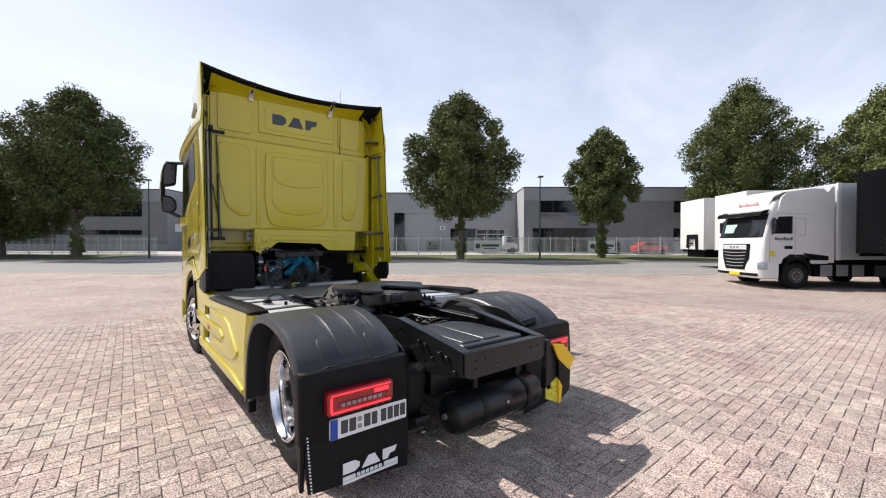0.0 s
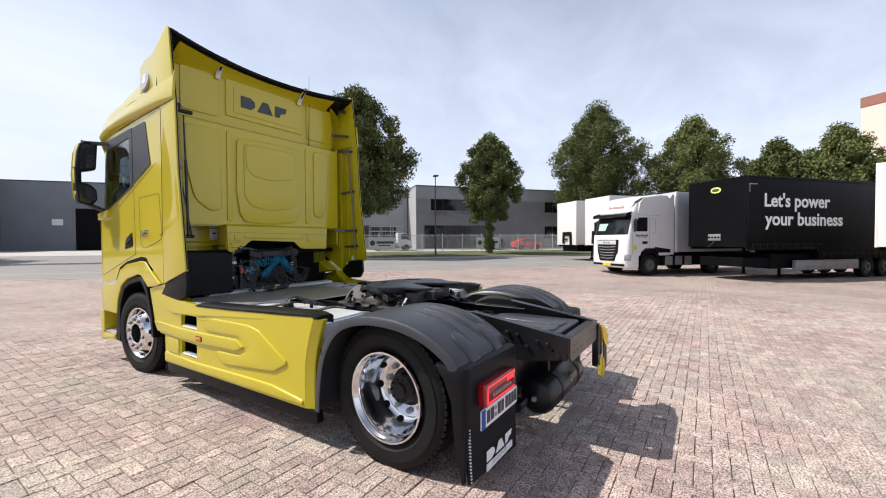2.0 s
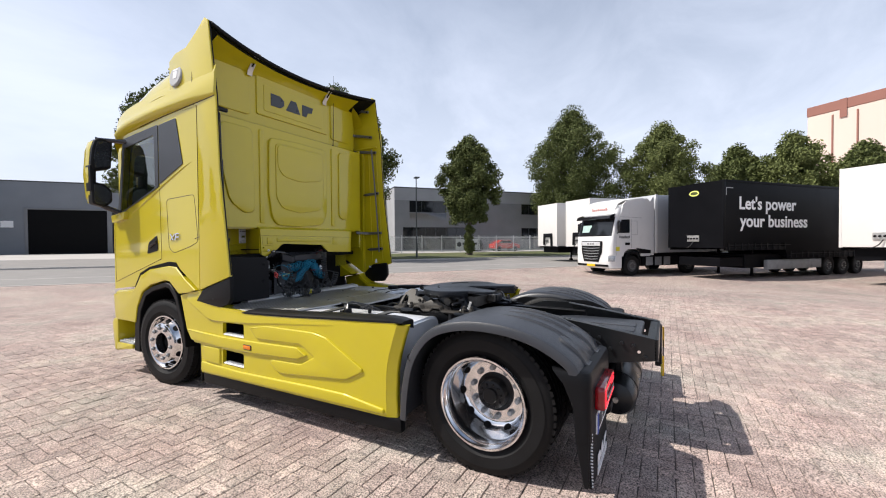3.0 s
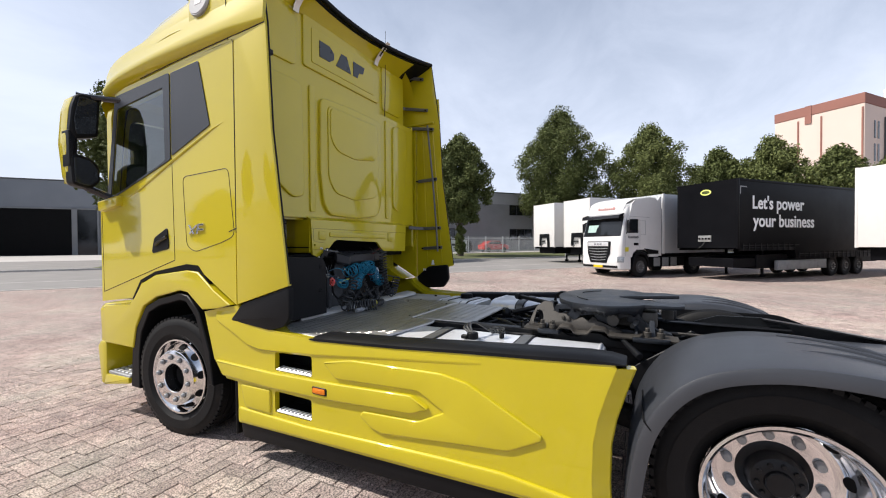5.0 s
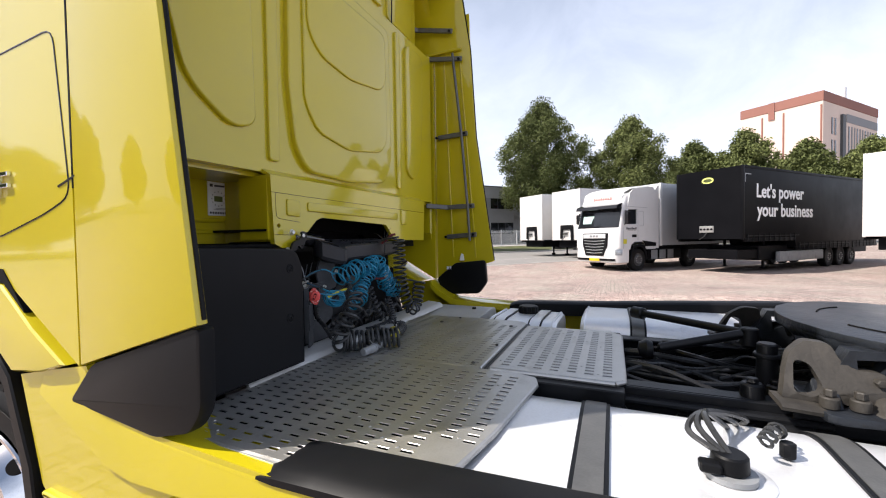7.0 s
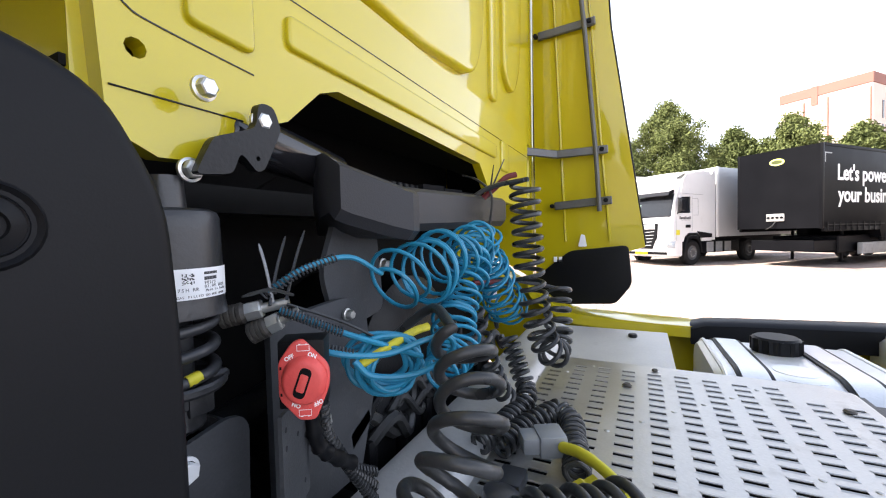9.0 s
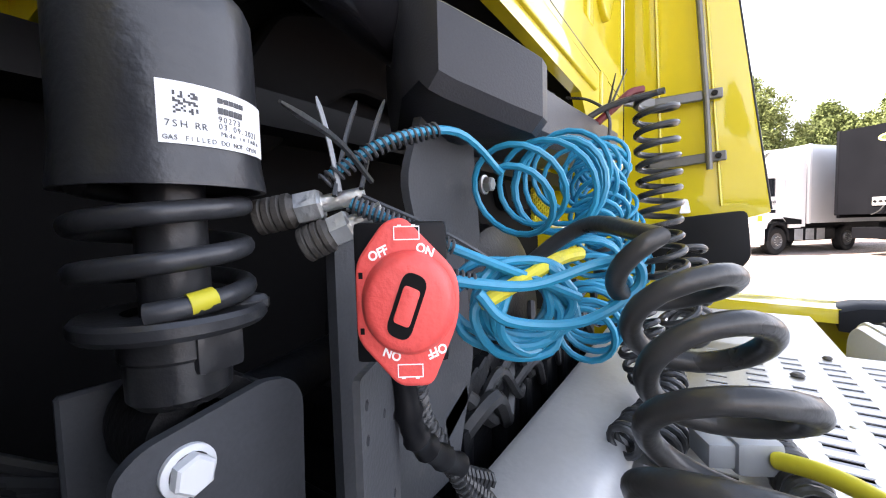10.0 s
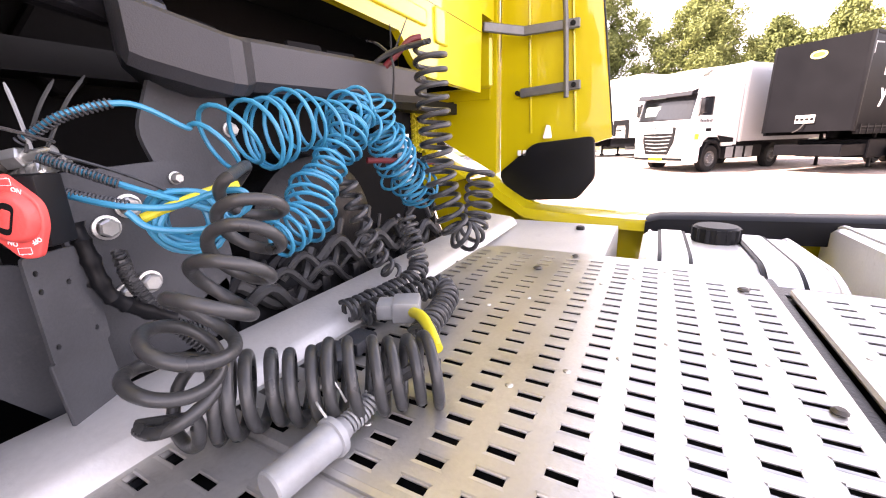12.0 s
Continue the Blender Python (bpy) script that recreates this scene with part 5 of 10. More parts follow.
# side skirts
SKTOP = [(3.51, 1.04), (3.3, 1.08), (3.12, 1.112), (3.09, 1.07), (2.98, 1.0), (2.89, 0.972), (2.42, 0.952), (1.78, 0.967), (1.35, 0.992), (0.7, 1.022), (0.595, 1.008)]
SKREAR = [(0.61, 1.0), (0.645, 0.9), (0.685, 0.77), (0.705, 0.66), (0.71, 0.5), (0.705, 0.335)]
SK = SKTOP[:-1] + [(y + 0.075, z) for y, z in SKREAR] + [ (3.13, 0.285), (3.14, 0.57), (3.26, 0.575), (3.4, 0.7)]
for sx in (-1, 1):
    bm = B()
    h1, h2 = [(2.76, 0.825), (2.76, 0.7), (2.43, 0.7), (2.43, 0.835)], [(2.765, 0.565), (2.765, 0.42), (2.435, 0.42), (2.435, 0.56)]
    bm_plate(bm, SK, [round_poly(h1, 0.02, 2), round_poly(h2, 0.02, 2)] if sx < 0 else [], "x", 1.2, 1.235)
    if sx < 0:
        mirror_bm(bm)
    sk = part("side_skirt", bm, YELLOW, truck)
    # drawn-in rear edge
    bm = B()
    bm_loft(bm, [[(1.2355, y + 0.078, z), (1.228, y + 0.06, z), (1.208, y + 0.006, z), (1.2, y, z), (1.16, y + 0.01, z), (1.16, y + 0.03, z), (1.2, y + 0.078, z)] for y, z in SKREAR])
    if sx < 0:
        mirror_bm(bm)
    part("rear_edge", bm, YELLOW, sk, angle=25)

    def relief(pts, r, d, b, nm="skirt_panel", base=1.235):
        bm = B()
        bm_relief(bm, round_poly(pts, r, 4), base - 0.01, base + d, b)
        if sx < 0:
            mirror_bm(bm)
        return part(nm, bm, YELLOW, sk, angle=50)

    relief([(2.33, 0.815), (2.12, 0.855), (1.52, 0.862), (1.37, 0.835), (1.0, 0.648), (1.0, 0.622), (1.16, 0.54), (1.9, 0.468), (1.97, 0.485), (2.05, 0.54), (2.03, 0.57), (1.66, 0.585), (1.5, 0.663), (1.66, 0.748), (2.23, 0.728)], 0.018, 0.014, 0.01)
    relief([(3.36, 0.7), (3.28, 0.6), (2.8, 0.585), (2.3, 0.592), (1.7, 0.62), (1.59, 0.664), (1.7, 0.72), (2.3, 0.696), (2.8, 0.688)], 0.015, 0.022, 0.01)
    # ridge running down from the arch and fading out under the rail
    bm = B()
    bm_loft(bm, [[(1.234, y, zt), (1.236 + d, y, zc + 0.006), (1.236 + d, y, zc), (1.234, y, zc - 0.014), (1.225, y, zc), (1.225, y, zt)] for y, zt, zc, d in ((3.36, 1.06, 1.0, 0.012), (3.25, 1.075, 0.955, 0.014), (3.12, 1.09, 0.9, 0.014), (3.02, 1.0, 0.852, 0.014), (2.9, 0.96, 0.832, 0.013), (2.6, 0.945, 0.843, 0.011), (2.4, 0.938, 0.853, 0.009), (1.9, 0.945, 0.895, 0.005), (1.3, 0.965, 0.94, 0.0))])
    if sx < 0:
        mirror_bm(bm)
    part("ridge", bm, YELLOW, sk, angle=40)
    # turned-in shoulder along the top edge
    bm = B()
    sh = smooth_path([(0, *p) for p in SKTOP[2:-1]], 3)
    bm_loft(bm, [[(1.2345, p.y, p.z - 0.035), (1.2365, p.y, p.z - 0.014), (1.229, p.y, p.z), (1.18, p.y, p.z + 0.003), (1.09, p.y, p.z - 0.004), (1.085, p.y, p.z - 0.05), (1.2, p.y, p.z - 0.05)] for p in sh])
    if sx < 0:
        mirror_bm(bm)
    part("shoulder", bm, YELLOW, sk, angle=50)
    relief([(3.12, 0.4), (2.5, 0.39), (1.5, 0.425), (1.2, 0.43), (0.8, 0.39), (0.8, 0.352), (3.12, 0.295)], 0.02, 0.016, 0.014)
    relief([(3.1, 0.56), (2.8, 0.565), (2.8, 0.41), (3.05, 0.41)], 0.02, 0.012, 0.01)
    # black lower sill
    bm = B()
    bm_prism(bm, round_poly([(3.12, 0.287), (0.665, 0.337), (0.66, 0.24), (3.1, 0.18)], 0.015, 2), "x", 1.17, 1.228, 0.01, 2)
    if sx < 0:
        mirror_bm(bm)
    part("sill", bm, BLACK, sk, "black plastic sill")
    # black top rail
    bm = B()
    rail = [[(1.2405, y, zl), (1.239, y, zl + 0.45 * (zt - zl)), (1.222, y, zt - 0.008), (1.195, y, zt), (1.1, y, zt), (1.08, y, zt - 0.012), (1.078, y, zl - 0.06), (1.082, y, zl - 0.06)] for y, zl, zt in ((2.45, 0.94, 0.952), (2.4, 0.937, 0.968), (2.3, 0.94, 0.974), (1.8, 0.958, 0.992), (1.35, 0.983, 1.017), (1.06, 0.996, 1.03), (0.8, 1.01, 1.042), (0.71, 1.015, 1.038), (0.65, 1.018, 1.026))]
    bm_loft(bm, rail)
    if sx < 0:
        mirror_bm(bm)
    part("top_rail", bm, BLACK, sk, "black plastic top rail")
    # marker lamp
    for y in ((2.35,) if sx < 0 else (2.35, 0.75)):
        bm = B()
        bm_prism(bm, round_poly([(y - 0.062, 0.614), (y + 0.058, 0.614), (y + 0.058, 0.662), (y - 0.062, 0.662)], 0.012, 3), "x", 1.25, 1.2605, 0.003, 1)
        if sx < 0:
            mirror_bm(bm)
        ml = part("marker_lamp", bm, BLACK, sk, "side marker lamp in a black bezel")
        bm = B()
        bm_prism(bm, round_poly([(y - 0.05, 0.622), (y + 0.05, 0.622), (y + 0.05, 0.655), (y - 0.05, 0.655)], 0.01, 3), "x", 1.259, 1.265, 0.003, 2)
        bm_prism(bm, round_poly([(y - 0.025, 0.63), (y + 0.03, 0.63), (y + 0.03, 0.647), (y - 0.025, 0.647)], 0.005, 2), "x", 1.264, 1.267, 0.001, 1)
        if sx < 0:
            mirror_bm(bm)
        part("lens", bm, ORANGE, ml, "amber lens")
    if sx < 0:
        for z0, z1 in ((0.695, 0.83), (0.418, 0.56)):
            bm = B()
            bm_box(bm, -1.2, -1.02, 2.4, 2.8, z0 - 0.02, z0, 0.004, 1)
            bm_box(bm, -1.05, -1.02, 2.4, 2.8, z0, z1 + 0.03, 0.004, 1)
            bm_box(bm, -1.2, -1.05, 2.39, 2.41, z0, z1 + 0.03)
            bm_box(bm, -1.2, -1.05, 2.79, 2.81, z0, z1 + 0.03)
            w = part("step_well", bm, BLACK, sk)
            bm = B()
            bm_box(bm, -1.232, -1.17, 2.44, 2.755, z0 + 0.006, z0 + 0.02, 0.004, 1)
            for i in range(9):
                bm_box(bm, -1.225, -1.18, 2.455 + i * 0.034, 2.471 + i * 0.034, z0 + 0.02, z0 + 0.028, 0.003, 1)
            part("step_tread", bm, ALU, w, "worn aluminium step tread")
# the small mud flap behind the front wheel
for sx in (-1, 1):
    bm = B()
    bm_box(bm, sx * 0.85, sx * 1.2, 3.2, 3.225, 0.16, 0.56, 0.008, 1)
    part("front_mud_flap", bm, BLACK, truck)

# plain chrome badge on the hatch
for y0, y1, lean in ((3.655, 3.6, -0.04), (3.6, 3.655, 0.0), (3.56, 3.54, 0.0)):
    bm = B()
    bm_prism(bm, [(y0, 1.62), (y0 - 0.022, 1.62), (y1 - 0.022 + lean, 1.69), (y1 + lean, 1.69)], "x", -1.262, -1.25, 0.002, 1)
    part("badge", bm, ALLOY, truck, "slanted chrome bar of the badge")
for z in (1.645, 1.682):
    bm = B()
    bm_box(bm, -1.262, -1.25, 3.47, 3.535, z, z + 0.014, 0.002, 1)
    part("badge", bm, ALLOY, truck, "short chrome bar of the badge")


# ---- wheels ----
def nut_ring(bm, n, rad, x0, x1, r, m, seg=6):
    for k in range(n):
        a = 2 * math.pi * (k + 0.5) / n
        b2 = B()
        bm_cyl(b2, (rad * math.cos(a), rad * math.sin(a), x0), (rad * math.cos(a), rad * math.sin(a), x1), r, r * 0.8, seg, 0.003)
        me = bpy.data.meshes.new("tmp")
        b2.to_mesh(me)
        b2.free()
        bm.from_mesh(me)
        bpy.data.meshes.remove(me)
    bmesh.ops.transform(bm, matrix=m, verts=bm.verts)


def ribbed_tyre(bm, m, r=0.475, w=0.29, rim=0.292):
    """A tyre with rounded shoulders, sidewall steps and tread blocks."""
    h = w / 2
    prof = [(rim, -h * 0.72), (rim + 0.02, -h * 0.86), (rim + 0.05, -h * 0.97), (rim + 0.052, -h * 0.985), (rim + 0.12, -h), (r - 0.07, -h * 0.985), (r - 0.068, -h * 0.965), (r - 0.03, -h * 0.92), (r - 0.008, -h * 0.8), (r - 0.001, -h * 0.6)]
    for g in (-0.36, 0.0, 0.36):
        prof += [(r, h * (g - 0.05)), (r - 0.014, h * (g - 0.04)), (r - 0.014, h * (g + 0.04)), (r, h * (g + 0.05))]
    prof += [(a, -b) for a, b in prof[9::-1]]
    bm_lathe(bm, prof, m, 56)


def tread_blocks(bm, m, r, w):
    n = 64
    for k in range(n):
        a = 2 * math.pi * k / n
        for s in (-1, 1):
            mm = m @ Matrix.Rotation(a, 4, "Z") @ Matrix.Translation((r - 0.0175, 0, s * w * 0.36))
            vs = [bm.verts.new(mm @ Vector(p)) for p in ((0, -0.016, -0.02), (0, 0.016, -0.02), (0, 0.016, 0.02), (0, -0.016, 0.02), (0.0185, -0.015, -0.018), (0.0185, 0.015, -0.018), (0.0185, 0.015, 0.018), (0.0185, -0.015, 0.018))]
            for f in ((4, 5, 6, 7), (0, 1, 5, 4), (1, 2, 6, 5), (2, 3, 7, 6), (3, 0, 4, 7)):
                bm.faces.new([vs[i] for i in f])
    bmesh.ops.recalc_face_normals(bm, faces=bm.faces)


def wheel(name, x, y, z, sx, rear, spin=0.0, steer=0.0):
    """The lathe's height runs outwards, away from the truck."""
    m = Matrix.Translation((x, y, z)) @ Matrix.Rotation(steer, 4, "Z") @ pose(0, 0, 0, 0, 90 * sx, 0) @ Matrix.Rotation(spin, 4, "Z")
    bm = B()
    if rear:
        prof = [(0.3, 0.145), (0.298, 0.15), (0.286, 0.15), (0.28, 0.138), (0.272, 0.128), (0.262, 0.11), (0.259, 0.05), (0.256, -0.03), (0.25, -0.06), (0.238, -0.083), (0.22, -0.096), (0.2, -0.1), (0.135, -0.1), (0.132, -0.12), (0.3, -0.14), (0.3, 0.1)]
    else:
        prof = [(0.3, 0.128), (0.297, 0.134), (0.285, 0.134), (0.278, 0.12), (0.27, 0.112), (0.264, 0.09), (0.252, 0.1), (0.235, 0.122), (0.222, 0.15), (0.216, 0.166), (0.208, 0.17), (0.115, 0.17), (0.11, 0.165), (0.11, 0.05), (0.3, 0.0), (0.3, 0.1)]
    bm_lathe(bm, prof, m, 48)
    w = part(name, bm, ALLOY, truck, "polished alloy wheel with hand holes")
    bm = B()
    ribbed_tyre(bm, m)
    part("tyre", bm, RUBBER, w)
    bm = B()
    tread_blocks(bm, m, 0.475, 0.29)
    tagged(part("tread", bm, RUBBER, w), kind="stuff")
    if rear:
        bm = B()
        ribbed_tyre(bm, m @ Matrix.Translation((0, 0, -0.34)))
        part("inner_tyre", bm, RUBBER, w)
        bm = B()
        bm_lathe(bm, [(0, 0.01), (0.045, 0.01), (0.05, 0.005), (0.052, -0.01), (0.085, -0.014), (0.095, -0.02), (0.1, -0.035), (0.104, -0.085), (0.118, -0.1), (0.134, -0.104), (0.134, -0.2)], m, 32)
        part("hub", bm, CHASSIS, w, "dark greasy hub")
        for k in range(10):
            a = 2 * math.pi * (k + 0.5) / 10
            bm = B()
            bm_cyl(bm, m @ Vector((0.075 * math.cos(a), 0.075 * math.sin(a), -0.018)), m @ Vector((0.075 * math.cos(a), 0.075 * math.sin(a), -0.002)), 0.01, None, 6, 0.002)
            part("hub_bolt", bm, CHASSIS, w)
        for k in range(10):
            a = 2 * math.pi * k / 10
            bm = B()
            bm_cyl(bm, m @ Vector((0.1675 * math.cos(a), 0.1675 * math.sin(a), -0.1)), m @ Vector((0.1675 * math.cos(a), 0.1675 * math.sin(a), -0.07)), 0.021, 0.018, 12, 0.004)
            part("nut", bm, STEELGREY, w, "grey capped wheel nut")
            a += math.pi / 10
            # hand hole not cut: a near-black disc paints its shade
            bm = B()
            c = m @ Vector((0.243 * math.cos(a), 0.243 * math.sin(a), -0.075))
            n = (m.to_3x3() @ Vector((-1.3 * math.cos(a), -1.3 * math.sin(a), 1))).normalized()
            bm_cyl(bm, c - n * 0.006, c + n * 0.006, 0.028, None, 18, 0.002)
            part("hand_hole", bm, DEEPSHADE, w)
    else:
        # hub recess, its shade put into the near-black colour
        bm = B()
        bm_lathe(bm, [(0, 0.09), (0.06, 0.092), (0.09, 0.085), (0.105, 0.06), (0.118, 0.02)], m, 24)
        part("hub", bm, DEEPSHADE, w, "recessed hub, near-black for its shade")
        for k in range(10):
            a = 2 * math.pi * k / 10
            bm = B()
            bm_cyl(bm, m @ Vector((0.1655 * math.cos(a), 0.1655 * math.sin(a), 0.168)), m @ Vector((0.1655 * math.cos(a), 0.1655 * math.sin(a), 0.1735)), 0.0235, 0.022, 16, 0.001)
            part("washer", bm, CAST, w, "dark washer")
            bm = B()
            bm_cyl(bm, m @ Vector((0.1655 * math.cos(a), 0.1655 * math.sin(a), 0.172)), m @ Vector((0.1655 * math.cos(a), 0.1655 * math.sin(a), 0.192)), 0.018, 0.015, 6, 0.003)
            part("nut", bm, STEELGREY, w, "grey wheel nut")
            a += math.pi / 10
            # near-black disc in place of a cut hand hole, shade as colour
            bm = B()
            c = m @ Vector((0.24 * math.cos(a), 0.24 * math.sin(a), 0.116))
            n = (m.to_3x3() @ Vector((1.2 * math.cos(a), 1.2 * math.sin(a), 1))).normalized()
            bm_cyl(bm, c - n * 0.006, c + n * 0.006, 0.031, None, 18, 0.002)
            part("hand_hole", bm, DEEPSHADE, w)


for sx in (-1, 1):
    wheel("front_wheel", sx * 1.085, 3.905, 0.488, sx, False, 0.15, 0.105)
    wheel("rear_wheel", sx * 1.0, 0.087, 0.538, sx, True, 0.1)
bm = B()
bm_cyl(bm, (-0.9, 0.087, 0.538), (0.9, 0.087, 0.538), 0.07, None, 16)
bm_lathe(bm, [(0, -0.2), (0.12, -0.19), (0.2, -0.1), (0.22, 0), (0.2, 0.1), (0.12, 0.19), (0, 0.2)], Matrix.Translation((0, 0.087, 0.538)) @ pose(0, 0, 0, 0, 90, 0), 24)
part("rear_axle", bm, CHASSIS, truck)
bm = B()
bm_cyl(bm, (-0.95, 3.905, 0.45), (0.95, 3.905, 0.45), 0.06, None, 12)
part("front_axle", bm, CHASSIS, truck)

# ---- rear wings, tail lamps, flaps ----
WINGP = [(0.66, 0.36), (0.645, 0.55), (0.6, 0.76), (0.5, 0.93), (0.36, 1.035), (0.15, 1.088), (-0.08, 1.088), (-0.27, 1.052), (-0.41, 0.993), (-0.51, 0.925), (-0.548, 0.868)]
for sx in (-1, 1):
    sp = smooth_path([(0, *p) for p in WINGP], 4)
    rings = []
    for i, p in enumerate(sp):
        a, b = sp[max(0, i - 1)], sp[min(len(sp) - 1, i + 1)]
        t = (b - a).normalized()
        nrm = Vector((0, t.z, -t.y))
        if nrm.z < -0.01 or (abs(nrm.z) < 0.01 and nrm.y < 0):
            nrm = -nrm
        if i < 8:
            nrm = Vector((0, abs(nrm.y), abs(nrm.z)))
        rings.append([Vector((x, 0, 0)) + p + nrm * o for x, o in ((1.262, -0.06), (1.262, -0.022), (1.252, -0.006), (1.225, 0.0), (1.0, 0.006), (0.78, 0.004), (0.63, 0.0), (0.605, -0.02), (0.6, -0.05))])
    bm = B()
    bm_loft(bm, rings, closed=False)
    bmesh.ops.solidify(bm, geom=bm.faces[:], thickness=0.012)
    if sx < 0:
        mirror_bm(bm)
    wing = part("rear_wing", bm, GREYPL, truck, "dark grey plastic wheel wing", angle=45)
    for x0 in (0.72, 0.86, 1.0):
        bm = B()
        path = [Vector((x0, 0, 0)) + p + Vector((0, 0.006 if p.y > 0.3 else 0, 0.004)) for p in sp[22:36]]
        bm_tube(bm, path, [0.014 * math.sin(math.pi * (k + 0.3) / (len(path) - 0.4)) + 0.001 for k in range(len(path))], 8)
        if sx < 0:
            mirror_bm(bm)
        part("rib", bm, GREYPL, wing)
    # seam across the front of the wing
    bm = B()
    seam = sp[9] if sx < 0 else sp[8]
    bm_tube(bm, [(1.263, seam.y - 0.02, seam.z - 0.03), (1.254, seam.y + 0.004, seam.z - 0.002), (1.225, seam.y + 0.008, seam.z + 0.004), (0.9, seam.y + 0.008, seam.z + 0.006)], 0.0035, 6)
    if sx < 0:
        mirror_bm(bm)
    part("seam", bm, DEEPSHADE, wing, "dark seam between two wing shells")
    # clip tabs at the seam
    for x0 in (0.72, 1.02):
        bm = B()
        tab = smooth_path([(0, -0.395, 1.004), (0, -0.45, 0.977), (0, -0.51, 0.932), (0, -0.553, 0.872), (0, -0.568, 0.868)], 4)
        bm_loft(bm, [[(x0 + q, p.y - 0.35 * d, p.z + d) for q, d in ((0.0 + e, -0.01), (0.006 + e, 0.011), (0.02 + e, 0.013), (0.08 - e, 0.013), (0.094 - e, 0.011), (0.1 - e, -0.01))] for p, e in zip(tab, [0.024, 0.012, 0.006, 0.003] + [0.0] * len(tab))])
        if sx < 0:
            mirror_bm(bm)
        part("clip_tab", bm, GREYPL, wing)
    # lamp carrier: a shell with rounded corners, drawn in at the top
    def plan(o, yf):
        return round_poly([(1.267 - o, yf), (1.267 - o, -0.602 + o), (0.585 + o, -0.612 + o), (0.585 + o, -0.46)], [0.001, 0.06, 0.05, 0.001], 6)

    bm = B()
    rings = []
    for z, o, yf in ((0.5, 0.0, -0.525), (0.68, 0.0, -0.51), (0.8, 0.0, -0.46), (0.845, 0.002, -0.42), (0.866, 0.01, -0.4), (0.876, 0.028, -0.39), (0.874, 0.09, -0.39)):
        ou, inn = plan(o, yf), plan(o + 0.014, yf)
        rings.append([(x, y, z) for x, y in ou + inn[::-1]])
    bm_loft(bm, rings)
    bm_prism(bm, round_poly([(-0.52, 0.6), (-0.59, 0.6), (-0.6, 0.5), (-0.59, 0.25), (-0.565, 0.25), (-0.52, 0.5)], 0.02, 2), "x", 1.24, 1.262, 0.005, 1)
    if sx < 0:
        mirror_bm(bm)
    car = part("lamp_carrier", bm, BLACK, truck, "black plastic tail lamp carrier")
    bm = B()
    flap = [[(1.235, -0.585, 0.56), (0.585, -0.585, 0.56), (0.585, -0.57, 0.56), (1.235, -0.57, 0.56)], [(1.235, -0.592, 0.4), (0.59, -0.592, 0.4), (0.59, -0.578, 0.4), (1.235, -0.578, 0.4)], [(1.222, -0.6, 0.235), (0.6, -0.6, 0.18), (0.6, -0.587, 0.18), (1.222, -0.587, 0.235)]]
    bm_loft(bm, flap)
    if sx < 0:
        mirror_bm(bm)
    fl = part("mud_flap", bm, RUBBER, car, "black rubber mud flap with white mark")
    bm = B()
    for k in range(17):
        bm_box(bm, 1.2 + k * 0.0014, 1.21 + k * 0.0014, -0.606, -0.592, 0.24 + k * 0.0185, 0.247 + k * 0.0185, 0.002, 1)
    if sx < 0:
        mirror_bm(bm)
    tagged(part("studs", bm, WHITEPRINT, fl), kind="stuff")
    off = -1.03 if sx < 0 else 0.68
    if sx < 0:
        emblem(fl, Matrix.Translation((off, -0.602, 0.272)) @ pose(0, 0, 0, 90), WHITEPRINT, 0.35, 0.062, 0.003)
    if sx < 0:
        bm = B()
        bm_box(bm, off, off + 0.075, -0.606, -0.601, 0.235, 0.258)
        bm_box(bm, off + 0.26, off + 0.355, -0.606, -0.601, 0.235, 0.258)
        bm_box(bm, off, off + 0.355, -0.606, -0.601, 0.216, 0.232)
        for k in range(6):
            bm_box(bm, off + 0.085 + k * 0.028, off + 0.105 + k * 0.028, -0.606, -0.601, 0.238, 0.256)
        part("print_bar", bm, WHITEPRINT, fl)
    # tail lamp
    x0, x1 = (-1.14, -0.735) if sx < 0 else (0.735, 1.14)
    bm = B()
    bm_prism(bm, round_poly([(x0, 0.635), (x1, 0.635), (x1, 0.765), (x0, 0.765)], 0.025, 4), "y", -0.655, -0.6, 0.012, 3)
    lamp = part("tail_lamp", bm, REDLENS, car, "glossy red tail lamp")
    bm = B()
    bm_box(bm, x0 + 0.06, x1 - 0.04, -0.661, -0.654, 0.675, 0.705, 0.004, 1)
    part("light_strip", bm, DARKRED, lamp, "dark strip of lamp cells")
    for k in range(8):
        bm = B()
        bm_box(bm, x0 + 0.075 + k * 0.032, x0 + 0.098 + k * 0.032, -0.664, -0.66, 0.68, 0.7, 0.002, 1)
        part("cell", bm, STEELGREY, lamp)
    for a, b, c, d in ((x0 + 0.02, x1 - 0.02, 0.742, 0.752), (x0 + 0.02, x1 - 0.02, 0.648, 0.66), (x0 + 0.015, x0 + 0.03, 0.66, 0.742), (x1 - 0.13, x1 - 0.035, 0.71, 0.735)):
        bm = B()
        bm_box(bm, a, b, -0.66, -0.654, c, d, 0.003, 1)
        part("light_guide", bm, LAMPRED, lamp, "glowing red light guide")
    if sx < 0:
        # number plate, its writing as plain bars
        bm = B()
        bm_prism(bm, round_poly([(-1.11, 0.487), (-0.615, 0.487), (-0.615, 0.602), (-1.11, 0.602)], 0.012, 3), "y", -0.612, -0.6, 0.002, 1)
        pl = part("number_plate", bm, LABEL, car, "white number plate with a blue end")
        bm = B()
        bm_box(bm, -1.107, -1.065, -0.615, -0.611, 0.49, 0.599)
        part("blue_end", bm, EUBLUE, pl)
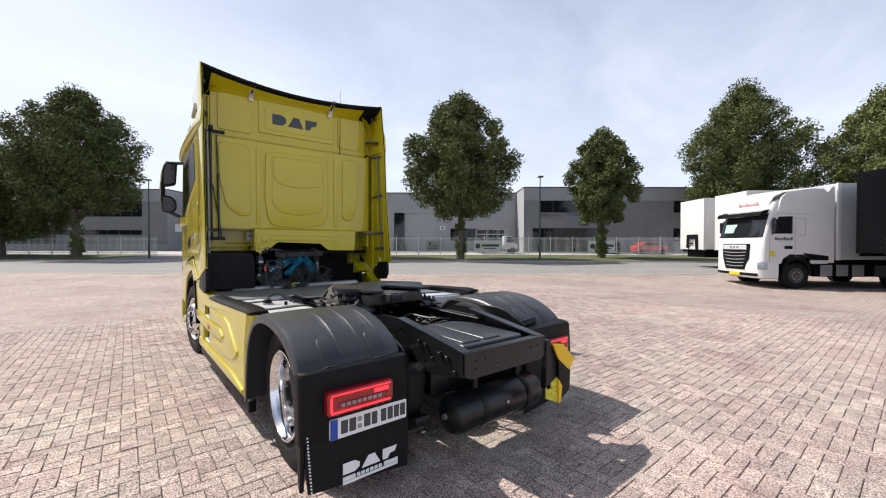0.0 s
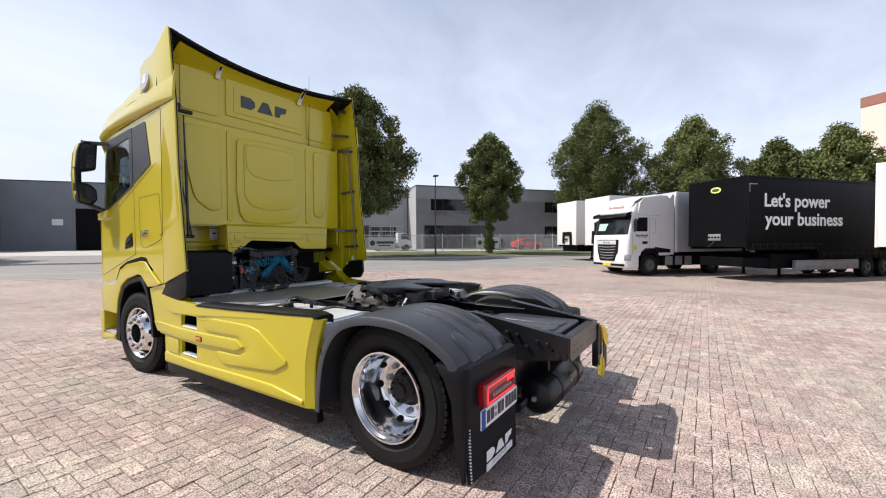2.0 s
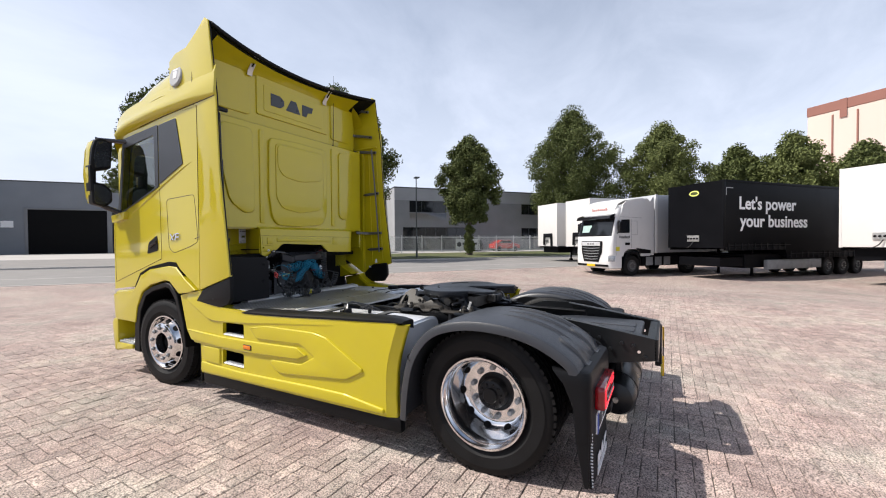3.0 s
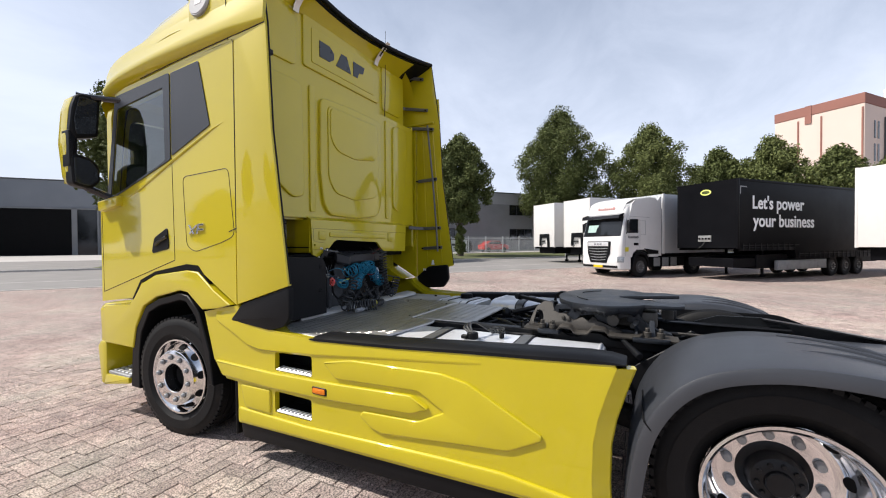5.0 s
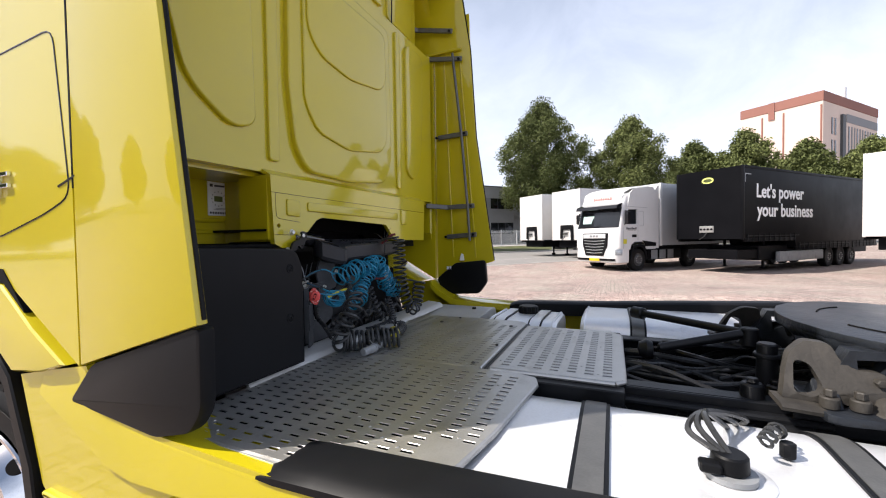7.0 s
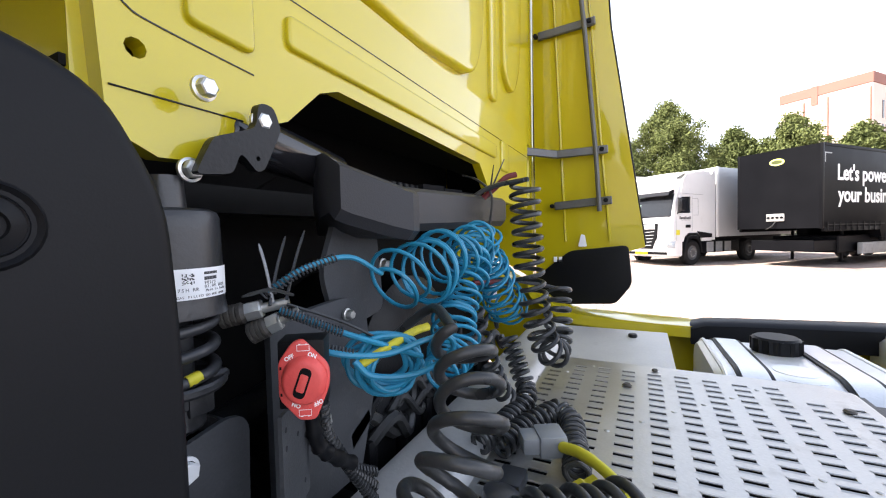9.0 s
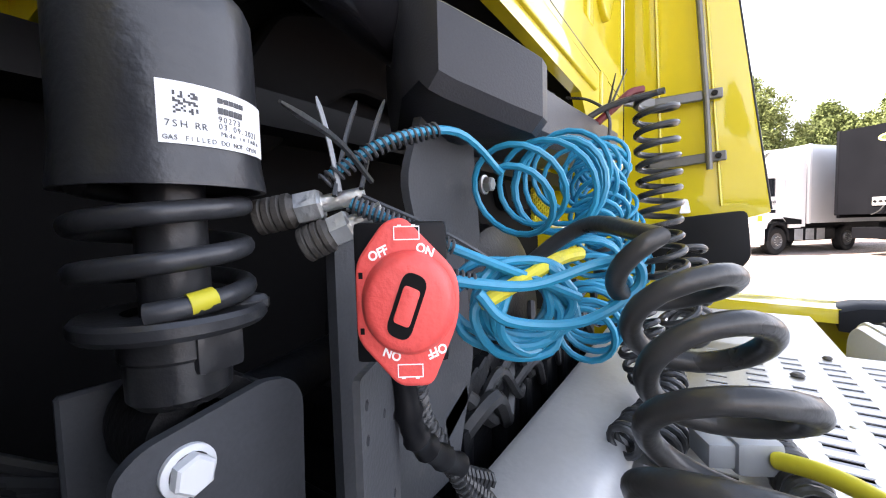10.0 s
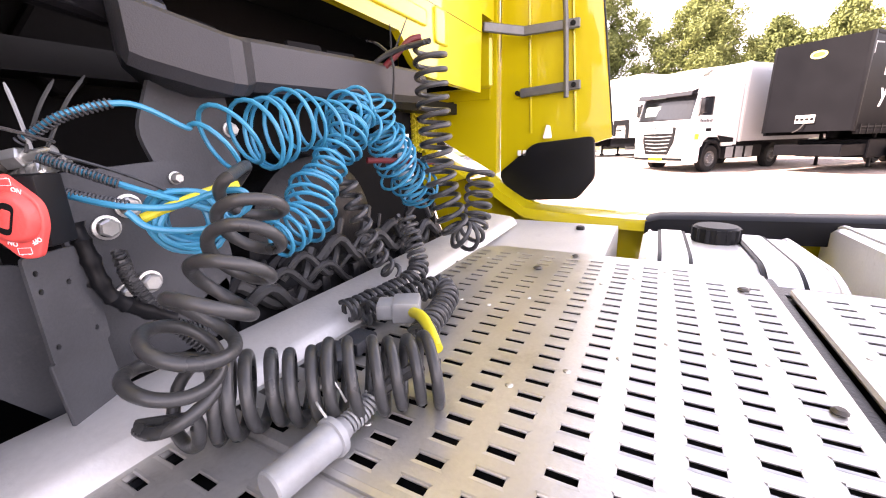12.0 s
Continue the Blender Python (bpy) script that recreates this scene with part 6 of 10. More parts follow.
        for k, (a, b) in enumerate(((-1.045, -1.005), (-0.995, -0.955), (-0.905, -0.865), (-0.855, -0.82), (-0.795, -0.76), (-0.75, -0.715), (-0.706, -0.671), (-0.662, -0.627))):
            bm = B()
            bm_box(bm, a, b, -0.6145, -0.611, 0.51, 0.582)
            part("bar", bm, PRINT, pl)
        for z in (0.525, 0.565):
            bm = B()
            bm_cyl(bm, (-0.932, -0.6145, z), (-0.932, -0.611, z), 0.015, None, 14)
            part("seal", bm, STEELGREY, pl)

    if sx > 0:
        wing.location = (0.0, 0.12, -0.045)
        car.location = (0.0, 0.05, -0.03)

# ---- frame ----
for sx in (-1, 1):
    bm = B()
    bm_box(bm, sx * 0.365, sx * 0.378, -0.3, 5.0, 0.63, 0.945, 0.004, 1)
    bm_box(bm, sx * 0.3, sx * 0.365, -0.3, 5.0, 0.933, 0.945, 0.004, 1)
    bm_box(bm, sx * 0.3, sx * 0.365, -0.3, 5.0, 0.63, 0.642, 0.004, 1)
    fr = part("frame_rail", bm, CHASSIS, truck)
    # tail plate, tapering towards the end
    bm = B()
    bm_plate(bm, [(-0.88, 0.9), (-0.45, 0.965), (-0.15, 1.005), (0.1, 1.0), (0.24, 0.95), (0.24, 0.72), (-0.1, 0.68), (-0.6, 0.7), (-0.88, 0.75)], [[(y + 0.012 * math.cos(a * math.pi / 4), z + 0.012 * math.sin(a * math.pi / 4)) for a in range(8)] for y, z in ((-0.78, 0.8), (-0.5, 0.76), (-0.2, 0.93), (-0.05, 0.9), (0.05, 0.93))], "x", 0.378, 0.388)
    bm_prism(bm, [(-0.88, 0.9), (-0.45, 0.965), (-0.15, 1.005), (-0.15, 0.995), (-0.45, 0.955), (-0.88, 0.89)], "x", 0.32, 0.378)
    if sx < 0:
        mirror_bm(bm)
    part("side_plate", bm, FRAMEPAINT, fr)
    for k in range(6):
        bm = B()
        y, z = -0.82 + k * 0.075, 0.83 + 0.012 * k - (0.06 if k % 3 == 0 else 0)
        bm_cyl(bm, (sx * 0.388, y, z), (sx * 0.412, y, z), 0.014, None, 6, 0.003)
        part("bolt", bm, FRAMEPAINT, fr)
bm = B()
bm_plate(bm, [(-0.34, 0.735), (0.34, 0.735), (0.386, 0.76), (0.386, 0.898), (-0.386, 0.898), (-0.386, 0.76)], [[(x + 0.008 * math.cos(a * math.pi / 3), z + 0.008 * math.sin(a * math.pi / 3)) for a in range(6)] for x in (-0.3, -0.22, -0.1, 0.03, 0.12, 0.22, 0.3) for z in ((0.79, 0.84) if abs(x) > 0.15 else (0.79,))], "y", -0.9, -0.888)
bm_box(bm, -0.386, 0.386, -0.888, -0.83, 0.886, 0.898, 0.004, 1)
part("end_crossmember", bm, FRAMEPAINT, truck)
for y in (0.2, 1.3, 2.2):
    bm = B()
    bm_box(bm, -0.37, 0.37, y - 0.05, y + 0.05, 0.64, 0.84, 0.02, 2)
    part("crossmember", bm, CHASSIS, truck)
# cover between the rails at the tail
bm = B()
bm_prism(bm, round_poly([(-0.29, -0.79), (0.29, -0.79), (0.29, -0.25), (0.2, -0.1), (-0.2, -0.1), (-0.29, -0.25)], 0.05, 4), "z", 0.84, 0.905, 0.02, 3)
cv = part("tail_cover", bm, GREYPL, truck, "dark plastic cover between the rails")
for x in (-0.17, 0.02):
    bm = B()
    bm_prism(bm, round_poly([(x - 0.085, -0.74), (x + 0.085, -0.74), (x + 0.07, -0.15), (x - 0.07, -0.15)], 0.03, 3), "z", 0.895, 0.917, 0.012, 3)
    part("ridge", bm, GREYPL, cv)
# air tank across the tail, underrun bar, light bracket
bm = B()
bm_lathe(bm, [(0, -0.46), (0.06, -0.455), (0.115, -0.43), (0.135, -0.39), (0.135, 0.39), (0.115, 0.43), (0.06, 0.455), (0, 0.46)], Matrix.Translation((0.15, -0.62, 0.405)) @ pose(0, 0, 0, 0, 90, 0), 28)
tk = part("air_tank", bm, FRAMEPAINT, truck, "black air reservoir across the tail")
for x in (-0.05, 0.4):
    bm = B()
    bm_lathe(bm, [(0.137, -0.02), (0.14, -0.02), (0.14, 0.02), (0.137, 0.02)], Matrix.Translation((x, -0.62, 0.405)) @ pose(0, 0, 0, 0, 90, 0), 28, close=True)
    bm_box(bm, x - 0.02, x + 0.02, -0.64, -0.6, 0.54, 0.74)
    part("strap", bm, CHASSIS, tk)
bm = B()
bm_cyl(bm, (-0.3, -0.62, 0.405), (-0.325, -0.62, 0.405), 0.02, None, 10)
part("plug", bm, STEEL, tk)
bm = B()
bm_cyl(bm, (0.16, -0.758, 0.43), (0.16, -0.745, 0.43), 0.014, None, 8)
part("plug", bm, STEEL, tk)
for sx in (-1, 1):
    bm = B()
    bm_tube(bm, smooth_path([(sx * 0.385, -0.3, 0.78), (sx * 0.5, -0.36, 0.82), (sx * 0.7, -0.42, 0.86), (sx * 0.85, -0.44, 0.88)], 5), 0.035, 10)
    part("wing_stay", bm, CHASSIS, truck)
    for k in range(3):
        bm = B()
        ph = k * 1.1
        bm_tube(bm, smooth_path([(sx * 0.4, -0.1 + 0.05 * k, 0.75), (sx * (0.52 + 0.02 * k), -0.25, 0.68 - 0.05 * k), (sx * 0.6, -0.42, 0.6 + 0.06 * k), (sx * 0.66, -0.5, 0.75 - 0.04 * k)], 6), 0.009, 6)
        part("lamp_cable", bm, COILBLACK, truck)
# warning plate with black and yellow ends beside the tail
wp = thing("warning_plate", "yellow plate folded at the tail, black on one side", "plate")
bm = B()
bm_prism(bm, [(0.52, 0.705), (0.655, 0.6), (0.66, 0.45), (0.57, 0.41), (0.535, 0.54)], "y", -0.925, -0.917)
part("black_face", bm, BLACK, wp)
bm = B()
bm_prism(bm, [(0.45, 0.83), (0.575, 0.81), (0.72, 0.68), (0.657, 0.602), (0.525, 0.703)], "y", -0.928, -0.914)
part("yellow_face", bm, PLATEYELLOW, wp, "bright yellow corner")
bm = B()
bm_prism(bm, [(0.52, 0.56), (0.565, 0.5), (0.55, 0.39), (0.525, 0.38)], "y", -0.928, -0.914)
part("yellow_face", bm, PLATEYELLOW, wp, "small yellow corner")
bm = B()
bm_plate(bm, [(0.39, 0.52), (0.52, 0.57), (0.53, 0.38), (0.39, 0.44)], [[(x + 0.008 * math.cos(a * math.pi / 3), z + 0.008 * math.sin(a * math.pi / 3)) for a in range(6)] for x in (0.42, 0.45, 0.48, 0.505) for z in (0.465, 0.505)], "y", -0.912, -0.904)
part("bracket", bm, YELLOWSLEEVE, wp, "dirty yellow drilled bracket")
bm = B()
bm_box(bm, 0.39, 0.45, -0.912, -0.86, 0.5, 0.86, 0.006, 1)
bm_box(bm, 0.45, 0.6, -0.9, -0.89, 0.56, 0.82, 0.004, 1)
part("mount", bm, CHASSIS, wp)

# ---- suspension and axle gear under the frame ----
for sx in (-1, 1):
    bm = B()
    bm_prism(bm, round_poly([(-0.62, 0.4), (-0.5, 0.33), (0.2, 0.36), (0.95, 0.52), (1.0, 0.62), (0.9, 0.62), (0.2, 0.46), (-0.5, 0.43), (-0.62, 0.46)], 0.02, 2), "x", 0.43, 0.55, 0.012, 2)
    if sx < 0:
        mirror_bm(bm)
    part("trailing_arm", bm, CHASSIS, truck, "black suspension arm")
    for y in (-0.42, 0.42):
        bm = B()
        bm_lathe(bm, [(0, 0.43), (0.1, 0.43), (0.115, 0.46), (0.135, 0.49), (0.14, 0.53), (0.13, 0.57), (0.14, 0.61), (0.145, 0.66), (0.13, 0.72), (0.1, 0.74), (0, 0.74)], Matrix.Translation((sx * 0.5, y, 0)), 28)
        part("air_bellows", bm, RUBBER, truck, "black rubber air bellows")
    bm = B()
    bm_cyl(bm, (sx * 0.68, 0.2, 0.52), (sx * 0.68, 0.45, 0.55), 0.085, 0.08, 20, 0.015)
    bm_cyl(bm, (sx * 0.68, 0.12, 0.51), (sx * 0.68, 0.2, 0.52), 0.06, None, 16, 0.006)
    part("brake_chamber", bm, CHASSIS, truck)
    bm = B()
    bm_prism(bm, round_poly([(-0.58, 0.62), (0.62, 0.5), (0.66, 0.82), (0.4, 1.0), (-0.3, 1.0), (-0.58, 0.88)], 0.06, 3), "x", 0.585, 0.6, 0.004, 1)
    if sx < 0:
        mirror_bm(bm)
    part("splash_guard", bm, BLACK, truck, "black inner splash guard of the wing")
bm = B()
bm_box(bm, -0.34, 0.34, -0.5, -0.36, 0.5, 0.7, 0.02, 2)
bm_cyl(bm, (0.0, 0.15, 0.52), (0.0, 2.4, 0.66), 0.055, None, 16, 0.004)
part("drive_shaft", bm, CHASSIS, truck)
bm = B()
bm_box(bm, -0.3, 0.3, 2.5, 3.3, 0.42, 0.82, 0.06, 3)
part("gearbox", bm, CHASSIS, truck)

# ---- tanks ----
def fuel_tank(sx, y0, y1, straps, flange, label, xa=0.5, xb=1.15, strap_mat=None):
    t = thing("fuel_tank", label, "tank", None, "fuel tanks")
    sec = round_poly([(0.5, 0.36), (1.15, 0.34), (1.17, 0.6), (1.15, 0.925), (1.06, 0.972), (0.6, 0.985), (0.49, 0.95)], [0.08, 0.1, 0.02, 0.09, 0.12, 0.08, 0.05], 5)
    sec = [(xa + (x - 0.5) * (xb - xa) / 0.65, z) for x, z in sec]
    bm = B()
    rings = []
    for y, k in ((y0, 0.955), (y0 + 0.012, 0.985), (y0 + 0.03, 1.0), (y1 - 0.03, 1.0), (y1 - 0.012, 0.985), (y1, 0.955)):
        rings.append([(sx * (0.83 + (x - 0.83) * k), y, 0.65 + (z - 0.65) * k) for x, z in sec])
    bm_loft(bm, rings)
    part("shell", bm, ALU, t, "bare aluminium tank shell", angle=30)
    for y in (y0 + 0.02, y1 - 0.02):
        bm = B()
        bm_tube(bm, [(sx * x, y, z) for x, z in sec], 0.006, 6, True)
        part("weld_seam", bm, ALU, t)
    for y in straps:
        bm = B()
        outer = [(0.83 + (x - 0.83) * 1.012, 0.65 + (z - 0.65) * 1.02) for x, z in sec]
        bm_loft(bm, [[(sx * x, y - 0.04, z) for x, z in outer], [(sx * x, y + 0.04, z) for x, z in outer]])
        st = part("strap", bm, BLACK, t, "black rubber-lined steel strap")
        bm = B()
        inner = [(0.83 + (x - 0.83) * 1.016, 0.65 + (z - 0.65) * 1.027) for x, z in sec]
        bm_loft(bm, [[(sx * x, y - 0.03, z) for x, z in inner], [(sx * x, y + 0.03, z) for x, z in inner]])
        part("band", bm, strap_mat or BRACKET, st, "satin steel band")
    bm = B()
    bm_lathe(bm, [(0.085, 0.97), (0.083, 0.979), (0.07, 0.983), (0.052, 0.984), (0.05, 0.986), (0, 0.986)], Matrix.Translation((sx * flange[0], flange[1], 0.0)), 32)
    part("flange", bm, ALU, t, "round raised flange")
    return t


lt = fuel_tank(-1, 0.78, 2.24, (1.225, 1.775), (0.85, 1.5), "bare aluminium fuel tank behind the skirt")
rt = fuel_tank(1, 2.03, 2.45, (2.15, 2.365), (0.57, 2.26), "bare aluminium tank with black filler cap", 0.42, 1.0, ALU)
rt2 = fuel_tank(1, 0.78, 1.9, (1.05, 1.6), (0.72, 1.3), "long bare aluminium tank")
bm = B()
bm_lathe(bm, [(0.062, 0.985), (0.062, 1.03), (0.055, 1.036), (0, 1.036)], Matrix.Translation((0.79, 2.25, -0.01)), 28)
cap = part("filler_cap", bm, BLACK, rt, "black ribbed filler cap")
for k in range(14):
    a = 2 * math.pi * k / 14
    bm = B()
    bm_box(bm, 0.79 + 0.06 * math.cos(a) - 0.005, 0.79 + 0.06 * math.cos(a) + 0.005, 2.25 + 0.06 * math.sin(a) - 0.005, 2.25 + 0.06 * math.sin(a) + 0.005, 0.98, 1.02)
    part("rib", bm, BLACK, cap)
# level sender with its plug and leads on the near tank
bm = B()
bm_lathe(bm, [(0.05, 0.985), (0.05, 0.996), (0.04, 0.998), (0, 0.998)], Matrix.Translation((-0.86, 1.5, 0)), 24)
sd = part("sender_plate", bm, STEELGREY, lt)
bm = B()
bm_cyl(bm, (-0.86, 1.5, 0.998), (-0.86, 1.5, 1.035), 0.036, 0.034, 18, 0.004)
bm_box(bm, -0.9, -0.87, 1.52, 1.56, 1.0, 1.022, 0.004, 1)
part("level_sender", bm, BLACK, sd)
for k in range(3):
    bm = B()
    bm_tube(bm, smooth_path([(-0.86, 1.5 + 0.01 * k, 1.03), (-0.82, 1.53 + 0.02 * k, 1.075 - 0.01 * k), (-0.74, 1.52, 1.07), (-0.64 + 0.03 * k, 1.46 - 0.03 * k, 1.0), (-0.5, 1.42, 0.93)], 6), 0.007, 6)
    part("lead", bm, COILBLACK, sd)
bm = B()
bm_tube(bm, coil_path([(-0.78, 1.42, 1.03), (-0.72, 1.38, 1.04), (-0.68, 1.36, 1.02)], 5, 0.014, 10), 0.004, 5)
part("corrugated_sleeve", bm, COILBLACK, sd)
bm = B()
bm_cyl(bm, (-0.73, 1.36, 0.985), (-0.73, 1.36, 1.02), 0.016, None, 8, 0.003)
part("vent", bm, BLACK, sd)
lt.location.z -= 0.035
rt.location.z -= 0.025

# ---- fifth wheel ----
fw = thing("fifth_wheel", "greasy dark steel coupling plate on a cast stand", "coupling")
plate = []
for k in range(40):
    a = 2 * math.pi * k / 40
    plate.append((0.475 * math.cos(a), 0.807 + 0.33 * math.sin(a)))
plate = [p for p in plate if not (abs(p[0]) < 0.33 and p[1] < 0.807)]
order = sorted(plate, key=lambda p: math.atan2(p[1] - 0.807, p[0]) if math.atan2(p[1] - 0.807, p[0]) > -math.pi / 2 else math.atan2(p[1] - 0.807, p[0]) + 2 * math.pi)
rgo = random.Random(8)
order = [(x * (1 + rgo.uniform(-0.018, 0.012)), 0.807 + (y - 0.807) * (1 + rgo.uniform(-0.018, 0.012))) for x, y in order]
outline = order + [(-0.34, 0.42), (-0.3, 0.36), (-0.22, 0.35), (-0.07, 0.66), (-0.03, 0.73), (0.03, 0.73), (0.07, 0.66), (0.22, 0.35), (0.3, 0.36), (0.34, 0.42)]
bm = B()
bm_prism(bm, outline, "z", 1.125, 1.15, 0.006, 2)
pl = part("coupling_plate", bm, GREASE, fw, "greasy coupling plate with a throat")
bm = B()
rg = random.Random(4)
ragged = smooth_path([(p[0], p[1], 0) for p in order], 4)
bm_loft(bm, [[(p.x * o, 0.807 + (p.y - 0.807) * o, z) for o, z in ((0.99, 1.13), (0.985 + 0.02 * u, 1.122 - 0.008 * u), (0.965, d), (0.935, d - 0.004), (0.91, d + 0.012), (0.91, 1.13))] for p in ragged for u in (rg.random(),) for d in (1.088 + 0.022 * rg.random() - 0.014 * (rg.random() > 0.75),)])
part("plate_rim", bm, GREASE, pl, "ragged rim of old grease", angle=60)
for a0, a1 in ((0.35, 1.1), (1.95, 2.6)):
    bm = B()
    pts = [(r * math.cos(a0 + (a1 - a0) * k / 10), 0.8 + 0.72 * r * math.sin(a0 + (a1 - a0) * k / 10), 1.1515) for r in (0.3,) for k in range(11)]
    bm_tube(bm, pts, 0.0032, 6)
    part("grease_groove", bm, DEEPSHADE, pl)
for sx in (-1, 1):
    bm = B()
    bm_plate(bm, [(0.42, 0.96), (1.19, 0.96), (1.17, 1.0), (1.13, 1.06), (1.1, 1.122), (0.62, 1.122), (0.58, 1.05), (0.5, 1.0), (0.43, 0.985)], [[(0.6, 0.99), (0.74, 0.99), (0.72, 1.06), (0.66, 1.075)], [(0.84, 0.99), (1.02, 0.99), (0.95, 1.06), (0.86, 1.075)], [(1.03, 1.06), (1.08, 1.04), (1.085, 1.095), (1.0, 1.1)]], "x", sx * 0.3, sx * 0.36)
    for y0, y1 in ((0.44, 0.64), (1.06, 1.2)):
        bm_prism(bm, round_poly([(0.24, y0), (0.49, y0), (0.5, y0 + 0.1), (0.49, y1), (0.24, y1)], 0.02, 2), "z", 0.95, 0.975, 0.006, 2)
        bm_prism(bm, [(0.36, 0.975), (0.44, 0.975), (0.36, 1.06)], "y", y0 + 0.08, y0 + 0.11, 0.004, 1)
        bm_prism(bm, [(0.36, 0.975), (0.41, 0.975), (0.36, 1.03)], "y", y1 - 0.03, y1 - 0.01, 0.004, 1)
    if sx < 0:
        for v in bm.verts:
            v.co.x = -abs(v.co.x)
        bmesh.ops.recalc_face_normals(bm, faces=bm.faces)
    stand = part("stand", bm, GREASE, fw, "oily cast bearing block")
    for y in (0.49, 0.56, 1.11, 1.175):
        bm = B()
        bm_cyl(bm, (sx * 0.44, y, 0.976), (sx * 0.44, y, 1.008), 0.022, None, 16, 0.003)
        bm_cyl(bm, (sx * 0.44, y, 1.008), (sx * 0.44, y, 1.03), 0.014, None, 6, 0.003)
        part("bolt", bm, STANDCAST, stand)
    bm = B()
    bm_prism(bm, round_poly([(0.3, 0.95), (0.4, 0.965), (0.55, 0.965), (0.62, 0.93), (0.76, 0.93), (0.82, 0.965), (0.9, 0.965), (0.96, 0.93), (1.02, 0.935), (1.08, 0.968), (1.24, 0.95), (1.24, 0.88), (0.3, 0.88)], 0.012, 2), "x", sx * 0.382, sx * 0.4, 0.004, 1)
    part("mounting_angle", bm, CHASSIS, fw)
    bm = B()
    wave = [(1.29, 0.985), (1.2, 0.98), (1.175, 0.975), (1.085, 0.977), (1.075, 0.985), (1.065, 1.003), (1.05, 1.01), (1.005, 1.011), (0.99, 1.005), (0.975, 0.985), (0.96, 0.978), (0.895, 0.979), (0.882, 0.99), (0.872, 1.004), (0.86, 1.01), (0.795, 1.011), (0.783, 1.002), (0.772, 0.985), (0.755, 0.98), (0.5, 0.98), (0.4, 0.978)]
    bm_loft(bm, [[(sx * 0.37, y, z), (sx * 0.465, y, z - 0.003), (sx * 0.475, y, z - 0.01), (sx * 0.473, y, z - 0.02), (sx * 0.37, y, z - 0.014)] for y, z in wave])
    part("flange", bm, STANDCAST, fw, "wavy cast foot flange")
    bm = B()
    web = round_poly([(1.275, 0.98), (1.255, 1.05), (1.235, 1.1), (1.19, 1.135), (1.13, 1.13), (1.12, 1.09), (1.09, 1.068), (1.035, 1.066), (0.99, 1.025), (0.93, 1.056), (0.895, 1.03), (0.868, 1.066), (0.845, 1.04), (0.78, 1.02), (0.7, 0.99), (0.7, 0.978)], 0.014, 3)
    bm_plate(bm, web, [round_poly([(1.245, 1.0), (1.2, 0.99), (1.172, 1.015), (1.19, 1.075), (1.228, 1.085)], 0.02, 4)], "x", 0.38, 0.415)
    for v in bm.verts:
        v.co.x -= 0.7 * max(0, v.co.z - 1.0)
    for y, z in ((1.05, 1.045), (1.015, 1.035)):
        bm_cyl(bm, (0.38, y, z), (0.405, y, z), 0.012, None, 6, 0.003)
    if sx < 0:
        for v in bm.verts:
            v.co.x = -abs(v.co.x)
        bmesh.ops.recalc_face_normals(bm, faces=bm.faces)
    part("rib", bm, STANDCAST, stand)
bm = B()
bm_prism(bm, round_poly([(-0.32, 0.5), (0.32, 0.5), (0.25, 0.95), (-0.25, 0.95)], 0.06, 3), "z", 1.0, 1.1, 0.02, 2)
bm_cyl(bm, (-0.4, 0.75, 1.05), (0.4, 0.75, 1.05), 0.035, None, 14)
part("lock_housing", bm, CAST, fw)
bm = B()
bm_tube(bm, smooth_path([(-0.2, 0.6, 1.05), (-0.42, 0.62, 1.05), (-0.5, 0.64, 1.045)], 4), 0.013, 8)
part("release_handle", bm, CHASSIS, fw)
for k in range(9):
    a = rg.uniform(0, 6.28)
    x, y = 0.3 * math.cos(a), 0.74 + 0.32 * math.sin(a)
    bm = B()
    bm_box(bm, x - 0.05, x + 0.05, y - 0.035, y + 0.035, 1.02 + 0.02 * rg.random(), 1.1, 0.012, 2)
    part("web", bm, CAST if k % 2 else GREASE, fw)
for k in range(7):
    p = [(rg.uniform(-0.35, 0.35), rg.uniform(0.35, 1.15), 0.97)]
    for j in range(3):
        p.append((p[-1][0] + rg.uniform(-0.1, 0.1), p[-1][1] + rg.uniform(-0.12, 0.12), 0.98 + 0.05 * rg.random()))
    bm = B()
    bm_tube(bm, smooth_path(p, 5), rg.choice((0.008, 0.012)), 6)
    part("grease_line", bm, COILBLACK, fw)

# pipes, valves and cables between deck and coupling
rng = random.Random(5)
bm = B()
bm_cyl(bm, (0.1, 1.54, 0.965), (0.12, 1.225, 1.05), 0.02, 0.02, 12, 0.004)
bm_lathe(bm, [(0, 0), (0.035, 0.005), (0.045, 0.03), (0.03, 0.06), (0, 0.065)], Matrix.Translation((0.1, 1.56, 0.955)) @ pose(0, 0, 0, -90), 14)
bm_cyl(bm, (0.12, 1.21, 1.0), (0.12, 1.21, 1.075), 0.035, 0.032, 12, 0.005)
part("hydraulic_pipe", bm, CHASSIS, truck, "thick black pipe across the frame")
bm = B()
bm_cyl(bm, (0.5, 1.594, 1.044), (0.12, 1.222, 1.052), 0.018, 0.018, 12, 0.004)
bm_cyl(bm, (0.53, 1.624, 1.043), (0.48, 1.574, 1.044), 0.032, None, 12, 0.006)
part("support_tube", bm, CHASSIS, truck)
bm = B()
bm_cyl(bm, (-0.155, 1.232, 0.93), (-0.155, 1.232, 1.08), 0.032, 0.03, 14, 0.005)
bm_cyl(bm, (-0.155, 1.232, 1.03), (-0.155, 1.232, 1.045), 0.04, None, 14, 0.003)
part("valve_post", bm, CHASSIS, truck)
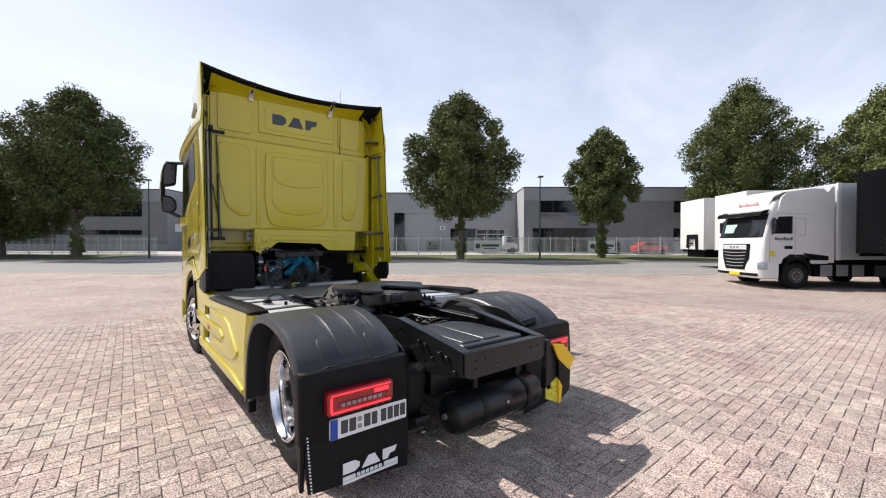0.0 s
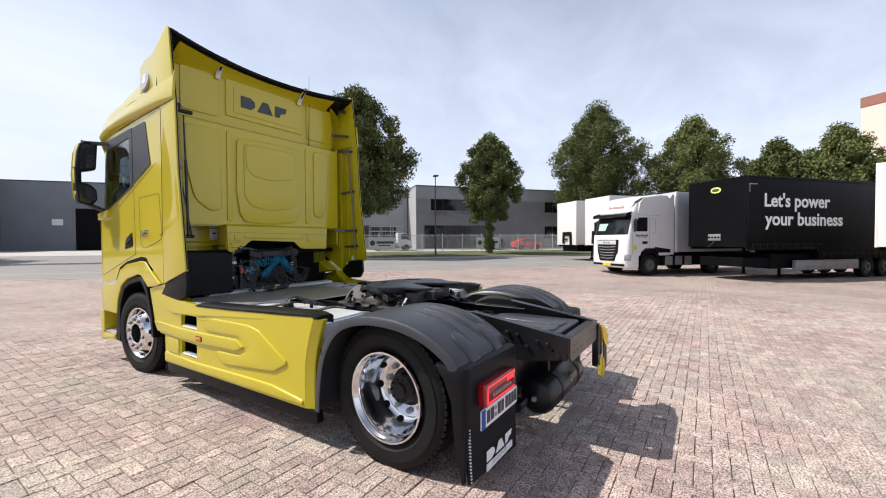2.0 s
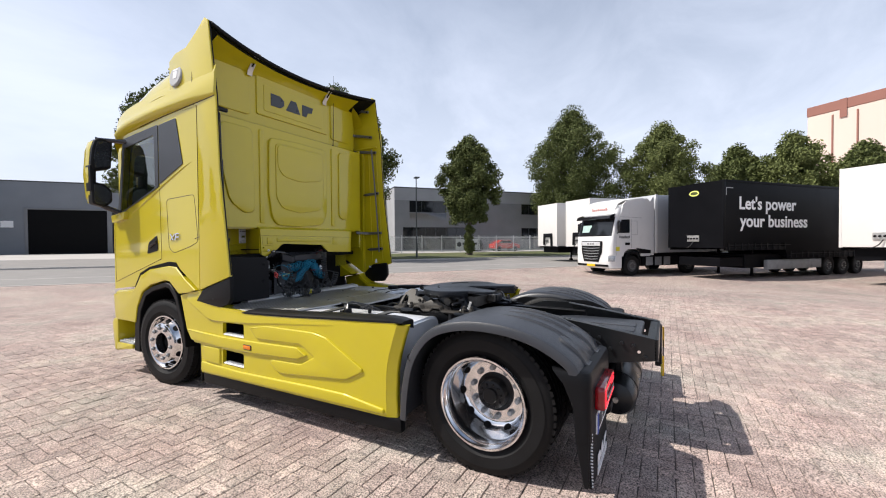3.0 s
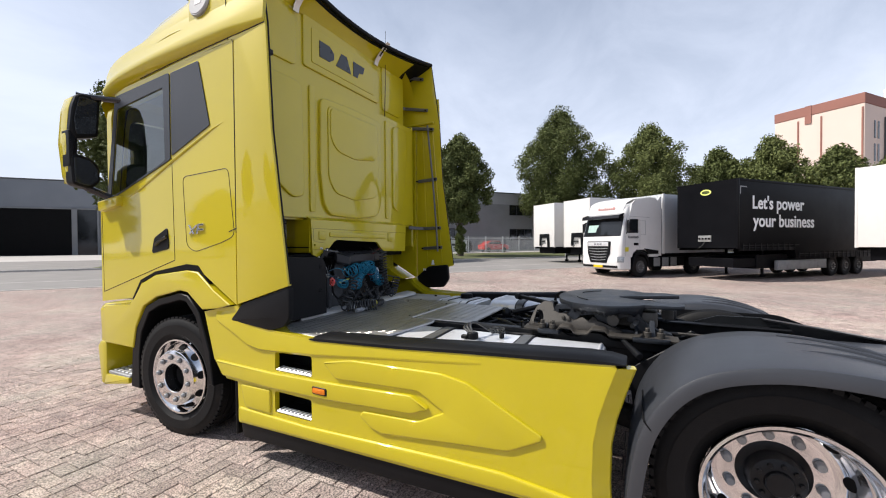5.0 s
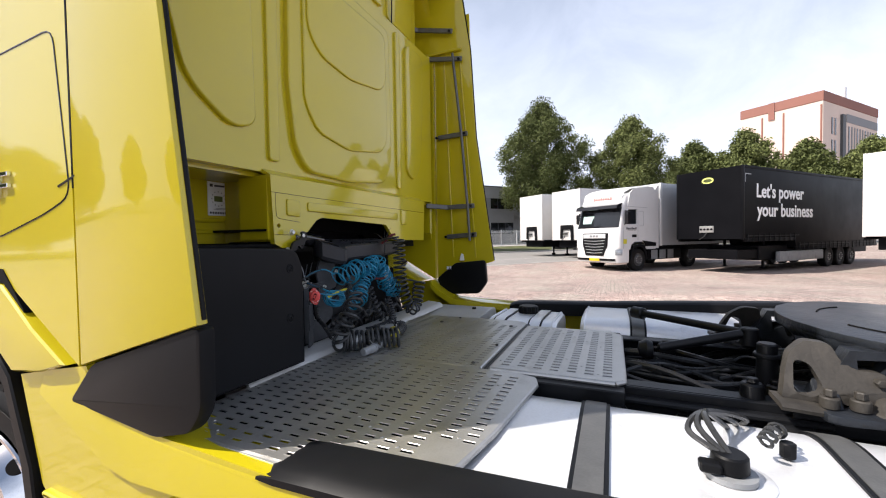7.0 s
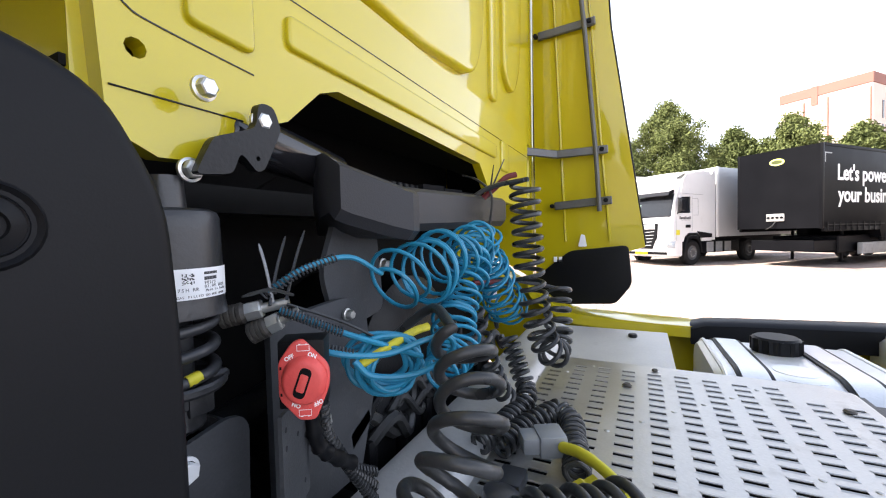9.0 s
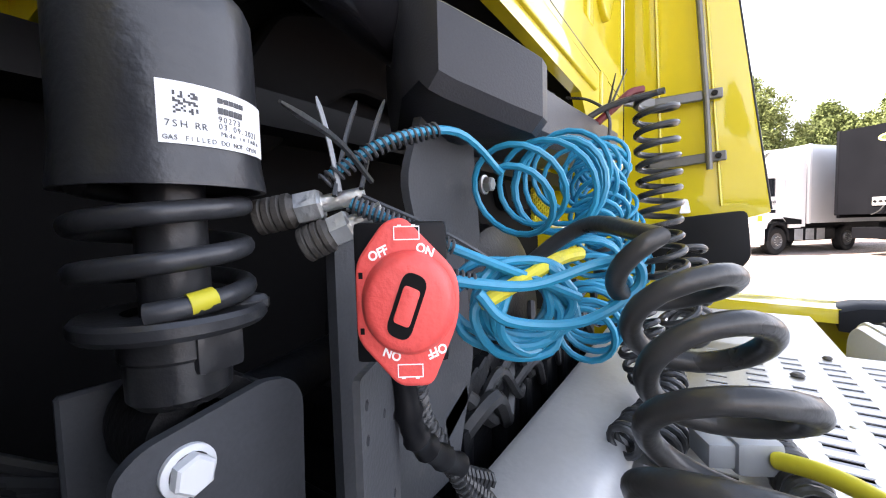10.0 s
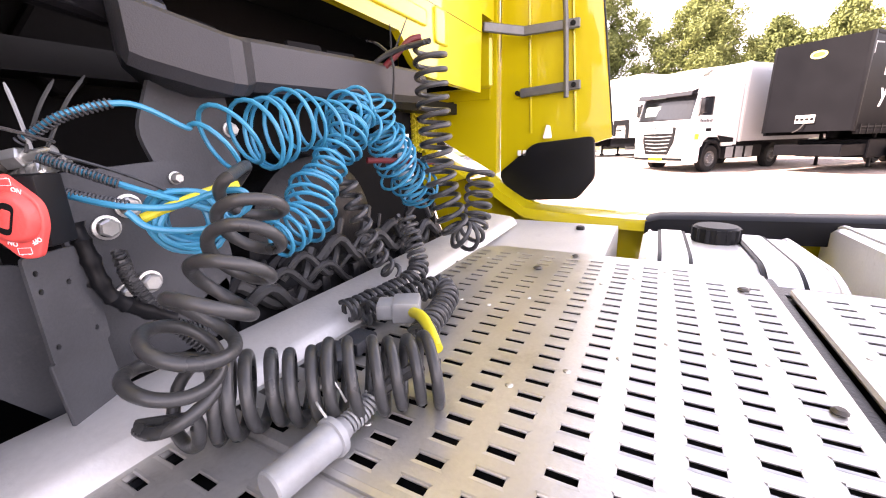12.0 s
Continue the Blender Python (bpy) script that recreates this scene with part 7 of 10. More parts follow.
for k in range(22):
    y0, x0 = rng.uniform(1.2, 2.1), rng.uniform(-0.32, 0.3)
    bm = B()
    p = [(x0, y0, 0.86 + 0.02 * rng.random())]
    for j in range(4):
        p.append((p[-1][0] + rng.uniform(-0.12, 0.12), p[-1][1] - rng.uniform(0.1, 0.25), 0.86 + 0.07 * rng.random()))
    bm_tube(bm, smooth_path(p, 5), rng.choice((0.006, 0.009, 0.012)), 6)
    part("cable", bm, COILBLACK if k % 4 else CHASSIS, truck)
for k in range(16):
    y0, x0 = rng.uniform(-0.1, 0.35), rng.uniform(-0.3, 0.3)
    bm = B()
    p = [(x0, y0 + 0.3, 0.84)]
    for j in range(4):
        p.append((p[-1][0] + rng.uniform(-0.1, 0.1), p[-1][1] - rng.uniform(0.05, 0.14), 0.83 + 0.08 * rng.random()))
    bm_tube(bm, smooth_path(p, 5), rng.choice((0.007, 0.011, 0.016)), 6)
    part("cable", bm, CHASSIS if k % 3 else CAST, truck)
for x, y, r, h in ((-0.33, 1.32, 0.035, 0.11), (-0.2, 1.22, 0.03, 0.07), (-0.28, 1.9, 0.03, 0.06), (-0.36, 1.72, 0.025, 0.05), (0.2, 1.5, 0.04, 0.08), (0.05, 1.75, 0.045, 0.06)):
    bm = B()
    bm_cyl(bm, (x, y, 0.86), (x, y, 0.88 + h), r, r * 0.9, 14, 0.006)
    bm_cyl(bm, (x, y, 0.88 + h), (x, y, 0.895 + h), r * 0.5, None, 6, 0.003)
    part("valve", bm, CHASSIS, truck)
for k in range(9):
    y = 0.8 + k * 0.18
    bm = B()
    bm_cyl(bm, (-0.378, y, 0.86), (-0.4, y, 0.86), 0.024, None, 6, 0.004)
    part("rail_bolt", bm, CHASSIS, truck)
bm = B()
bm_box(bm, -0.42, -0.38, 1.15, 2.35, 0.9, 0.92, 0.006, 1)
bm_box(bm, -0.62, -0.39, 1.7, 1.83, 0.88, 0.905, 0.006, 1)
bm_box(bm, -0.62, -0.39, 1.2, 1.3, 0.88, 0.905, 0.006, 1)
part("tank_bracket", bm, CHASSIS, truck)
bm = B()
bm_cyl(bm, (-0.62, 0.6, 0.9), (-0.4, 0.72, 0.96), 0.02, 0.012, 10, 0.003)
part("wing_bracket", bm, CHASSIS, truck)


# ---- deck plates behind the cab ----
def deck_plate(outline, slots, z, label, lips=True):
    d = thing("deck_plate", label, "deck plate", None, "deck plates")
    bm = B()
    bm_plate(bm, outline, [[(x - w / 2, y - l / 2), (x + w / 2, y - l / 2), (x + w / 2, y + l / 2), (x - w / 2, y + l / 2)] for x, y, w, l in slots], "z", z - 0.0015, z)
    part("sheet", bm, DECK, d, angle=20)
    bm = B()
    for (x0, y0), (x1, y1) in zip(outline, outline[1:] + outline[:1]):
        bm_tube(bm, [(x0, y0, z - 0.009), (x1, y1, z - 0.009)], 0.0085, 8)
    part("rolled_edge", bm, DECK, d)
    # added near-black sheet, so the slots look into shade
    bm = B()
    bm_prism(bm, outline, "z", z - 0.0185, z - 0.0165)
    part("underlay", bm, DEEPSHADE, d, "near-black sheet added as the shade under the slots")
    if lips:
        bm = B()
        for x, y, w, l in slots:
            for s in (-1, 1):
                vs = [bm.verts.new((x + s * (w / 2 + a), y + b, z + c)) for a, b, c in ((0.0, -l / 2, 0.0), (0.0, l / 2, 0.0), (0.0012, l / 2, 0.0012), (0.0012, -l / 2, 0.0012), (0.0045, -l / 2 - 0.003, 0.0002), (0.0045, l / 2 + 0.003, 0.0002))]
                bm.faces.new((vs[0], vs[1], vs[2], vs[3]))
                bm.faces.new((vs[3], vs[2], vs[5], vs[4]))
        bmesh.ops.recalc_face_normals(bm, faces=bm.faces)
        tagged(part("slot_lip", bm, DECK, d), kind="stuff")
        # raised grip dimples between the slots
        bm = B()
        for i, (x, y, w, l) in enumerate(slots):
            if (i * 7) % 11 == 0:
                bm_lathe(bm, [(0.0055, 0.0), (0.0048, 0.0012), (0.003, 0.002), (0, 0.0022)], Matrix.Translation((x + 0.012, y + 0.0306, z)), 8)
        tagged(part("grip_dimple", bm, DECK, d), kind="stuff")
    return d


def slot_field(x0, x1, y0, y1, px=0.034, py=0.0613, w=0.0098, l=0.031, skip=()):
    out = []
    j = 0
    y = y0
    while y <= y1:
        x = x0 + 0.0035 * (j % 3 - 1)
        while x <= x1:
            if not any(a < x < b and c < y < d for a, b, c, d in skip):
                out.append((x, y, w, l))
            x += px
        y += py
        j += 1
    return out


DZ = 0.962
deck_plate([(-0.415, 2.2), (0.43, 2.2), (0.46, 2.25), (0.46, 2.83), (0.42, 2.875), (-0.415, 2.875)], slot_field(-0.394, 0.415, 2.235, 2.85, skip=((0.33, 0.43, 2.2, 2.3), (0.25, 0.31, 2.63, 2.7))), DZ, "worn slotted aluminium deck plate behind the cab")
deck_plate([(-1.19, 2.22), (-1.15, 2.1), (-1.06, 2.045), (-0.89, 2.012), (-0.51, 1.968), (-0.45, 1.985), (-0.43, 2.05), (-0.43, 2.875), (-1.19, 2.875)], slot_field(-1.16, -0.47, 2.051, 2.85, skip=((-1.3, -0.98, 1.9, 2.12),)), DZ, "worn slotted aluminium deck plate over the tank")
deck_plate([(-0.41, 1.72), (-0.38, 1.69), (0.29, 1.69), (0.34, 1.74), (0.34, 2.16), (-0.41, 2.16)], slot_field(-0.36, 0.3, 1.745, 2.13), DZ + 0.004, "worn slotted aluminium deck plate beside the coupling")
for x, y, r in ((0.3, 2.25, 0.012), (0.28, 2.665, 0.012), (-0.1, 2.22, 0.009), (0.42, 2.6, 0.009), (-0.38, 2.24, 0.009), (0.12, 2.86, 0.009), (-0.44 + 0.02, 2.5, 0.0)):
    if r:
        bm = B()
        bm_cyl(bm, (x, y, DZ + 0.001), (x, y, DZ + 0.007), r, r * 0.8, 8, 0.002)
        s = solo("deck_screw", bm, CAST, "small dull screw head in the deck plate", "screw", "deck screws")
# support strips under the plates
bm = B()
for x in (-0.43, 0.37):
    bm_box(bm, x - 0.03, x + 0.03, 1.69, 2.95, 0.88, 0.95, 0.004, 1)
bm_box(bm, -1.15, 0.45, 2.17, 2.2, 0.9, 0.95, 0.004, 1)
bm_box(bm, -1.18, 0.45, 2.86, 2.9, 0.9, 0.95, 0.004, 1)
part("deck_frame", bm, CHASSIS, truck)
# near-black tray added to stand in for the shade between the rails
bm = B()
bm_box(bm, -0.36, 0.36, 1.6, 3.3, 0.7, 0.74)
part("under_tray", bm, DEEPSHADE, truck, "near-black tray added as shade between the rails")
# aluminium beam along the cab's back
ab = thing("aluminium_beam", "bare folded aluminium beam along the deck edge", "beam")
bm = B()
sec = [(2.872, 0.955), (2.885, 0.978), (2.9, 0.984), (2.99, 0.992), (3.002, 0.986), (3.002, 0.9), (2.996, 0.9), (2.994, 0.978), (2.9, 0.972), (2.885, 0.95)]
bm_loft(bm, [[(x, y + dy, z) for y, z in sec] for x, dy in ((-0.9, -0.01), (-0.62, -0.005), (0.0, 0.0), (0.5, 0.01), (0.82, 0.02))])
part("beam", bm, BEAM, ab, angle=50)
# sheet cover over the right-hand frame and battery box
cb = thing("sheet_cover", "rounded bare aluminium sheet cover", "cover")
bm = B()
sec = round_poly([(0.48, 0.6), (0.48, 0.93), (0.98, 0.945), (1.03, 0.9), (1.04, 0.6)], [0.01, 0.08, 0.03, 0.05, 0.01], 5)
bm_loft(bm, [[(x, y, z) for x, z in sec] for y in (2.54, 2.55, 3.0, 3.02)])
part("shell", bm, BEAM, cb, angle=40)
bm = B()
bm_cyl(bm, (0.86, 2.66, 0.94), (0.86, 2.66, 0.955), 0.016, None, 8, 0.003)
part("bolt", bm, CHASSIS, cb)

# ---- behind the cab: close things ----
# dark side panel
sp_ = thing("side_panel", "dark grey moulded panel with two recessed screws", "panel")
bm = B()
pan = round_poly([(-1.2, 0.985), (-0.661, 0.985), (-0.661, 1.12), (-0.662, 1.31), (-0.666, 1.372), (-0.69, 1.418), (-0.72, 1.432), (-0.9, 1.44), (-1.2, 1.45)], [0.005, 0.005, 0.02, 0.03, 0.02, 0.015, 0.02, 0.02, 0.02], 4)
bm_prism(bm, pan, "y", 2.843, 2.94, 0.007, 4, caps_only=1)
part("moulding", bm, BLACK, sp_, angle=40)
for x, z in ((-0.728, 1.358), (-0.733, 1.172), (-1.1, 1.358), (-1.1, 1.172)):
    bm = B()
    m = Matrix.Translation((x, 2.843, z)) @ pose(0, 0, 0, 90)
    bm_lathe(bm, [(0.017, 0.0), (0.0155, 0.002), (0.013, -0.001), (0.0115, 0.001), (0.011, 0.0005), (0.006, 0.0025), (0.0055, 0.0005), (0, 0.0005)], m, 24)
    part("screw", bm, BLACK, sp_, "black recessed screw")
# bulkhead, tunnel and cab floor behind, near-black so the colour carries the shade
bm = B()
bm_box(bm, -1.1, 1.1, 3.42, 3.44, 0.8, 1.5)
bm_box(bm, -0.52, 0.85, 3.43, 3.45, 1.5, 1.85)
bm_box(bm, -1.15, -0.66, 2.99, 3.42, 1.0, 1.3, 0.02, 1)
part("bulkhead", bm, DEEPSHADE, truck, "bulkhead under the cab, near-black for its shade")
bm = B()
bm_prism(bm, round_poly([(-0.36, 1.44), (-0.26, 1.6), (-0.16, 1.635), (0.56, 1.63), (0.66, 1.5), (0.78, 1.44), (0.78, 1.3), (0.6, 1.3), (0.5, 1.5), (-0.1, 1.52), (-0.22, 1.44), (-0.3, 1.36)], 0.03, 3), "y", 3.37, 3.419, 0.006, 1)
part("tunnel", bm, DEEPSHADE, truck, "engine tunnel edge, near-black for its shade")
for x, z, y in ((-0.533, 1.5, 3.02), (-0.462, 1.486, 3.03), (-0.537, 1.422, 3.042)):
    bm = B()
    m = Matrix.Translation((x, y, z)) @ pose(0, 0, 0, 90)
    bm_lathe(bm, [(0.0125, -0.002), (0.0125, 0.002), (0.0098, 0.003), (0.0098, 0.003)], m, 20)
    bm_lathe(bm, [(0.0095, 0.002), (0.0095, 0.01), (0.0078, 0.0115), (0, 0.0115)], m, 6)
    part("flange_bolt", bm, STEEL, truck, "zinc flange bolt")
# near-black sheets added to stand in for the deep shade under the cab
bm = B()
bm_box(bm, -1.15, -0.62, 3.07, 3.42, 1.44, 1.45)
part("lining", bm, DEEPSHADE, truck)
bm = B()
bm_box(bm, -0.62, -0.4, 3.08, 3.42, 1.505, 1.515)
part("lining", bm, DEEPSHADE, truck)
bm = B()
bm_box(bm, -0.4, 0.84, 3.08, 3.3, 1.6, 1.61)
part("lining", bm, DEEPSHADE, truck, "near-black sheet added as shade under the cab's back edge")
# two more added shade sheets: right of the opening and low on the left
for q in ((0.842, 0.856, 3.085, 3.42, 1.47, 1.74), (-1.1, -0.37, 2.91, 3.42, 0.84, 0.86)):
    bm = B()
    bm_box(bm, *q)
    part("lining", bm, DEEPSHADE, truck)
# lower step of the back wall, standing proud of it
bm = B()
LOW = [(-0.615, 1.745), (-0.6, 1.452), (-0.56, 1.432), (-0.5, 1.435), (-0.475, 1.475), (-0.4, 1.505), (-0.34, 1.56), (-0.3, 1.575), (0.3, 1.555), (0.37, 1.49), (0.42, 1.46), (0.84, 1.45), (0.86, 1.745)]
bm_plate(bm, LOW, [[(-0.575 + 0.0095 * math.cos(k * 0.628), 1.53 + 0.0095 * math.sin(k * 0.628)) for k in range(10)]], "y", 3.052, 3.075)
bm_prism(bm, [(3.052, 1.745), (3.075, 1.745), (3.12, 1.76), (3.12, 1.785)], "x", -0.615, 0.86)
bm_box(bm, -0.615, -0.6, 3.075, 3.24, 1.47, 1.745)
part("wall_step", bm, YELLOW, truck)
for q in ([(-0.53, 1.575), (-0.45, 1.57), (-0.45, 1.645), (-0.53, 1.65)], [(-0.4, 1.6), (0.44, 1.59), (0.44, 1.635), (-0.4, 1.645)], [(0.49, 1.56), (0.57, 1.56), (0.57, 1.66), (0.49, 1.66)]):
    bm = B()
    bm_prism(bm, round_poly(q, 0.012, 4), "y", 3.044, 3.056, 0.006, 3, caps_only=1)
    part("pressed_field", bm, YELLOW, truck, angle=60)
bm = B()
bm_tube(bm, [(-0.613, 3.0518, 1.672), (-0.4, 3.0518, 1.669), (0.85, 3.0518, 1.66)], 0.0011, 6)
bm_tube(bm, smooth_path([(-0.59, 3.0515, 1.671), (-0.588, 3.0515, 1.585), (-0.58, 3.0515, 1.565), (-0.55, 3.0515, 1.558), (-0.45, 3.0515, 1.548)], 5), 0.001, 6)
bm_tube(bm, [(-0.598, 3.0515, 1.49), (-0.467, 3.0515, 1.489)], 0.001, 6)
part("joint", bm, GLOSSBLACK, truck)
bm = B()
bm_plate(bm, round_poly([(-0.545, 1.415), (-0.525, 1.455), (-0.475, 1.475), (-0.47, 1.505), (-0.45, 1.505), (-0.44, 1.48), (-0.465, 1.43), (-0.475, 1.425), (-0.495, 1.445), (-0.505, 1.42)], 0.008, 3), [[(-0.4735 + 0.003 * math.cos(a), 1.441 + 0.003 * math.sin(a)) for a in (0, 1, 2, 3, 4, 5)]], "y", 3.02, 3.032)
part("mounting_lug", bm, CHASSIS, truck)
bm = B()
bm_cyl(bm, (-0.45, 3.07, 1.475), (-0.27, 3.09, 1.455), 0.033, 0.031, 24, 0.008)
bm_cyl(bm, (-0.27, 3.09, 1.455), (-0.1, 3.11, 1.435), 0.014, None, 16, 0.002)
bm_cyl(bm, (-0.48, 3.067, 1.478), (-0.45, 3.07, 1.475), 0.02, None, 16, 0.003)
part("cab_damper", bm, GLOSSBLACK, truck, "glossy black cab damper")

# strut with spring and label
st = thing("cab_strut", "black cab suspension strut with a coil spring", "strut")
SX, SY = -0.553, 3.058
bm = B()
bm_lathe(bm, [(0, 1.415), (0.016, 1.415), (0.018, 1.383), (0.038, 1.382), (0.044, 1.379), (0.0465, 1.373), (0.047, 1.36), (0.048, 1.3), (0.0488, 1.29), (0.0505, 1.2785), (0.0505, 1.2765), (0.0475, 1.2765), (0.046, 1.3), (0, 1.3)], Matrix.Translation((SX, SY, 0)), 48)
part("sleeve", bm, STRUTBLACK, st)
bm = B()
n = 96
bm_tube(bm, [(SX - 0.003 + 0.0395 * math.cos(a), SY + 0.0395 * math.sin(a), 1.2145 + 0.066 * k / n) for k in range(n + 1) for a in (2 * math.pi * 2.75 * k / n - 2.2,)], 0.0058, 12)
part("coil_spring", bm, STRUTBLACK, st)
bm = B()
bm_tube(bm, [(SX - 0.003 + 0.0397 * math.cos(a), SY + 0.0397 * math.sin(a), 1.217 + 0.0004 * k) for k in range(6) for a in (-1.75 + 0.06 * k,)], 0.0061, 12)
part("paint_mark", bm, YELLOWSLEEVE, st, "yellow paint mark")
bm = B()
bm_lathe(bm, [(0.018, 1.29), (0.018, 1.207), (0.029, 1.205), (0.029, 1.186), (0.027, 1.184), (0.0265, 1.163), (0.022, 1.158), (0.0, 1.158)], Matrix.Translation((SX, SY, 0)), 32)
bm_box(bm, SX - 0.004, SX + 0.022, SY - 0.031, SY - 0.018, 1.176, 1.2, 0.004, 2)
part("damper_body", bm, STRUTBLACK, st)
bm = B()
bm_lathe(bm, [(0.026, 1.2105), (0.0455, 1.2105), (0.0475, 1.208), (0.0475, 1.203), (0.045, 1.2), (0.028, 1.2)], Matrix.Translation((SX, SY, 0)), 44)
bm_box(bm, SX + 0.018, SX + 0.041, SY - 0.03, SY - 0.012, 1.204, 1.2145, 0.003, 1)
part("spring_seat", bm, STRUTBLACK, st)
LAB = 0.0492


def on_sleeve(a0, z, r=LAB):
    return Matrix.Translation((SX, SY, z)) @ Matrix.Rotation(a0, 4, "Z") @ Matrix.Translation((0, -r, 0)) @ pose(0, 0, 0, 90)


bm = B()
rows = []
for z in (1.2955, 1.3245):
    rows.append([(SX + LAB * math.sin(a), SY - LAB * math.cos(a), z) for a in [-0.43 + 1.3 * k / 18 for k in range(19)]])
bm_loft(bm, rows, closed=False)
lb = part("label", bm, LABEL, st, "white printed parts label")
for body, a, z, s in (("90273", 0.1, 1.3088, 0.0042), ("03.09.2021", 0.1, 1.3052, 0.0042), ("7SH RR", -0.375, 1.3032, 0.0046), ("Made in India", 0.12, 1.3018, 0.0034)):
    for i, ch in enumerate(body):
        if ch != " ":
            text_part("print", ch, s, on_sleeve(a + i * s * 0.66 / LAB, z, LAB + 0.0002), PRINT, lb, 0.0001)
for i, ch in enumerate("GAS FILLED DO NOT OPEN"):
    if ch != " ":
        text_part("print", ch, 0.0032, on_sleeve(-0.4 + i * 0.047, 1.2972, LAB + 0.0002), PRINT, lb, 0.0001)
for a, z, w, h in ((0.1, 1.3128, 0.015, 0.0032), (0.1, 1.3182, 0.016, 0.0025)):
    for k in range(5):
        bm = B()
        bm_box(bm, 0, w / 5.8, 0, h, 0, 0.0002)
        bmesh.ops.transform(bm, matrix=on_sleeve(a + k * w / 5 / LAB, z, LAB + 0.0002), verts=bm.verts)
        part("print_bar", bm, PRINT, lb)
rr = random.Random(3)
bm = B()
for i in range(10):
    for j in range(10):
        if rr.random() < 0.5:
            b2 = on_sleeve(-0.3 + i * 0.00105 / LAB, 1.3095 + j * 0.00105, LAB + 0.0002)
            vs = [bm.verts.new(b2 @ Vector(p)) for p in ((0, 0, 0), (0.00105, 0, 0), (0.00105, 0.00105, 0), (0, 0.00105, 0))]
            bm.faces.new(vs)
tagged(part("print_speckle", bm, PRINT, lb), kind="stuff")
# lower bracket with its hex bolt
bk = thing("strut_bracket", "dark steel strut bracket with a zinc hex bolt", "bracket")
bm = B()
bm_plate(bm, round_poly([(-0.597, 1.096), (-0.514, 0.968), (-0.5, 0.968), (-0.495, 1.145), (-0.503, 1.158), (-0.52, 1.162), (-0.585, 1.15), (-0.597, 1.14)], [0.004, 0.004, 0.004, 0.01, 0.008, 0.006, 0.012, 0.008], 4), [], "y", 3.026, 3.033)
bm_box(bm, -0.502, -0.495, 3.033, 3.12, 0.98, 1.145, 0.002, 1)
bm_box(bm, -0.597, -0.495, 3.113, 3.12, 1.06, 1.16, 0.002, 1)
part("cheek", bm, DUSTY, bk)
bm = B()
m = Matrix.Translation((-0.566, 3.026, 1.131)) @ pose(0, 0, 0, 90)
bm_lathe(bm, [(0.0135, 0), (0.0135, 0.003), (0.012, 0.004), (0.01, 0.004)], m, 28)
bm_lathe(bm, [(0.0105, 0.0035), (0.0105, 0.01), (0.009, 0.0115), (0, 0.0115)], m @ Matrix.Rotation(0.35, 4, "Z"), 6)
part("hex_bolt", bm, LABEL, bk, "pale zinc hex bolt")
bm = B()
bm_lathe(bm, [(0.034, -0.03), (0.036, -0.02), (0.036, 0.02), (0.034, 0.03), (0.02, 0.03), (0.02, -0.03)], Matrix.Translation((-0.545, 3.075, 1.135)) @ pose(0, 0, 0, 90), 28, close=True)
part("bush", bm, RUBBER, bk)
bm = B()
bm_cyl(bm, (-0.5, 3.09, 1.125), (-0.36, 3.12, 1.13), 0.02, None, 20, 0.003)
part("cross_tube", bm, CHASSIS, bk)
bm = B()
bm_box(bm, -0.5, -0.44, 3.04, 3.2, 0.96, 1.0, 0.008, 2)
part("foot", bm, CHASSIS, bk)
# left of the strut: hoses and an alloy valve
bm = B()
bm_prism(bm, round_poly([(-0.67, 1.12), (-0.63, 1.105), (-0.62, 1.12), (-0.632, 1.135), (-0.66, 1.15)], 0.004, 2), "y", 3.12, 3.15, 0.004, 1)
bm_box(bm, -0.72, -0.66, 3.12, 3.16, 1.15, 1.185, 0.006, 2)
vl = solo("alloy_valve", bm, STEEL, "small dull alloy valve block behind the strut", "valve")
for k in range(5):
    bm = B()
    bm_tube(bm, smooth_path([(-0.74, 3.14 + 0.02 * k, 1.15 - 0.02 * k), (-0.69, 3.16, 1.13 - 0.015 * k), (-0.64, 3.2, 1.12 - 0.02 * k), (-0.58, 3.22, 1.07 - 0.01 * k)], 6), 0.006 + 0.002 * (k % 3), 8)
    part("hose", bm, COILBLACK, truck)
bm = B()
bm_tube(bm, coil_path([(-0.66, 3.04, 1.1), (-0.62, 3.06, 1.06), (-0.6, 3.08, 1.02)], 9, 0.017, 12), 0.0035, 6)
part("bellows", bm, COILBLACK, truck)

# ---- battery switch ----
SWN = pose(-0.520, 2.912, 1.221, 90, 0, -56) @ Matrix.Diagonal((0.86, 0.97, 0.97, 1))  # local z looks out towards the deck
SW = thing("battery_switch", "red plastic battery isolator with a turning knob", "switch", SWN)
bm = B()
hexp = round_poly([(-0.002, 0.0385), (0.0255, 0.012), (0.0255, -0.008), (0.011, -0.0385), (-0.006, -0.0385), (-0.0265, -0.017), (-0.0265, 0.018), (-0.012, 0.036)], [0.006, 0.008, 0.008, 0.005, 0.005, 0.006, 0.006, 0.005], 4)
bm_prism(bm, hexp, "z", -0.004, 0.003, 0.002, 3, caps_only=2)
fc = part("face", bm, RED, SW, angle=45)
bm = B()
bm_lathe(bm, [(0.0235, 0.002), (0.0235, 0.0035), (0.021, 0.009), (0.0195, 0.0105), (0.017, 0.0112), (0, 0.0112)], None, 40)
kn = part("knob", bm, RED, SW, angle=45)
slot = Matrix.Rotation(radians(-22), 4, "Z")
bm = B()
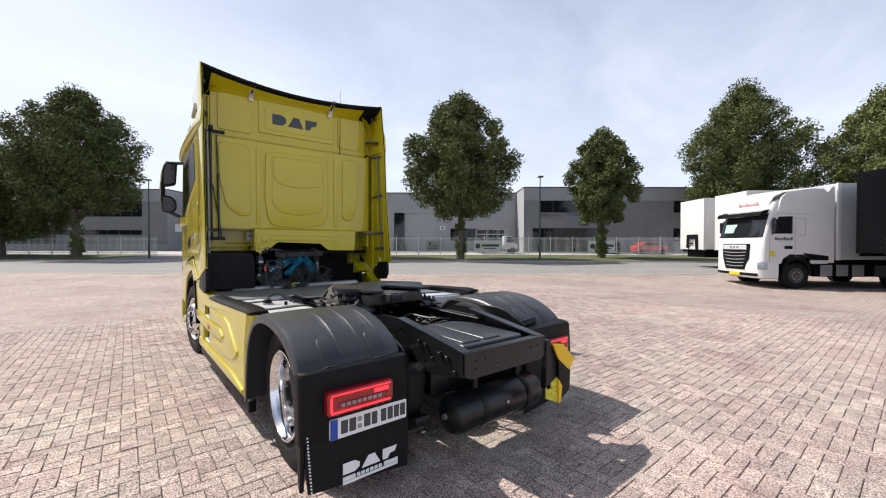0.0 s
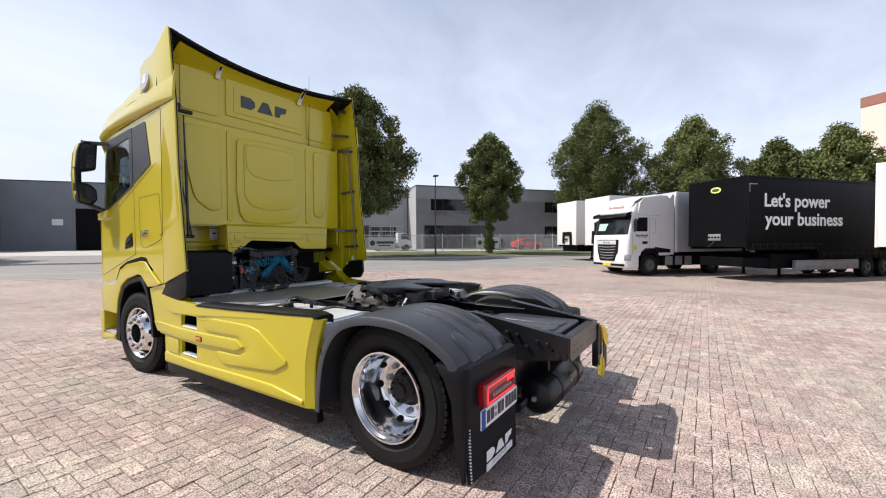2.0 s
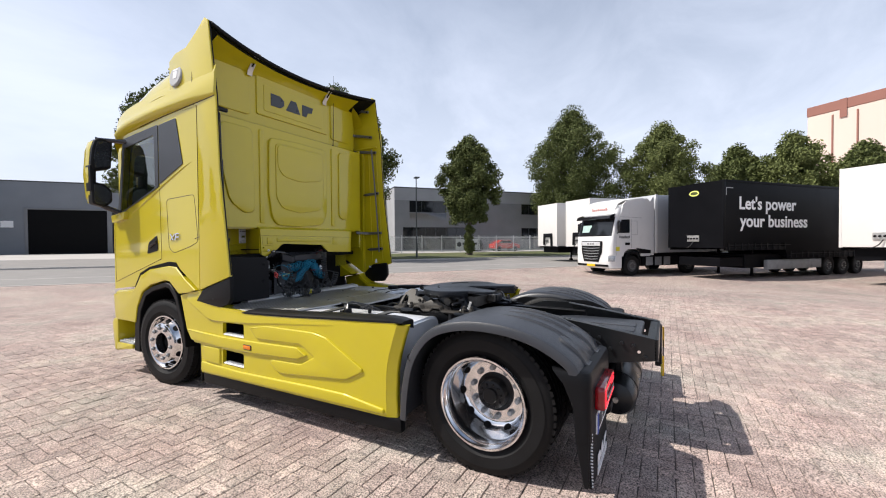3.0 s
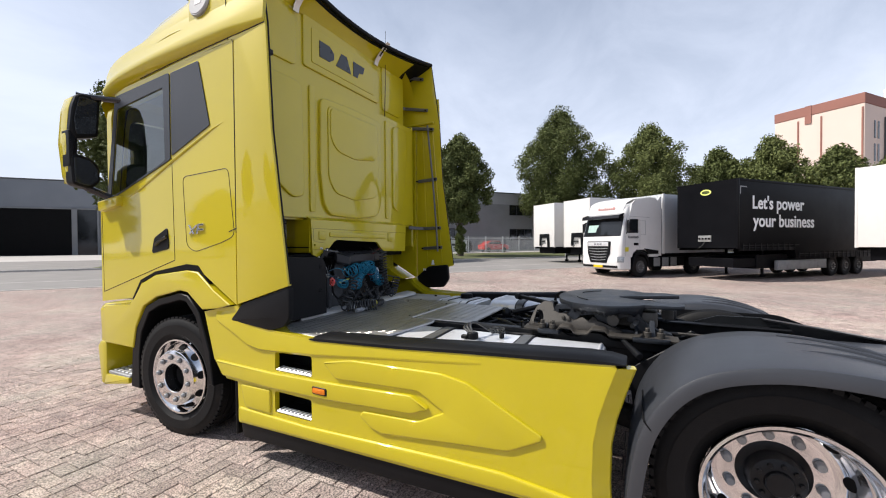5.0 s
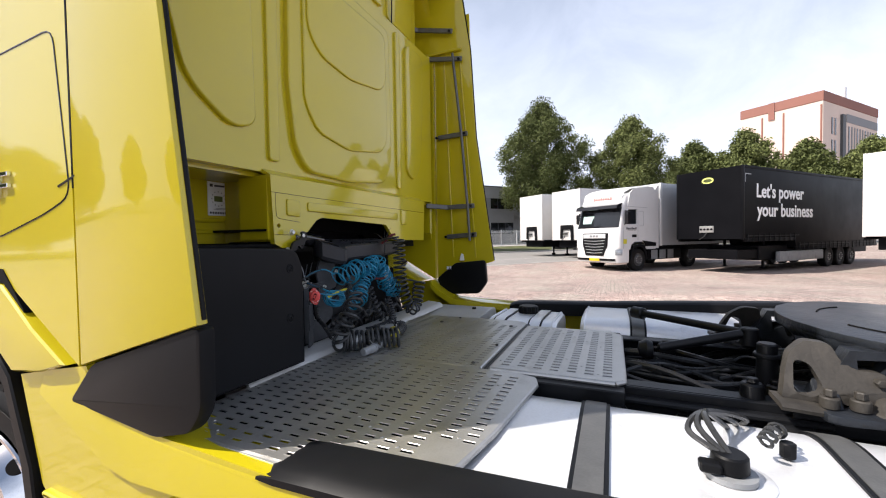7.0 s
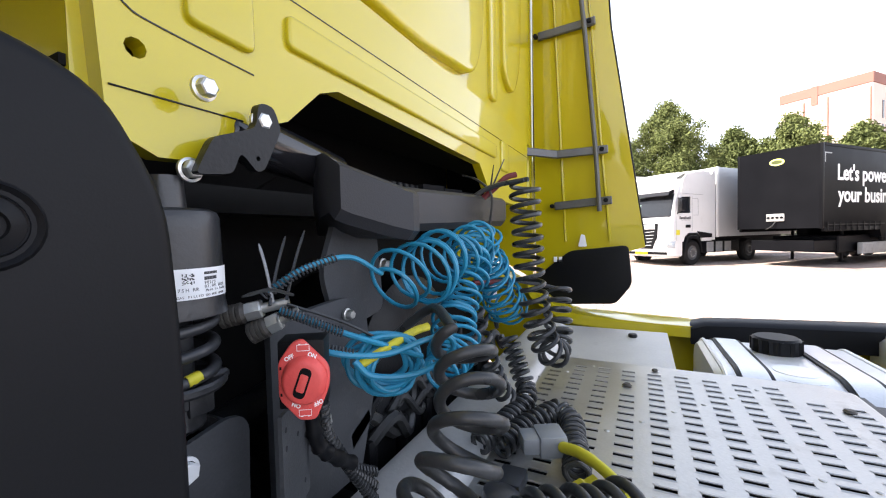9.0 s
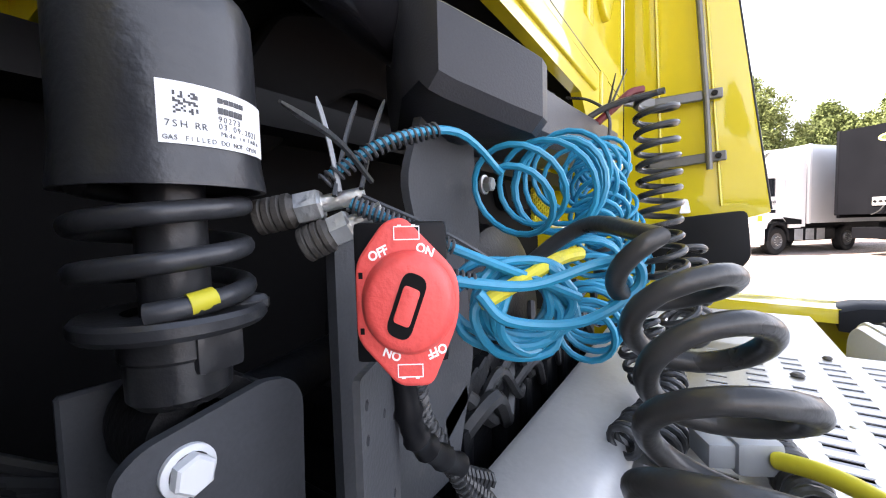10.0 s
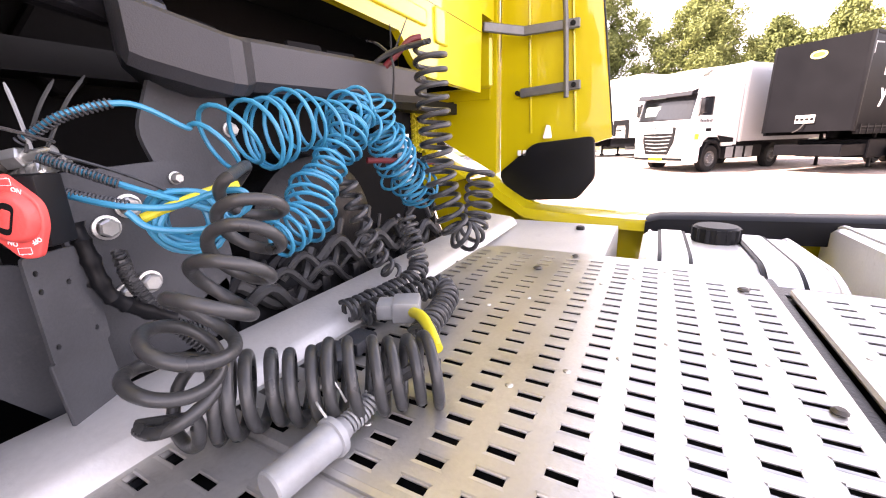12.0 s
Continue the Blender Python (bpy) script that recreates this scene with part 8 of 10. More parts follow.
bm_prism(bm, [(x, y) for x, y in round_poly([(-0.0062, -0.0145), (0.0062, -0.0145), (0.0062, 0.0145), (-0.0062, 0.0145)], 0.006, 5)], "z", 0.0113, 0.0117)
bmesh.ops.transform(bm, matrix=slot, verts=bm.verts)
part("key_slot", bm, DEEPSHADE, kn, "dark key slot")
bm = B()
bm_prism(bm, round_poly([(-0.0042, -0.0085), (0.0042, -0.0085), (0.0042, 0.0085), (-0.0042, 0.0085)], 0.002, 3), "z", 0.0117, 0.0128, 0.0008, 2, caps_only=2)
bmesh.ops.transform(bm, matrix=slot, verts=bm.verts)
part("key", bm, RED, kn)
for x in (-0.0235,):
    for y in (0.0125, -0.0125):
        bm = B()
        bm_box(bm, x - 0.001, x + 0.001, y - 0.0014, y + 0.0014, 0.0031, 0.0035)
        part("notch", bm, DEEPSHADE, SW)
for body, m in (("OFF", pose(-0.0185, 0.0185, 0.0032, 0, 0, 22)), ("ON", pose(0.004, 0.0232, 0.0032, 0, 0, -22)), ("ON", pose(-0.004, -0.0232, 0.0032, 0, 0, 158)), ("OFF", pose(0.0178, -0.0185, 0.0032, 0, 0, 202))):
    text_part("lettering", body, 0.0058, m, WHITEPRINT, SW, 0.0001, bold=0.0002)
for sgn in (1, -1):
    bm = B()
    for a, b, c, d in ((-0.0065, 0.0065, 0.0335, 0.034), (-0.0065, 0.0065, 0.0278, 0.0283), (-0.0065, -0.006, 0.0278, 0.034), (0.006, 0.0065, 0.0278, 0.034), (-0.0045, -0.0025, 0.034, 0.0346), (0.0025, 0.0045, 0.034, 0.0346)):
        bm_box(bm, a, b, c * sgn - (0.0 if sgn > 0 else 0.0), d * sgn, 0.0031, 0.0033)
    part("battery_pictogram", bm, WHITEPRINT, SW)
bm = B()
bm_box(bm, -0.029, 0.02, -0.03, 0.036, -0.036, -0.0045, 0.003, 2)
part("body", bm, BLACK, SW)
# drilled post that carries it
PN = SWN.inverted() @ pose(-0.490, 2.9597, 1.12, 90, 0, 24.8)
bm = B()
bm_plate(bm, round_poly([(-0.0315, -0.055), (0.033, -0.055), (0.033, 0.02), (0.022, 0.058), (-0.0315, 0.058)], 0.004, 2), [[(x + 0.0028 * math.cos(a), y + 0.0034 * math.sin(a)) for a in (0, 1, 2, 3, 4, 5)] for x, y in ((-0.023, 0.041), (0.005, 0.023), (-0.023, 0.022), (0.02, -0.037), (-0.023, -0.038), (0.024, 0.012))], "z", -0.004, 0.0)
bm_prism(bm, round_poly([(-0.0315, -0.055), (0.033, -0.055), (0.036, -0.1), (0.03, -0.145), (-0.026, -0.145)], 0.004, 2), "z", -0.01, -0.005, 0.001, 1)
bmesh.ops.transform(bm, matrix=PN, verts=bm.verts)
part("post", bm, DUSTY, SW, "drilled dark steel post")

# plate with bolts behind
mp = thing("mounting_plate", "black steel mounting plate with big zinc bolts", "plate")
bm = B()
bm_plate(bm, round_poly([(-0.46, 0.98), (-0.3, 0.98), (-0.26, 1.1), (-0.28, 1.25), (-0.33, 1.26), (-0.46, 1.25)], 0.015, 3), [], "y", 3.03, 3.04)
bm_plate(bm, round_poly([(-0.32, 1.2), (-0.2, 1.22), (-0.22, 1.4), (-0.3, 1.42), (-0.35, 1.3)], 0.02, 3), [], "y", 3.05, 3.06)
part("plate", bm, DUSTY, mp)
for x, z, r in ((-0.39, 1.205, 0.012), (-0.418, 1.182, 0.012), (-0.386, 1.1, 0.012), (-0.415, 1.095, 0.009), (-0.326, 1.235, 0.007), (-0.231, 1.301, 0.009)):
    bm = B()
    m = Matrix.Translation((x, 3.028, z)) @ pose(0, 0, 0, 90)
    bm_lathe(bm, [(r * 1.3, 0), (r * 1.3, 0.003), (r, 0.004)], m, 20)
    bm_lathe(bm, [(r, 0.003), (r, 0.011), (r * 0.8, 0.013), (0, 0.013)], m @ Matrix.Rotation(x * 9, 4, "Z"), 6)
    part("bolt", bm, STEEL, mp)
# engine and gearbox shapes in the dark
en = thing("gearbox", "dark ribbed gearbox housing under the cab", "gearbox")
bm = B()
bm_box(bm, -0.3, 0.4, 3.06, 3.4, 0.75, 1.02, 0.05, 3)
bm_lathe(bm, [(0, 0), (0.15, 0.005), (0.2, 0.03), (0.21, 0.1), (0.21, 0.3)], Matrix.Translation((0.05, 3.12, 1.05)) @ pose(0, 0, 0, -90), 32)
part("housing", bm, CHASSIS, en)
for k in range(6):
    bm = B()
    bm_box(bm, -0.26 + k * 0.1, -0.235 + k * 0.1, 3.045, 3.062, 0.8, 1.0, 0.006, 2)
    part("rib", bm, CHASSIS, en)
rq = random.Random(8)
for k in range(14):
    bm = B()
    x, z = -0.3 + 0.05 * k, 0.98 + rq.uniform(0, 0.1)
    bm_tube(bm, smooth_path([(x, 3.06, z), (x + 0.05, 3.03 + 0.03 * rq.random(), z + 0.04), (x + 0.12, 3.05, z - 0.02), (x + 0.2, 3.08, z + rq.uniform(-0.05, 0.1))], 5), rq.choice((0.005, 0.008, 0.012)), 7)
    part("pipe", bm, COILBLACK, en)
for k in range(5):
    bm = B()
    x = -0.32 + k * 0.045
    bm_prism(bm, round_poly([(x, 1.02), (x + 0.05, 1.05 + 0.02 * (k % 2)), (x + 0.045, 1.075), (x - 0.005, 1.05)], 0.005, 2), "y", 3.03 + 0.01 * k, 3.05 + 0.01 * k, 0.003, 1)
    part("lug", bm, CHASSIS, en)
# moulded handle cover over the engine
hc = thing("engine_cover", "black moulded engine cover with a handle recess", "cover")
bm = B()
bm_loft(bm, [[(x, f + 0.012, zb), (x, f, zb + 0.014), (x, f, zt - 0.007), (x, f + 0.008, zt), (x, b, 1.468), (x, b, 1.4), (x, b - 0.008, zb + 0.01)] for x, f, b, zb, zt in ((-0.362, 3.0, 3.03, 1.375, 1.455), (-0.35, 2.99, 3.06, 1.368, 1.45), (-0.3, 2.955, 3.11, 1.35, 1.43), (-0.272, 2.939, 3.14, 1.343, 1.42), (-0.25, 2.942, 3.15, 1.343, 1.42), (-0.225, 2.965, 3.15, 1.348, 1.425), (-0.205, 2.982, 3.15, 1.356, 1.432), (0.0, 2.98, 3.15, 1.362, 1.44), (0.26, 2.965, 3.14, 1.37, 1.445), (0.3, 2.975, 3.12, 1.38, 1.44))])
part("moulding", bm, COVERPL, hc, angle=28)
# handle opening not cut: a near-black slab paints its shade
bm = B()
hole = []
for x, y in round_poly([(-0.336, 3.02), (-0.278, 2.972), (-0.252, 2.985), (-0.246, 3.06), (-0.32, 3.07)], 0.012, 4):
    f, zt = 3.0 - (x + 0.36) * 0.68, 1.453 - (x + 0.36) * 0.38
    hole.append((x, y, zt + (1.468 - zt) * (y - f) / (3.12 - f)))
bm_loft(bm, [[(x, y, z - 0.006) for x, y, z in hole], [(x, y, z + 0.004) for x, y, z in hole]])
part("recess", bm, DEEPSHADE, hc, "handle opening, its shade a near-black slab")
# slits laid on as near-black slabs, their shade in the colour
for k in range(4):
    bm = B()
    x = -0.1 + k * 0.095
    bm_prism(bm, [(x, 3.03), (x + 0.07, 3.01), (x + 0.055, 3.0), (x - 0.005, 3.015)], "z", 1.436, 1.4505)
    part("slit", bm, DEEPSHADE, hc)
bm = B()
for k in range(16):
    bm_box(bm, -0.1 + k * 0.025, -0.085 + k * 0.025, 3.09, 3.1, 1.452, 1.464, 0.002, 1)
tagged(part("knurl_row", bm, BLACK, hc), kind="stuff")
bm = B()
bm_tube(bm, smooth_path([(0.13, 2.965, 1.36), (0.125, 2.955, 1.44), (0.13, 2.99, 1.48), (0.15, 3.04, 1.5)], 5), 0.003, 6)
bm_tube(bm, [(0.128, 2.96, 1.45), (0.15, 2.93, 1.53)], [0.003, 0.001], 6)
bm_tube(bm, [(0.128, 2.96, 1.45), (0.1, 2.94, 1.51)], [0.003, 0.001], 6)
solo("cable_tie", bm, COILBLACK, "black cable tie with loose ends", "cable tie", "cable ties")

# ---- air and power lines ----
def line(name, pts, r, material, label, category="air line", seg=8, group="air lines"):
    bm = B()
    bm_tube(bm, pts, r, seg)
    return solo(name, bm, material, label, category, group)


# thick black power coil: hangs, then lies on the deck
big = coil_path([(-0.35, 2.83, 1.225), (-0.372, 2.812, 1.19), (-0.415, 2.795, 1.15), (-0.455, 2.8, 1.105), (-0.47, 2.825, 1.06), (-0.465, 2.828, 1.025)], 7.0, lambda u: 0.032 + 0.008 * u, 34, 0.6, 0.004)
lying = coil_path([(-0.462, 2.828, 1.018), (-0.435, 2.82, 1.012), (-0.375, 2.76, 1.01), (-0.32, 2.69, 1.01), (-0.275, 2.635, 1.01)], 12.5, lambda u: 0.04 + 0.003 * math.sin(13 * u), 26, 2.2, 0.008)
lead_in = smooth_path([(-0.3, 3.0, 1.16), (-0.3, 2.95, 1.21), (-0.31, 2.89, 1.25), big[0]], 8)[:-1]
line("coiled_power_cable", lead_in + big + lying, 0.0068, COILBLACK, "thick black coiled power cable lying on the deck", "coiled cable", 14)
# thinner black coils
v1 = coil_path([(0.164, 2.885, 1.475), (0.163, 2.88, 1.35), (0.166, 2.87, 1.2), (0.185, 2.845, 1.08), (0.215, 2.83, 1.045), (0.26, 2.83, 1.055), (0.305, 2.835, 1.12), (0.34, 2.84, 1.19)], 23, 0.033, 18, 0.3, 0.004)
line("coiled_air_line", smooth_path([(0.1, 3.02, 1.42), (0.12, 2.96, 1.46), v1[0]], 6)[:-1] + v1 + smooth_path([v1[-1], (0.33, 2.88, 1.2), (0.27, 2.95, 1.22)], 6)[1:], 0.0058, COILBLACK, "black coiled air line hanging in a loop", "coiled line", 8)
line("red_air_hose", smooth_path([(0.125, 2.985, 1.43), (0.135, 2.95, 1.46), (0.148, 2.925, 1.485), (0.163, 2.905, 1.492)], 6), 0.0072, REDWIRE, "dark red hose end above the coil", "hose")
line("red_air_hose", smooth_path([(0.03, 2.97, 1.24), (0.1, 2.94, 1.235), (0.2, 2.93, 1.225), (0.27, 2.945, 1.225)], 6), 0.0062, REDWIRE, "dark red hose behind the blue coil", "hose")
v2 = coil_path([(-0.1, 2.92, 1.22), (-0.09, 2.9, 1.14), (-0.06, 2.885, 1.06), (-0.03, 2.875, 1.02)], 9, 0.016, 14, 0.0, 0.003)
line("coiled_cable", v2, 0.0048, COILBLACK, "small black coiled cable behind the power coil", "coiled cable", 8)
v3 = coil_path([(0.06, 2.9, 1.12), (0.035, 2.86, 1.03), (0.0, 2.845, 1.01), (-0.06, 2.86, 0.995), (-0.12, 2.875, 0.992), (-0.17, 2.885, 0.992)], 22, 0.018, 14, 1.0, 0.003)
line("coiled_cable", v3, 0.0045, COILBLACK, "black coiled cable lying on the aluminium beam", "coiled cable", 8)
v4 = coil_path([(-0.16, 2.85, 0.99), (-0.1, 2.83, 0.995), (-0.04, 2.8, 1.0), (-0.01, 2.78, 1.0), (-0.04, 2.75, 0.995), (-0.11, 2.735, 0.99), (-0.19, 2.72, 0.99)], 24, 0.018, 14, 2.0, 0.003)
line("coiled_cable", v4, 0.0045, COILBLACK, "black coiled cable lying on the deck plate", "coiled cable", 8)
# blue lines
b1 = coil_path([(-0.315, 2.955, 1.275), (-0.26, 2.95, 1.3), (-0.19, 2.945, 1.305), (-0.12, 2.94, 1.315), (-0.05, 2.94, 1.33), (0.02, 2.94, 1.31), (0.08, 2.945, 1.25), (0.14, 2.94, 1.19), (0.2, 2.935, 1.16)], 21, lambda u: 0.04 + 0.01 * math.sin(9 * u), 20, 0.5, 0.026)
line("coiled_air_line", smooth_path([(-0.47, 3.02, 1.29), (-0.44, 2.99, 1.315), (-0.39, 2.965, 1.325), (-0.34, 2.955, 1.3), b1[0]], 6)[:-1] + b1, 0.0033, COILBLUE, "bright blue coiled air line hooked behind the cab", "coiled line", 7)
b2 = coil_path([(-0.02, 2.935, 1.34), (-0.06, 2.93, 1.3), (-0.12, 2.925, 1.25), (-0.17, 2.92, 1.2), (-0.22, 2.905, 1.16), (-0.28, 2.9, 1.15)], 19, lambda u: 0.033 + 0.006 * math.sin(11 * u), 18, 1.7, 0.014)
line("coiled_air_line", b2, 0.0033, COILBLUE, "bright blue coiled air line sagging towards the switch", "coiled line", 7)
b3 = coil_path([(0.03, 2.945, 1.36), (0.06, 2.95, 1.31), (0.1, 2.95, 1.26), (0.16, 2.945, 1.2), (0.19, 2.94, 1.13)], 14, 0.034, 18, 2.7, 0.024)
line("coiled_air_line", b3, 0.0033, COILBLUE, "bright blue coiled air line drooping at its end", "coiled line", 7)
rb = random.Random(21)
b4 = []
for turn in range(9):
    yaw, tip, rad = -0.75 + rb.uniform(-0.5, 0.5), rb.uniform(-0.35, 0.35), rb.uniform(0.026, 0.038)
    cen = Vector((-0.372 + rb.uniform(-0.012, 0.012), 2.925 + rb.uniform(-0.014, 0.014), 1.19 + rb.uniform(-0.008, 0.008)))
    ux, vz = Vector((math.cos(yaw), math.sin(yaw), tip * 0.5)), Vector((-0.3 * tip, 0.3 * tip, 1.0))
    for k in range(5):
        a = 2 * math.pi * k / 5 + turn * 0.25
        b4.append(cen + ux * rad * math.cos(a) * 1.15 + vz * rad * math.sin(a) * 0.85)
b4 = smooth_path(b4, 6)
line("coiled_air_line", smooth_path([(-0.47, 3.0, 1.27), (-0.44, 2.97, 1.25), (-0.42, 2.945, 1.235), b4[0]], 6)[:-1] + b4, 0.0037, COILBLUE, "tangle of bright blue air line beside the switch", "coiled line", 8)
ring = [(-0.43, 2.925, 1.215), (-0.4, 2.9, 1.212), (-0.37, 2.865, 1.225), (-0.352, 2.845, 1.225), (-0.35, 2.845, 1.205), (-0.38, 2.875, 1.185), (-0.42, 2.91, 1.19), (-0.435, 2.925, 1.21)]
line("air_line_loop", smooth_path([(-0.47, 2.985, 1.235), (-0.45, 2.95, 1.222)] + ring, 8), 0.0038, COILBLUE, "wide loop of bright blue air line", "air line", 8)
# spiral sleeves and couplings at the switch
for a, b, c in (((-0.475, 3.02, 1.285), (-0.445, 2.995, 1.31), (-0.405, 2.972, 1.326)), ((-0.47, 3.0, 1.27), (-0.445, 2.97, 1.252), (-0.425, 2.95, 1.238)), ((-0.475, 2.99, 1.238), (-0.455, 2.965, 1.228), (-0.43, 2.93, 1.216))):
    line("spiral_sleeve", coil_path([a, b, c], 20, 0.0052, 10), 0.0012, DUSTY, "dark spiral sleeve round the air line", "sleeve", 5)
for p, q in (((-0.5, 3.06, 1.262), (-0.462, 3.012, 1.274)), ((-0.482, 3.035, 1.242), (-0.455, 2.998, 1.262))):
    p, q = Vector(p), Vector(q)
    d = q - p
    cp = thing("hose_coupling", "dull brass and steel hose coupling", "coupling", None, "hose couplings")
    bm = B()
    L = d.length
    prof = [(0, 0), (0.011, 0)]
    for k in range(4):
        prof += [(0.0125, L * (0.02 + 0.1 * k)), (0.0125, L * (0.08 + 0.1 * k)), (0.011, L * (0.1 + 0.1 * k))]
    prof += [(0.0095, L * 0.45), (0.0, L * 0.46)]
    m = Matrix.Translation(p) @ d.to_track_quat("Z", "Y").to_matrix().to_4x4()
    bm_lathe(bm, prof, m, 20)
    part("ferrule", bm, CAST, cp)
    bm = B()
    bm_lathe(bm, [(0, L * 0.45), (0.0115, L * 0.45), (0.0115, L * 0.7), (0.0095, L * 0.73), (0, L * 0.73)], m, 6)
    part("nut", bm, STEEL, cp)
    bm = B()
    bm_lathe(bm, [(0.006, L * 0.73), (0.006, L * 1.2), (0, L * 1.2)], m, 14)
    part("tail", bm, STEEL, cp)
for k, (p, q) in enumerate((((-0.475, 3.01, 1.275), (-0.428, 3.034, 1.353)), ((-0.47, 3.01, 1.278), (-0.47, 3.03, 1.345)), ((-0.455, 2.995, 1.285), (-0.561, 2.938, 1.302)), ((-0.46, 3.0, 1.28), (-0.4, 3.03, 1.36)), ((-0.46, 3.0, 1.275), (-0.35, 2.92, 1.2)))):
    line("cable_tie", smooth_path([p, tuple((Vector(p) + Vector(q)) / 2 + Vector((0, 0, 0.006))), q], 4), [0.0019] * 8 + [0.0008], COILBLACK if k != 1 else STEELGREY, "loose end of a cable tie", "cable tie", 5, "cable ties")
line("yellow_sleeve", smooth_path([(-0.42, 2.93, 1.2), (-0.39, 2.915, 1.212), (-0.35, 2.9, 1.225), (-0.325, 2.89, 1.228)], 6), 0.0055, YELLOWSLEEVE, "yellow protective sleeve among the blue line", "sleeve", 10)
# plug with a yellow sleeve
pg = thing("trailer_plug", "grey trailer plug with a yellow bend sleeve", "plug")
bm = B()
bm_box(bm, -0.175, -0.125, 2.745, 2.79, 0.995, 1.03, 0.006, 2)
bm_box(bm, -0.17, -0.13, 2.785, 2.815, 1.0, 1.026, 0.004, 2)
bmesh.ops.transform(bm, matrix=Matrix.Translation((-0.15, 2.77, 0)) @ Matrix.Rotation(0.5, 4, "Z") @ Matrix.Translation((0.15, -2.77, 0)), verts=bm.verts)
part("body", bm, STEELGREY, pg)
bm = B()
bm_tube(bm, smooth_path([(-0.165, 2.745, 1.015), (-0.19, 2.715, 1.025), (-0.225, 2.68, 1.028), (-0.258, 2.65, 1.022)], 6), [0.0085] * 10 + [0.0075] * 9, 12)
part("sleeve", bm, YELLOWSLEEVE, pg)
pg = thing("trailer_plug", "round grey cast trailer plug lying on the deck", "plug")
m = Matrix.Translation((-0.475, 2.7, 0.984)) @ pose(0, 0, 0, 0, 90, -4)
bm = B()
bm_lathe(bm, [(0, 0), (0.015, 0), (0.017, 0.002), (0.018, 0.05), (0.0185, 0.07), (0.0215, 0.071), (0.0215, 0.078), (0.015, 0.08), (0.012, 0.09), (0, 0.092)], m, 24)
part("body", bm, STEELGREY, pg)
bm = B()
bm_tube(bm, coil_path([(-0.385, 2.695, 0.984), (-0.36, 2.692, 0.986), (-0.34, 2.69, 0.992)], 9, 0.011, 12), 0.0018, 5)
part("bend_spring", bm, STEELGREY, pg)
bm = B()
bm_tube(bm, smooth_path([(-0.4, 2.7, 1.002), (-0.395, 2.72, 1.02), (-0.375, 2.715, 1.028), (-0.372, 2.7, 1.005)], 6), 0.0015, 6)
part("bail_wire", bm, STEEL, pg)
bm = B()
bm_tube(bm, smooth_path([(-0.34, 2.69, 0.992), (-0.31, 2.68, 1.0), (-0.28, 2.66, 1.01)], 6), 0.008, 8)
part("lead", bm, COILBLACK, pg)
# second round socket lying between the coils
bm = B()
bm_lathe(bm, [(0, 0), (0.026, 0), (0.028, 0.004), (0.028, 0.03), (0.02, 0.034), (0, 0.034)], Matrix.Translation((-0.285, 2.81, 0.966)) @ pose(0, 0, 0, 12, 8, 0), 24)
bm_box(bm, -0.25, -0.2, 2.79, 2.83, 0.968, 0.99, 0.006, 2)
solo("socket", bm, GREYPL, "dark round socket lying beside the coil", "socket")
# coupling with yellow cap on the deck edge
bm = B()
bm_lathe(bm, [(0, 0), (0.014, 0), (0.014, 0.02), (0.01, 0.024), (0.01, 0.04), (0, 0.04)], Matrix.Translation((-0.23, 2.72, 0.985)) @ pose(0, 0, 0, 70, 0, 40), 6)
solo("hose_end", bm, YELLOWSLEEVE, "small hose end with a yellow cap", "hose end")
# loom by the switch
for k in range(3):
    line("wire_loom", coil_path(smooth_path([(-0.43, 2.98, 1.16 - 0.01 * k), (-0.42, 2.985, 1.11), (-0.4, 2.97, 1.06), (-0.36, 2.96, 1.03 - 0.02 * k)], 3), 26, 0.0065, 8, k), 0.0022, COILBLACK, "black corrugated wire loom", "wire loom", 5, "wire looms")
bm = B()
run = smooth_path([(-0.465, 2.975, 1.2), (-0.462, 2.968, 1.165), (-0.456, 2.965, 1.12), (-0.437, 2.965, 1.095), (-0.396, 2.968, 1.061)], 7)
bm_tube(bm, run, [0.0102 if k % 4 == 0 else 0.0082 for k in range(len(run))], 12)
solo("wire_loom", bm, BLACK, "thick ribbed black loom beside the switch", "wire loom", "wire looms")
# raised frame pressed into the recess
bm = B()
bm_tube(bm, smooth_path([(-0.516, 3.419, 1.742), (-0.516, 3.419, 1.64), (-0.53, 3.419, 1.6), (-0.56, 3.419, 1.565), (-0.6, 3.419, 1.562), (-0.9, 3.419, 1.56)], 5), 0.011, 10)
part("pressed_frame", bm, YELLOW, truck)
# honeycomb sheet low on the back wall
verts, faces = [], []
for i in range(9):
    for j in range(11):
        cx, cz = 0.9 + 0.024 * i, 1.24 + 0.0208 * j + (0.0104 if i % 2 else 0)
        k0 = len(verts)
        for rad, yy in ((0.0135, 3.395), (0.0112, 3.395), (0.0112, 3.407)):
            verts += [(cx + rad * math.cos(a * math.pi / 3), yy, cz + rad * math.sin(a * math.pi / 3)) for a in range(6)]
        for a in range(6):
            b_ = (a + 1) % 6
            faces += [(k0 + a, k0 + b_, k0 + 6 + b_, k0 + 6 + a), (k0 + 6 + a, k0 + 6 + b_, k0 + 12 + b_, k0 + 12 + a)]
me = bpy.data.meshes.new("honeycomb_sheet")
me.from_pydata(verts, [], faces)
me.materials.append(YELLOWSLEEVE)
tagged(new("honeycomb_sheet", me), kind="stuff").parent = truck
# safety sticker in the recess, white bottle behind the coil
bm = B()
bm_box(bm, -0.635, -0.54, 3.414, 3.4185, 1.585, 1.74)
sk_ = solo("inspection_sticker", bm, LABEL, "pale inspection sticker with a green field", "sticker")
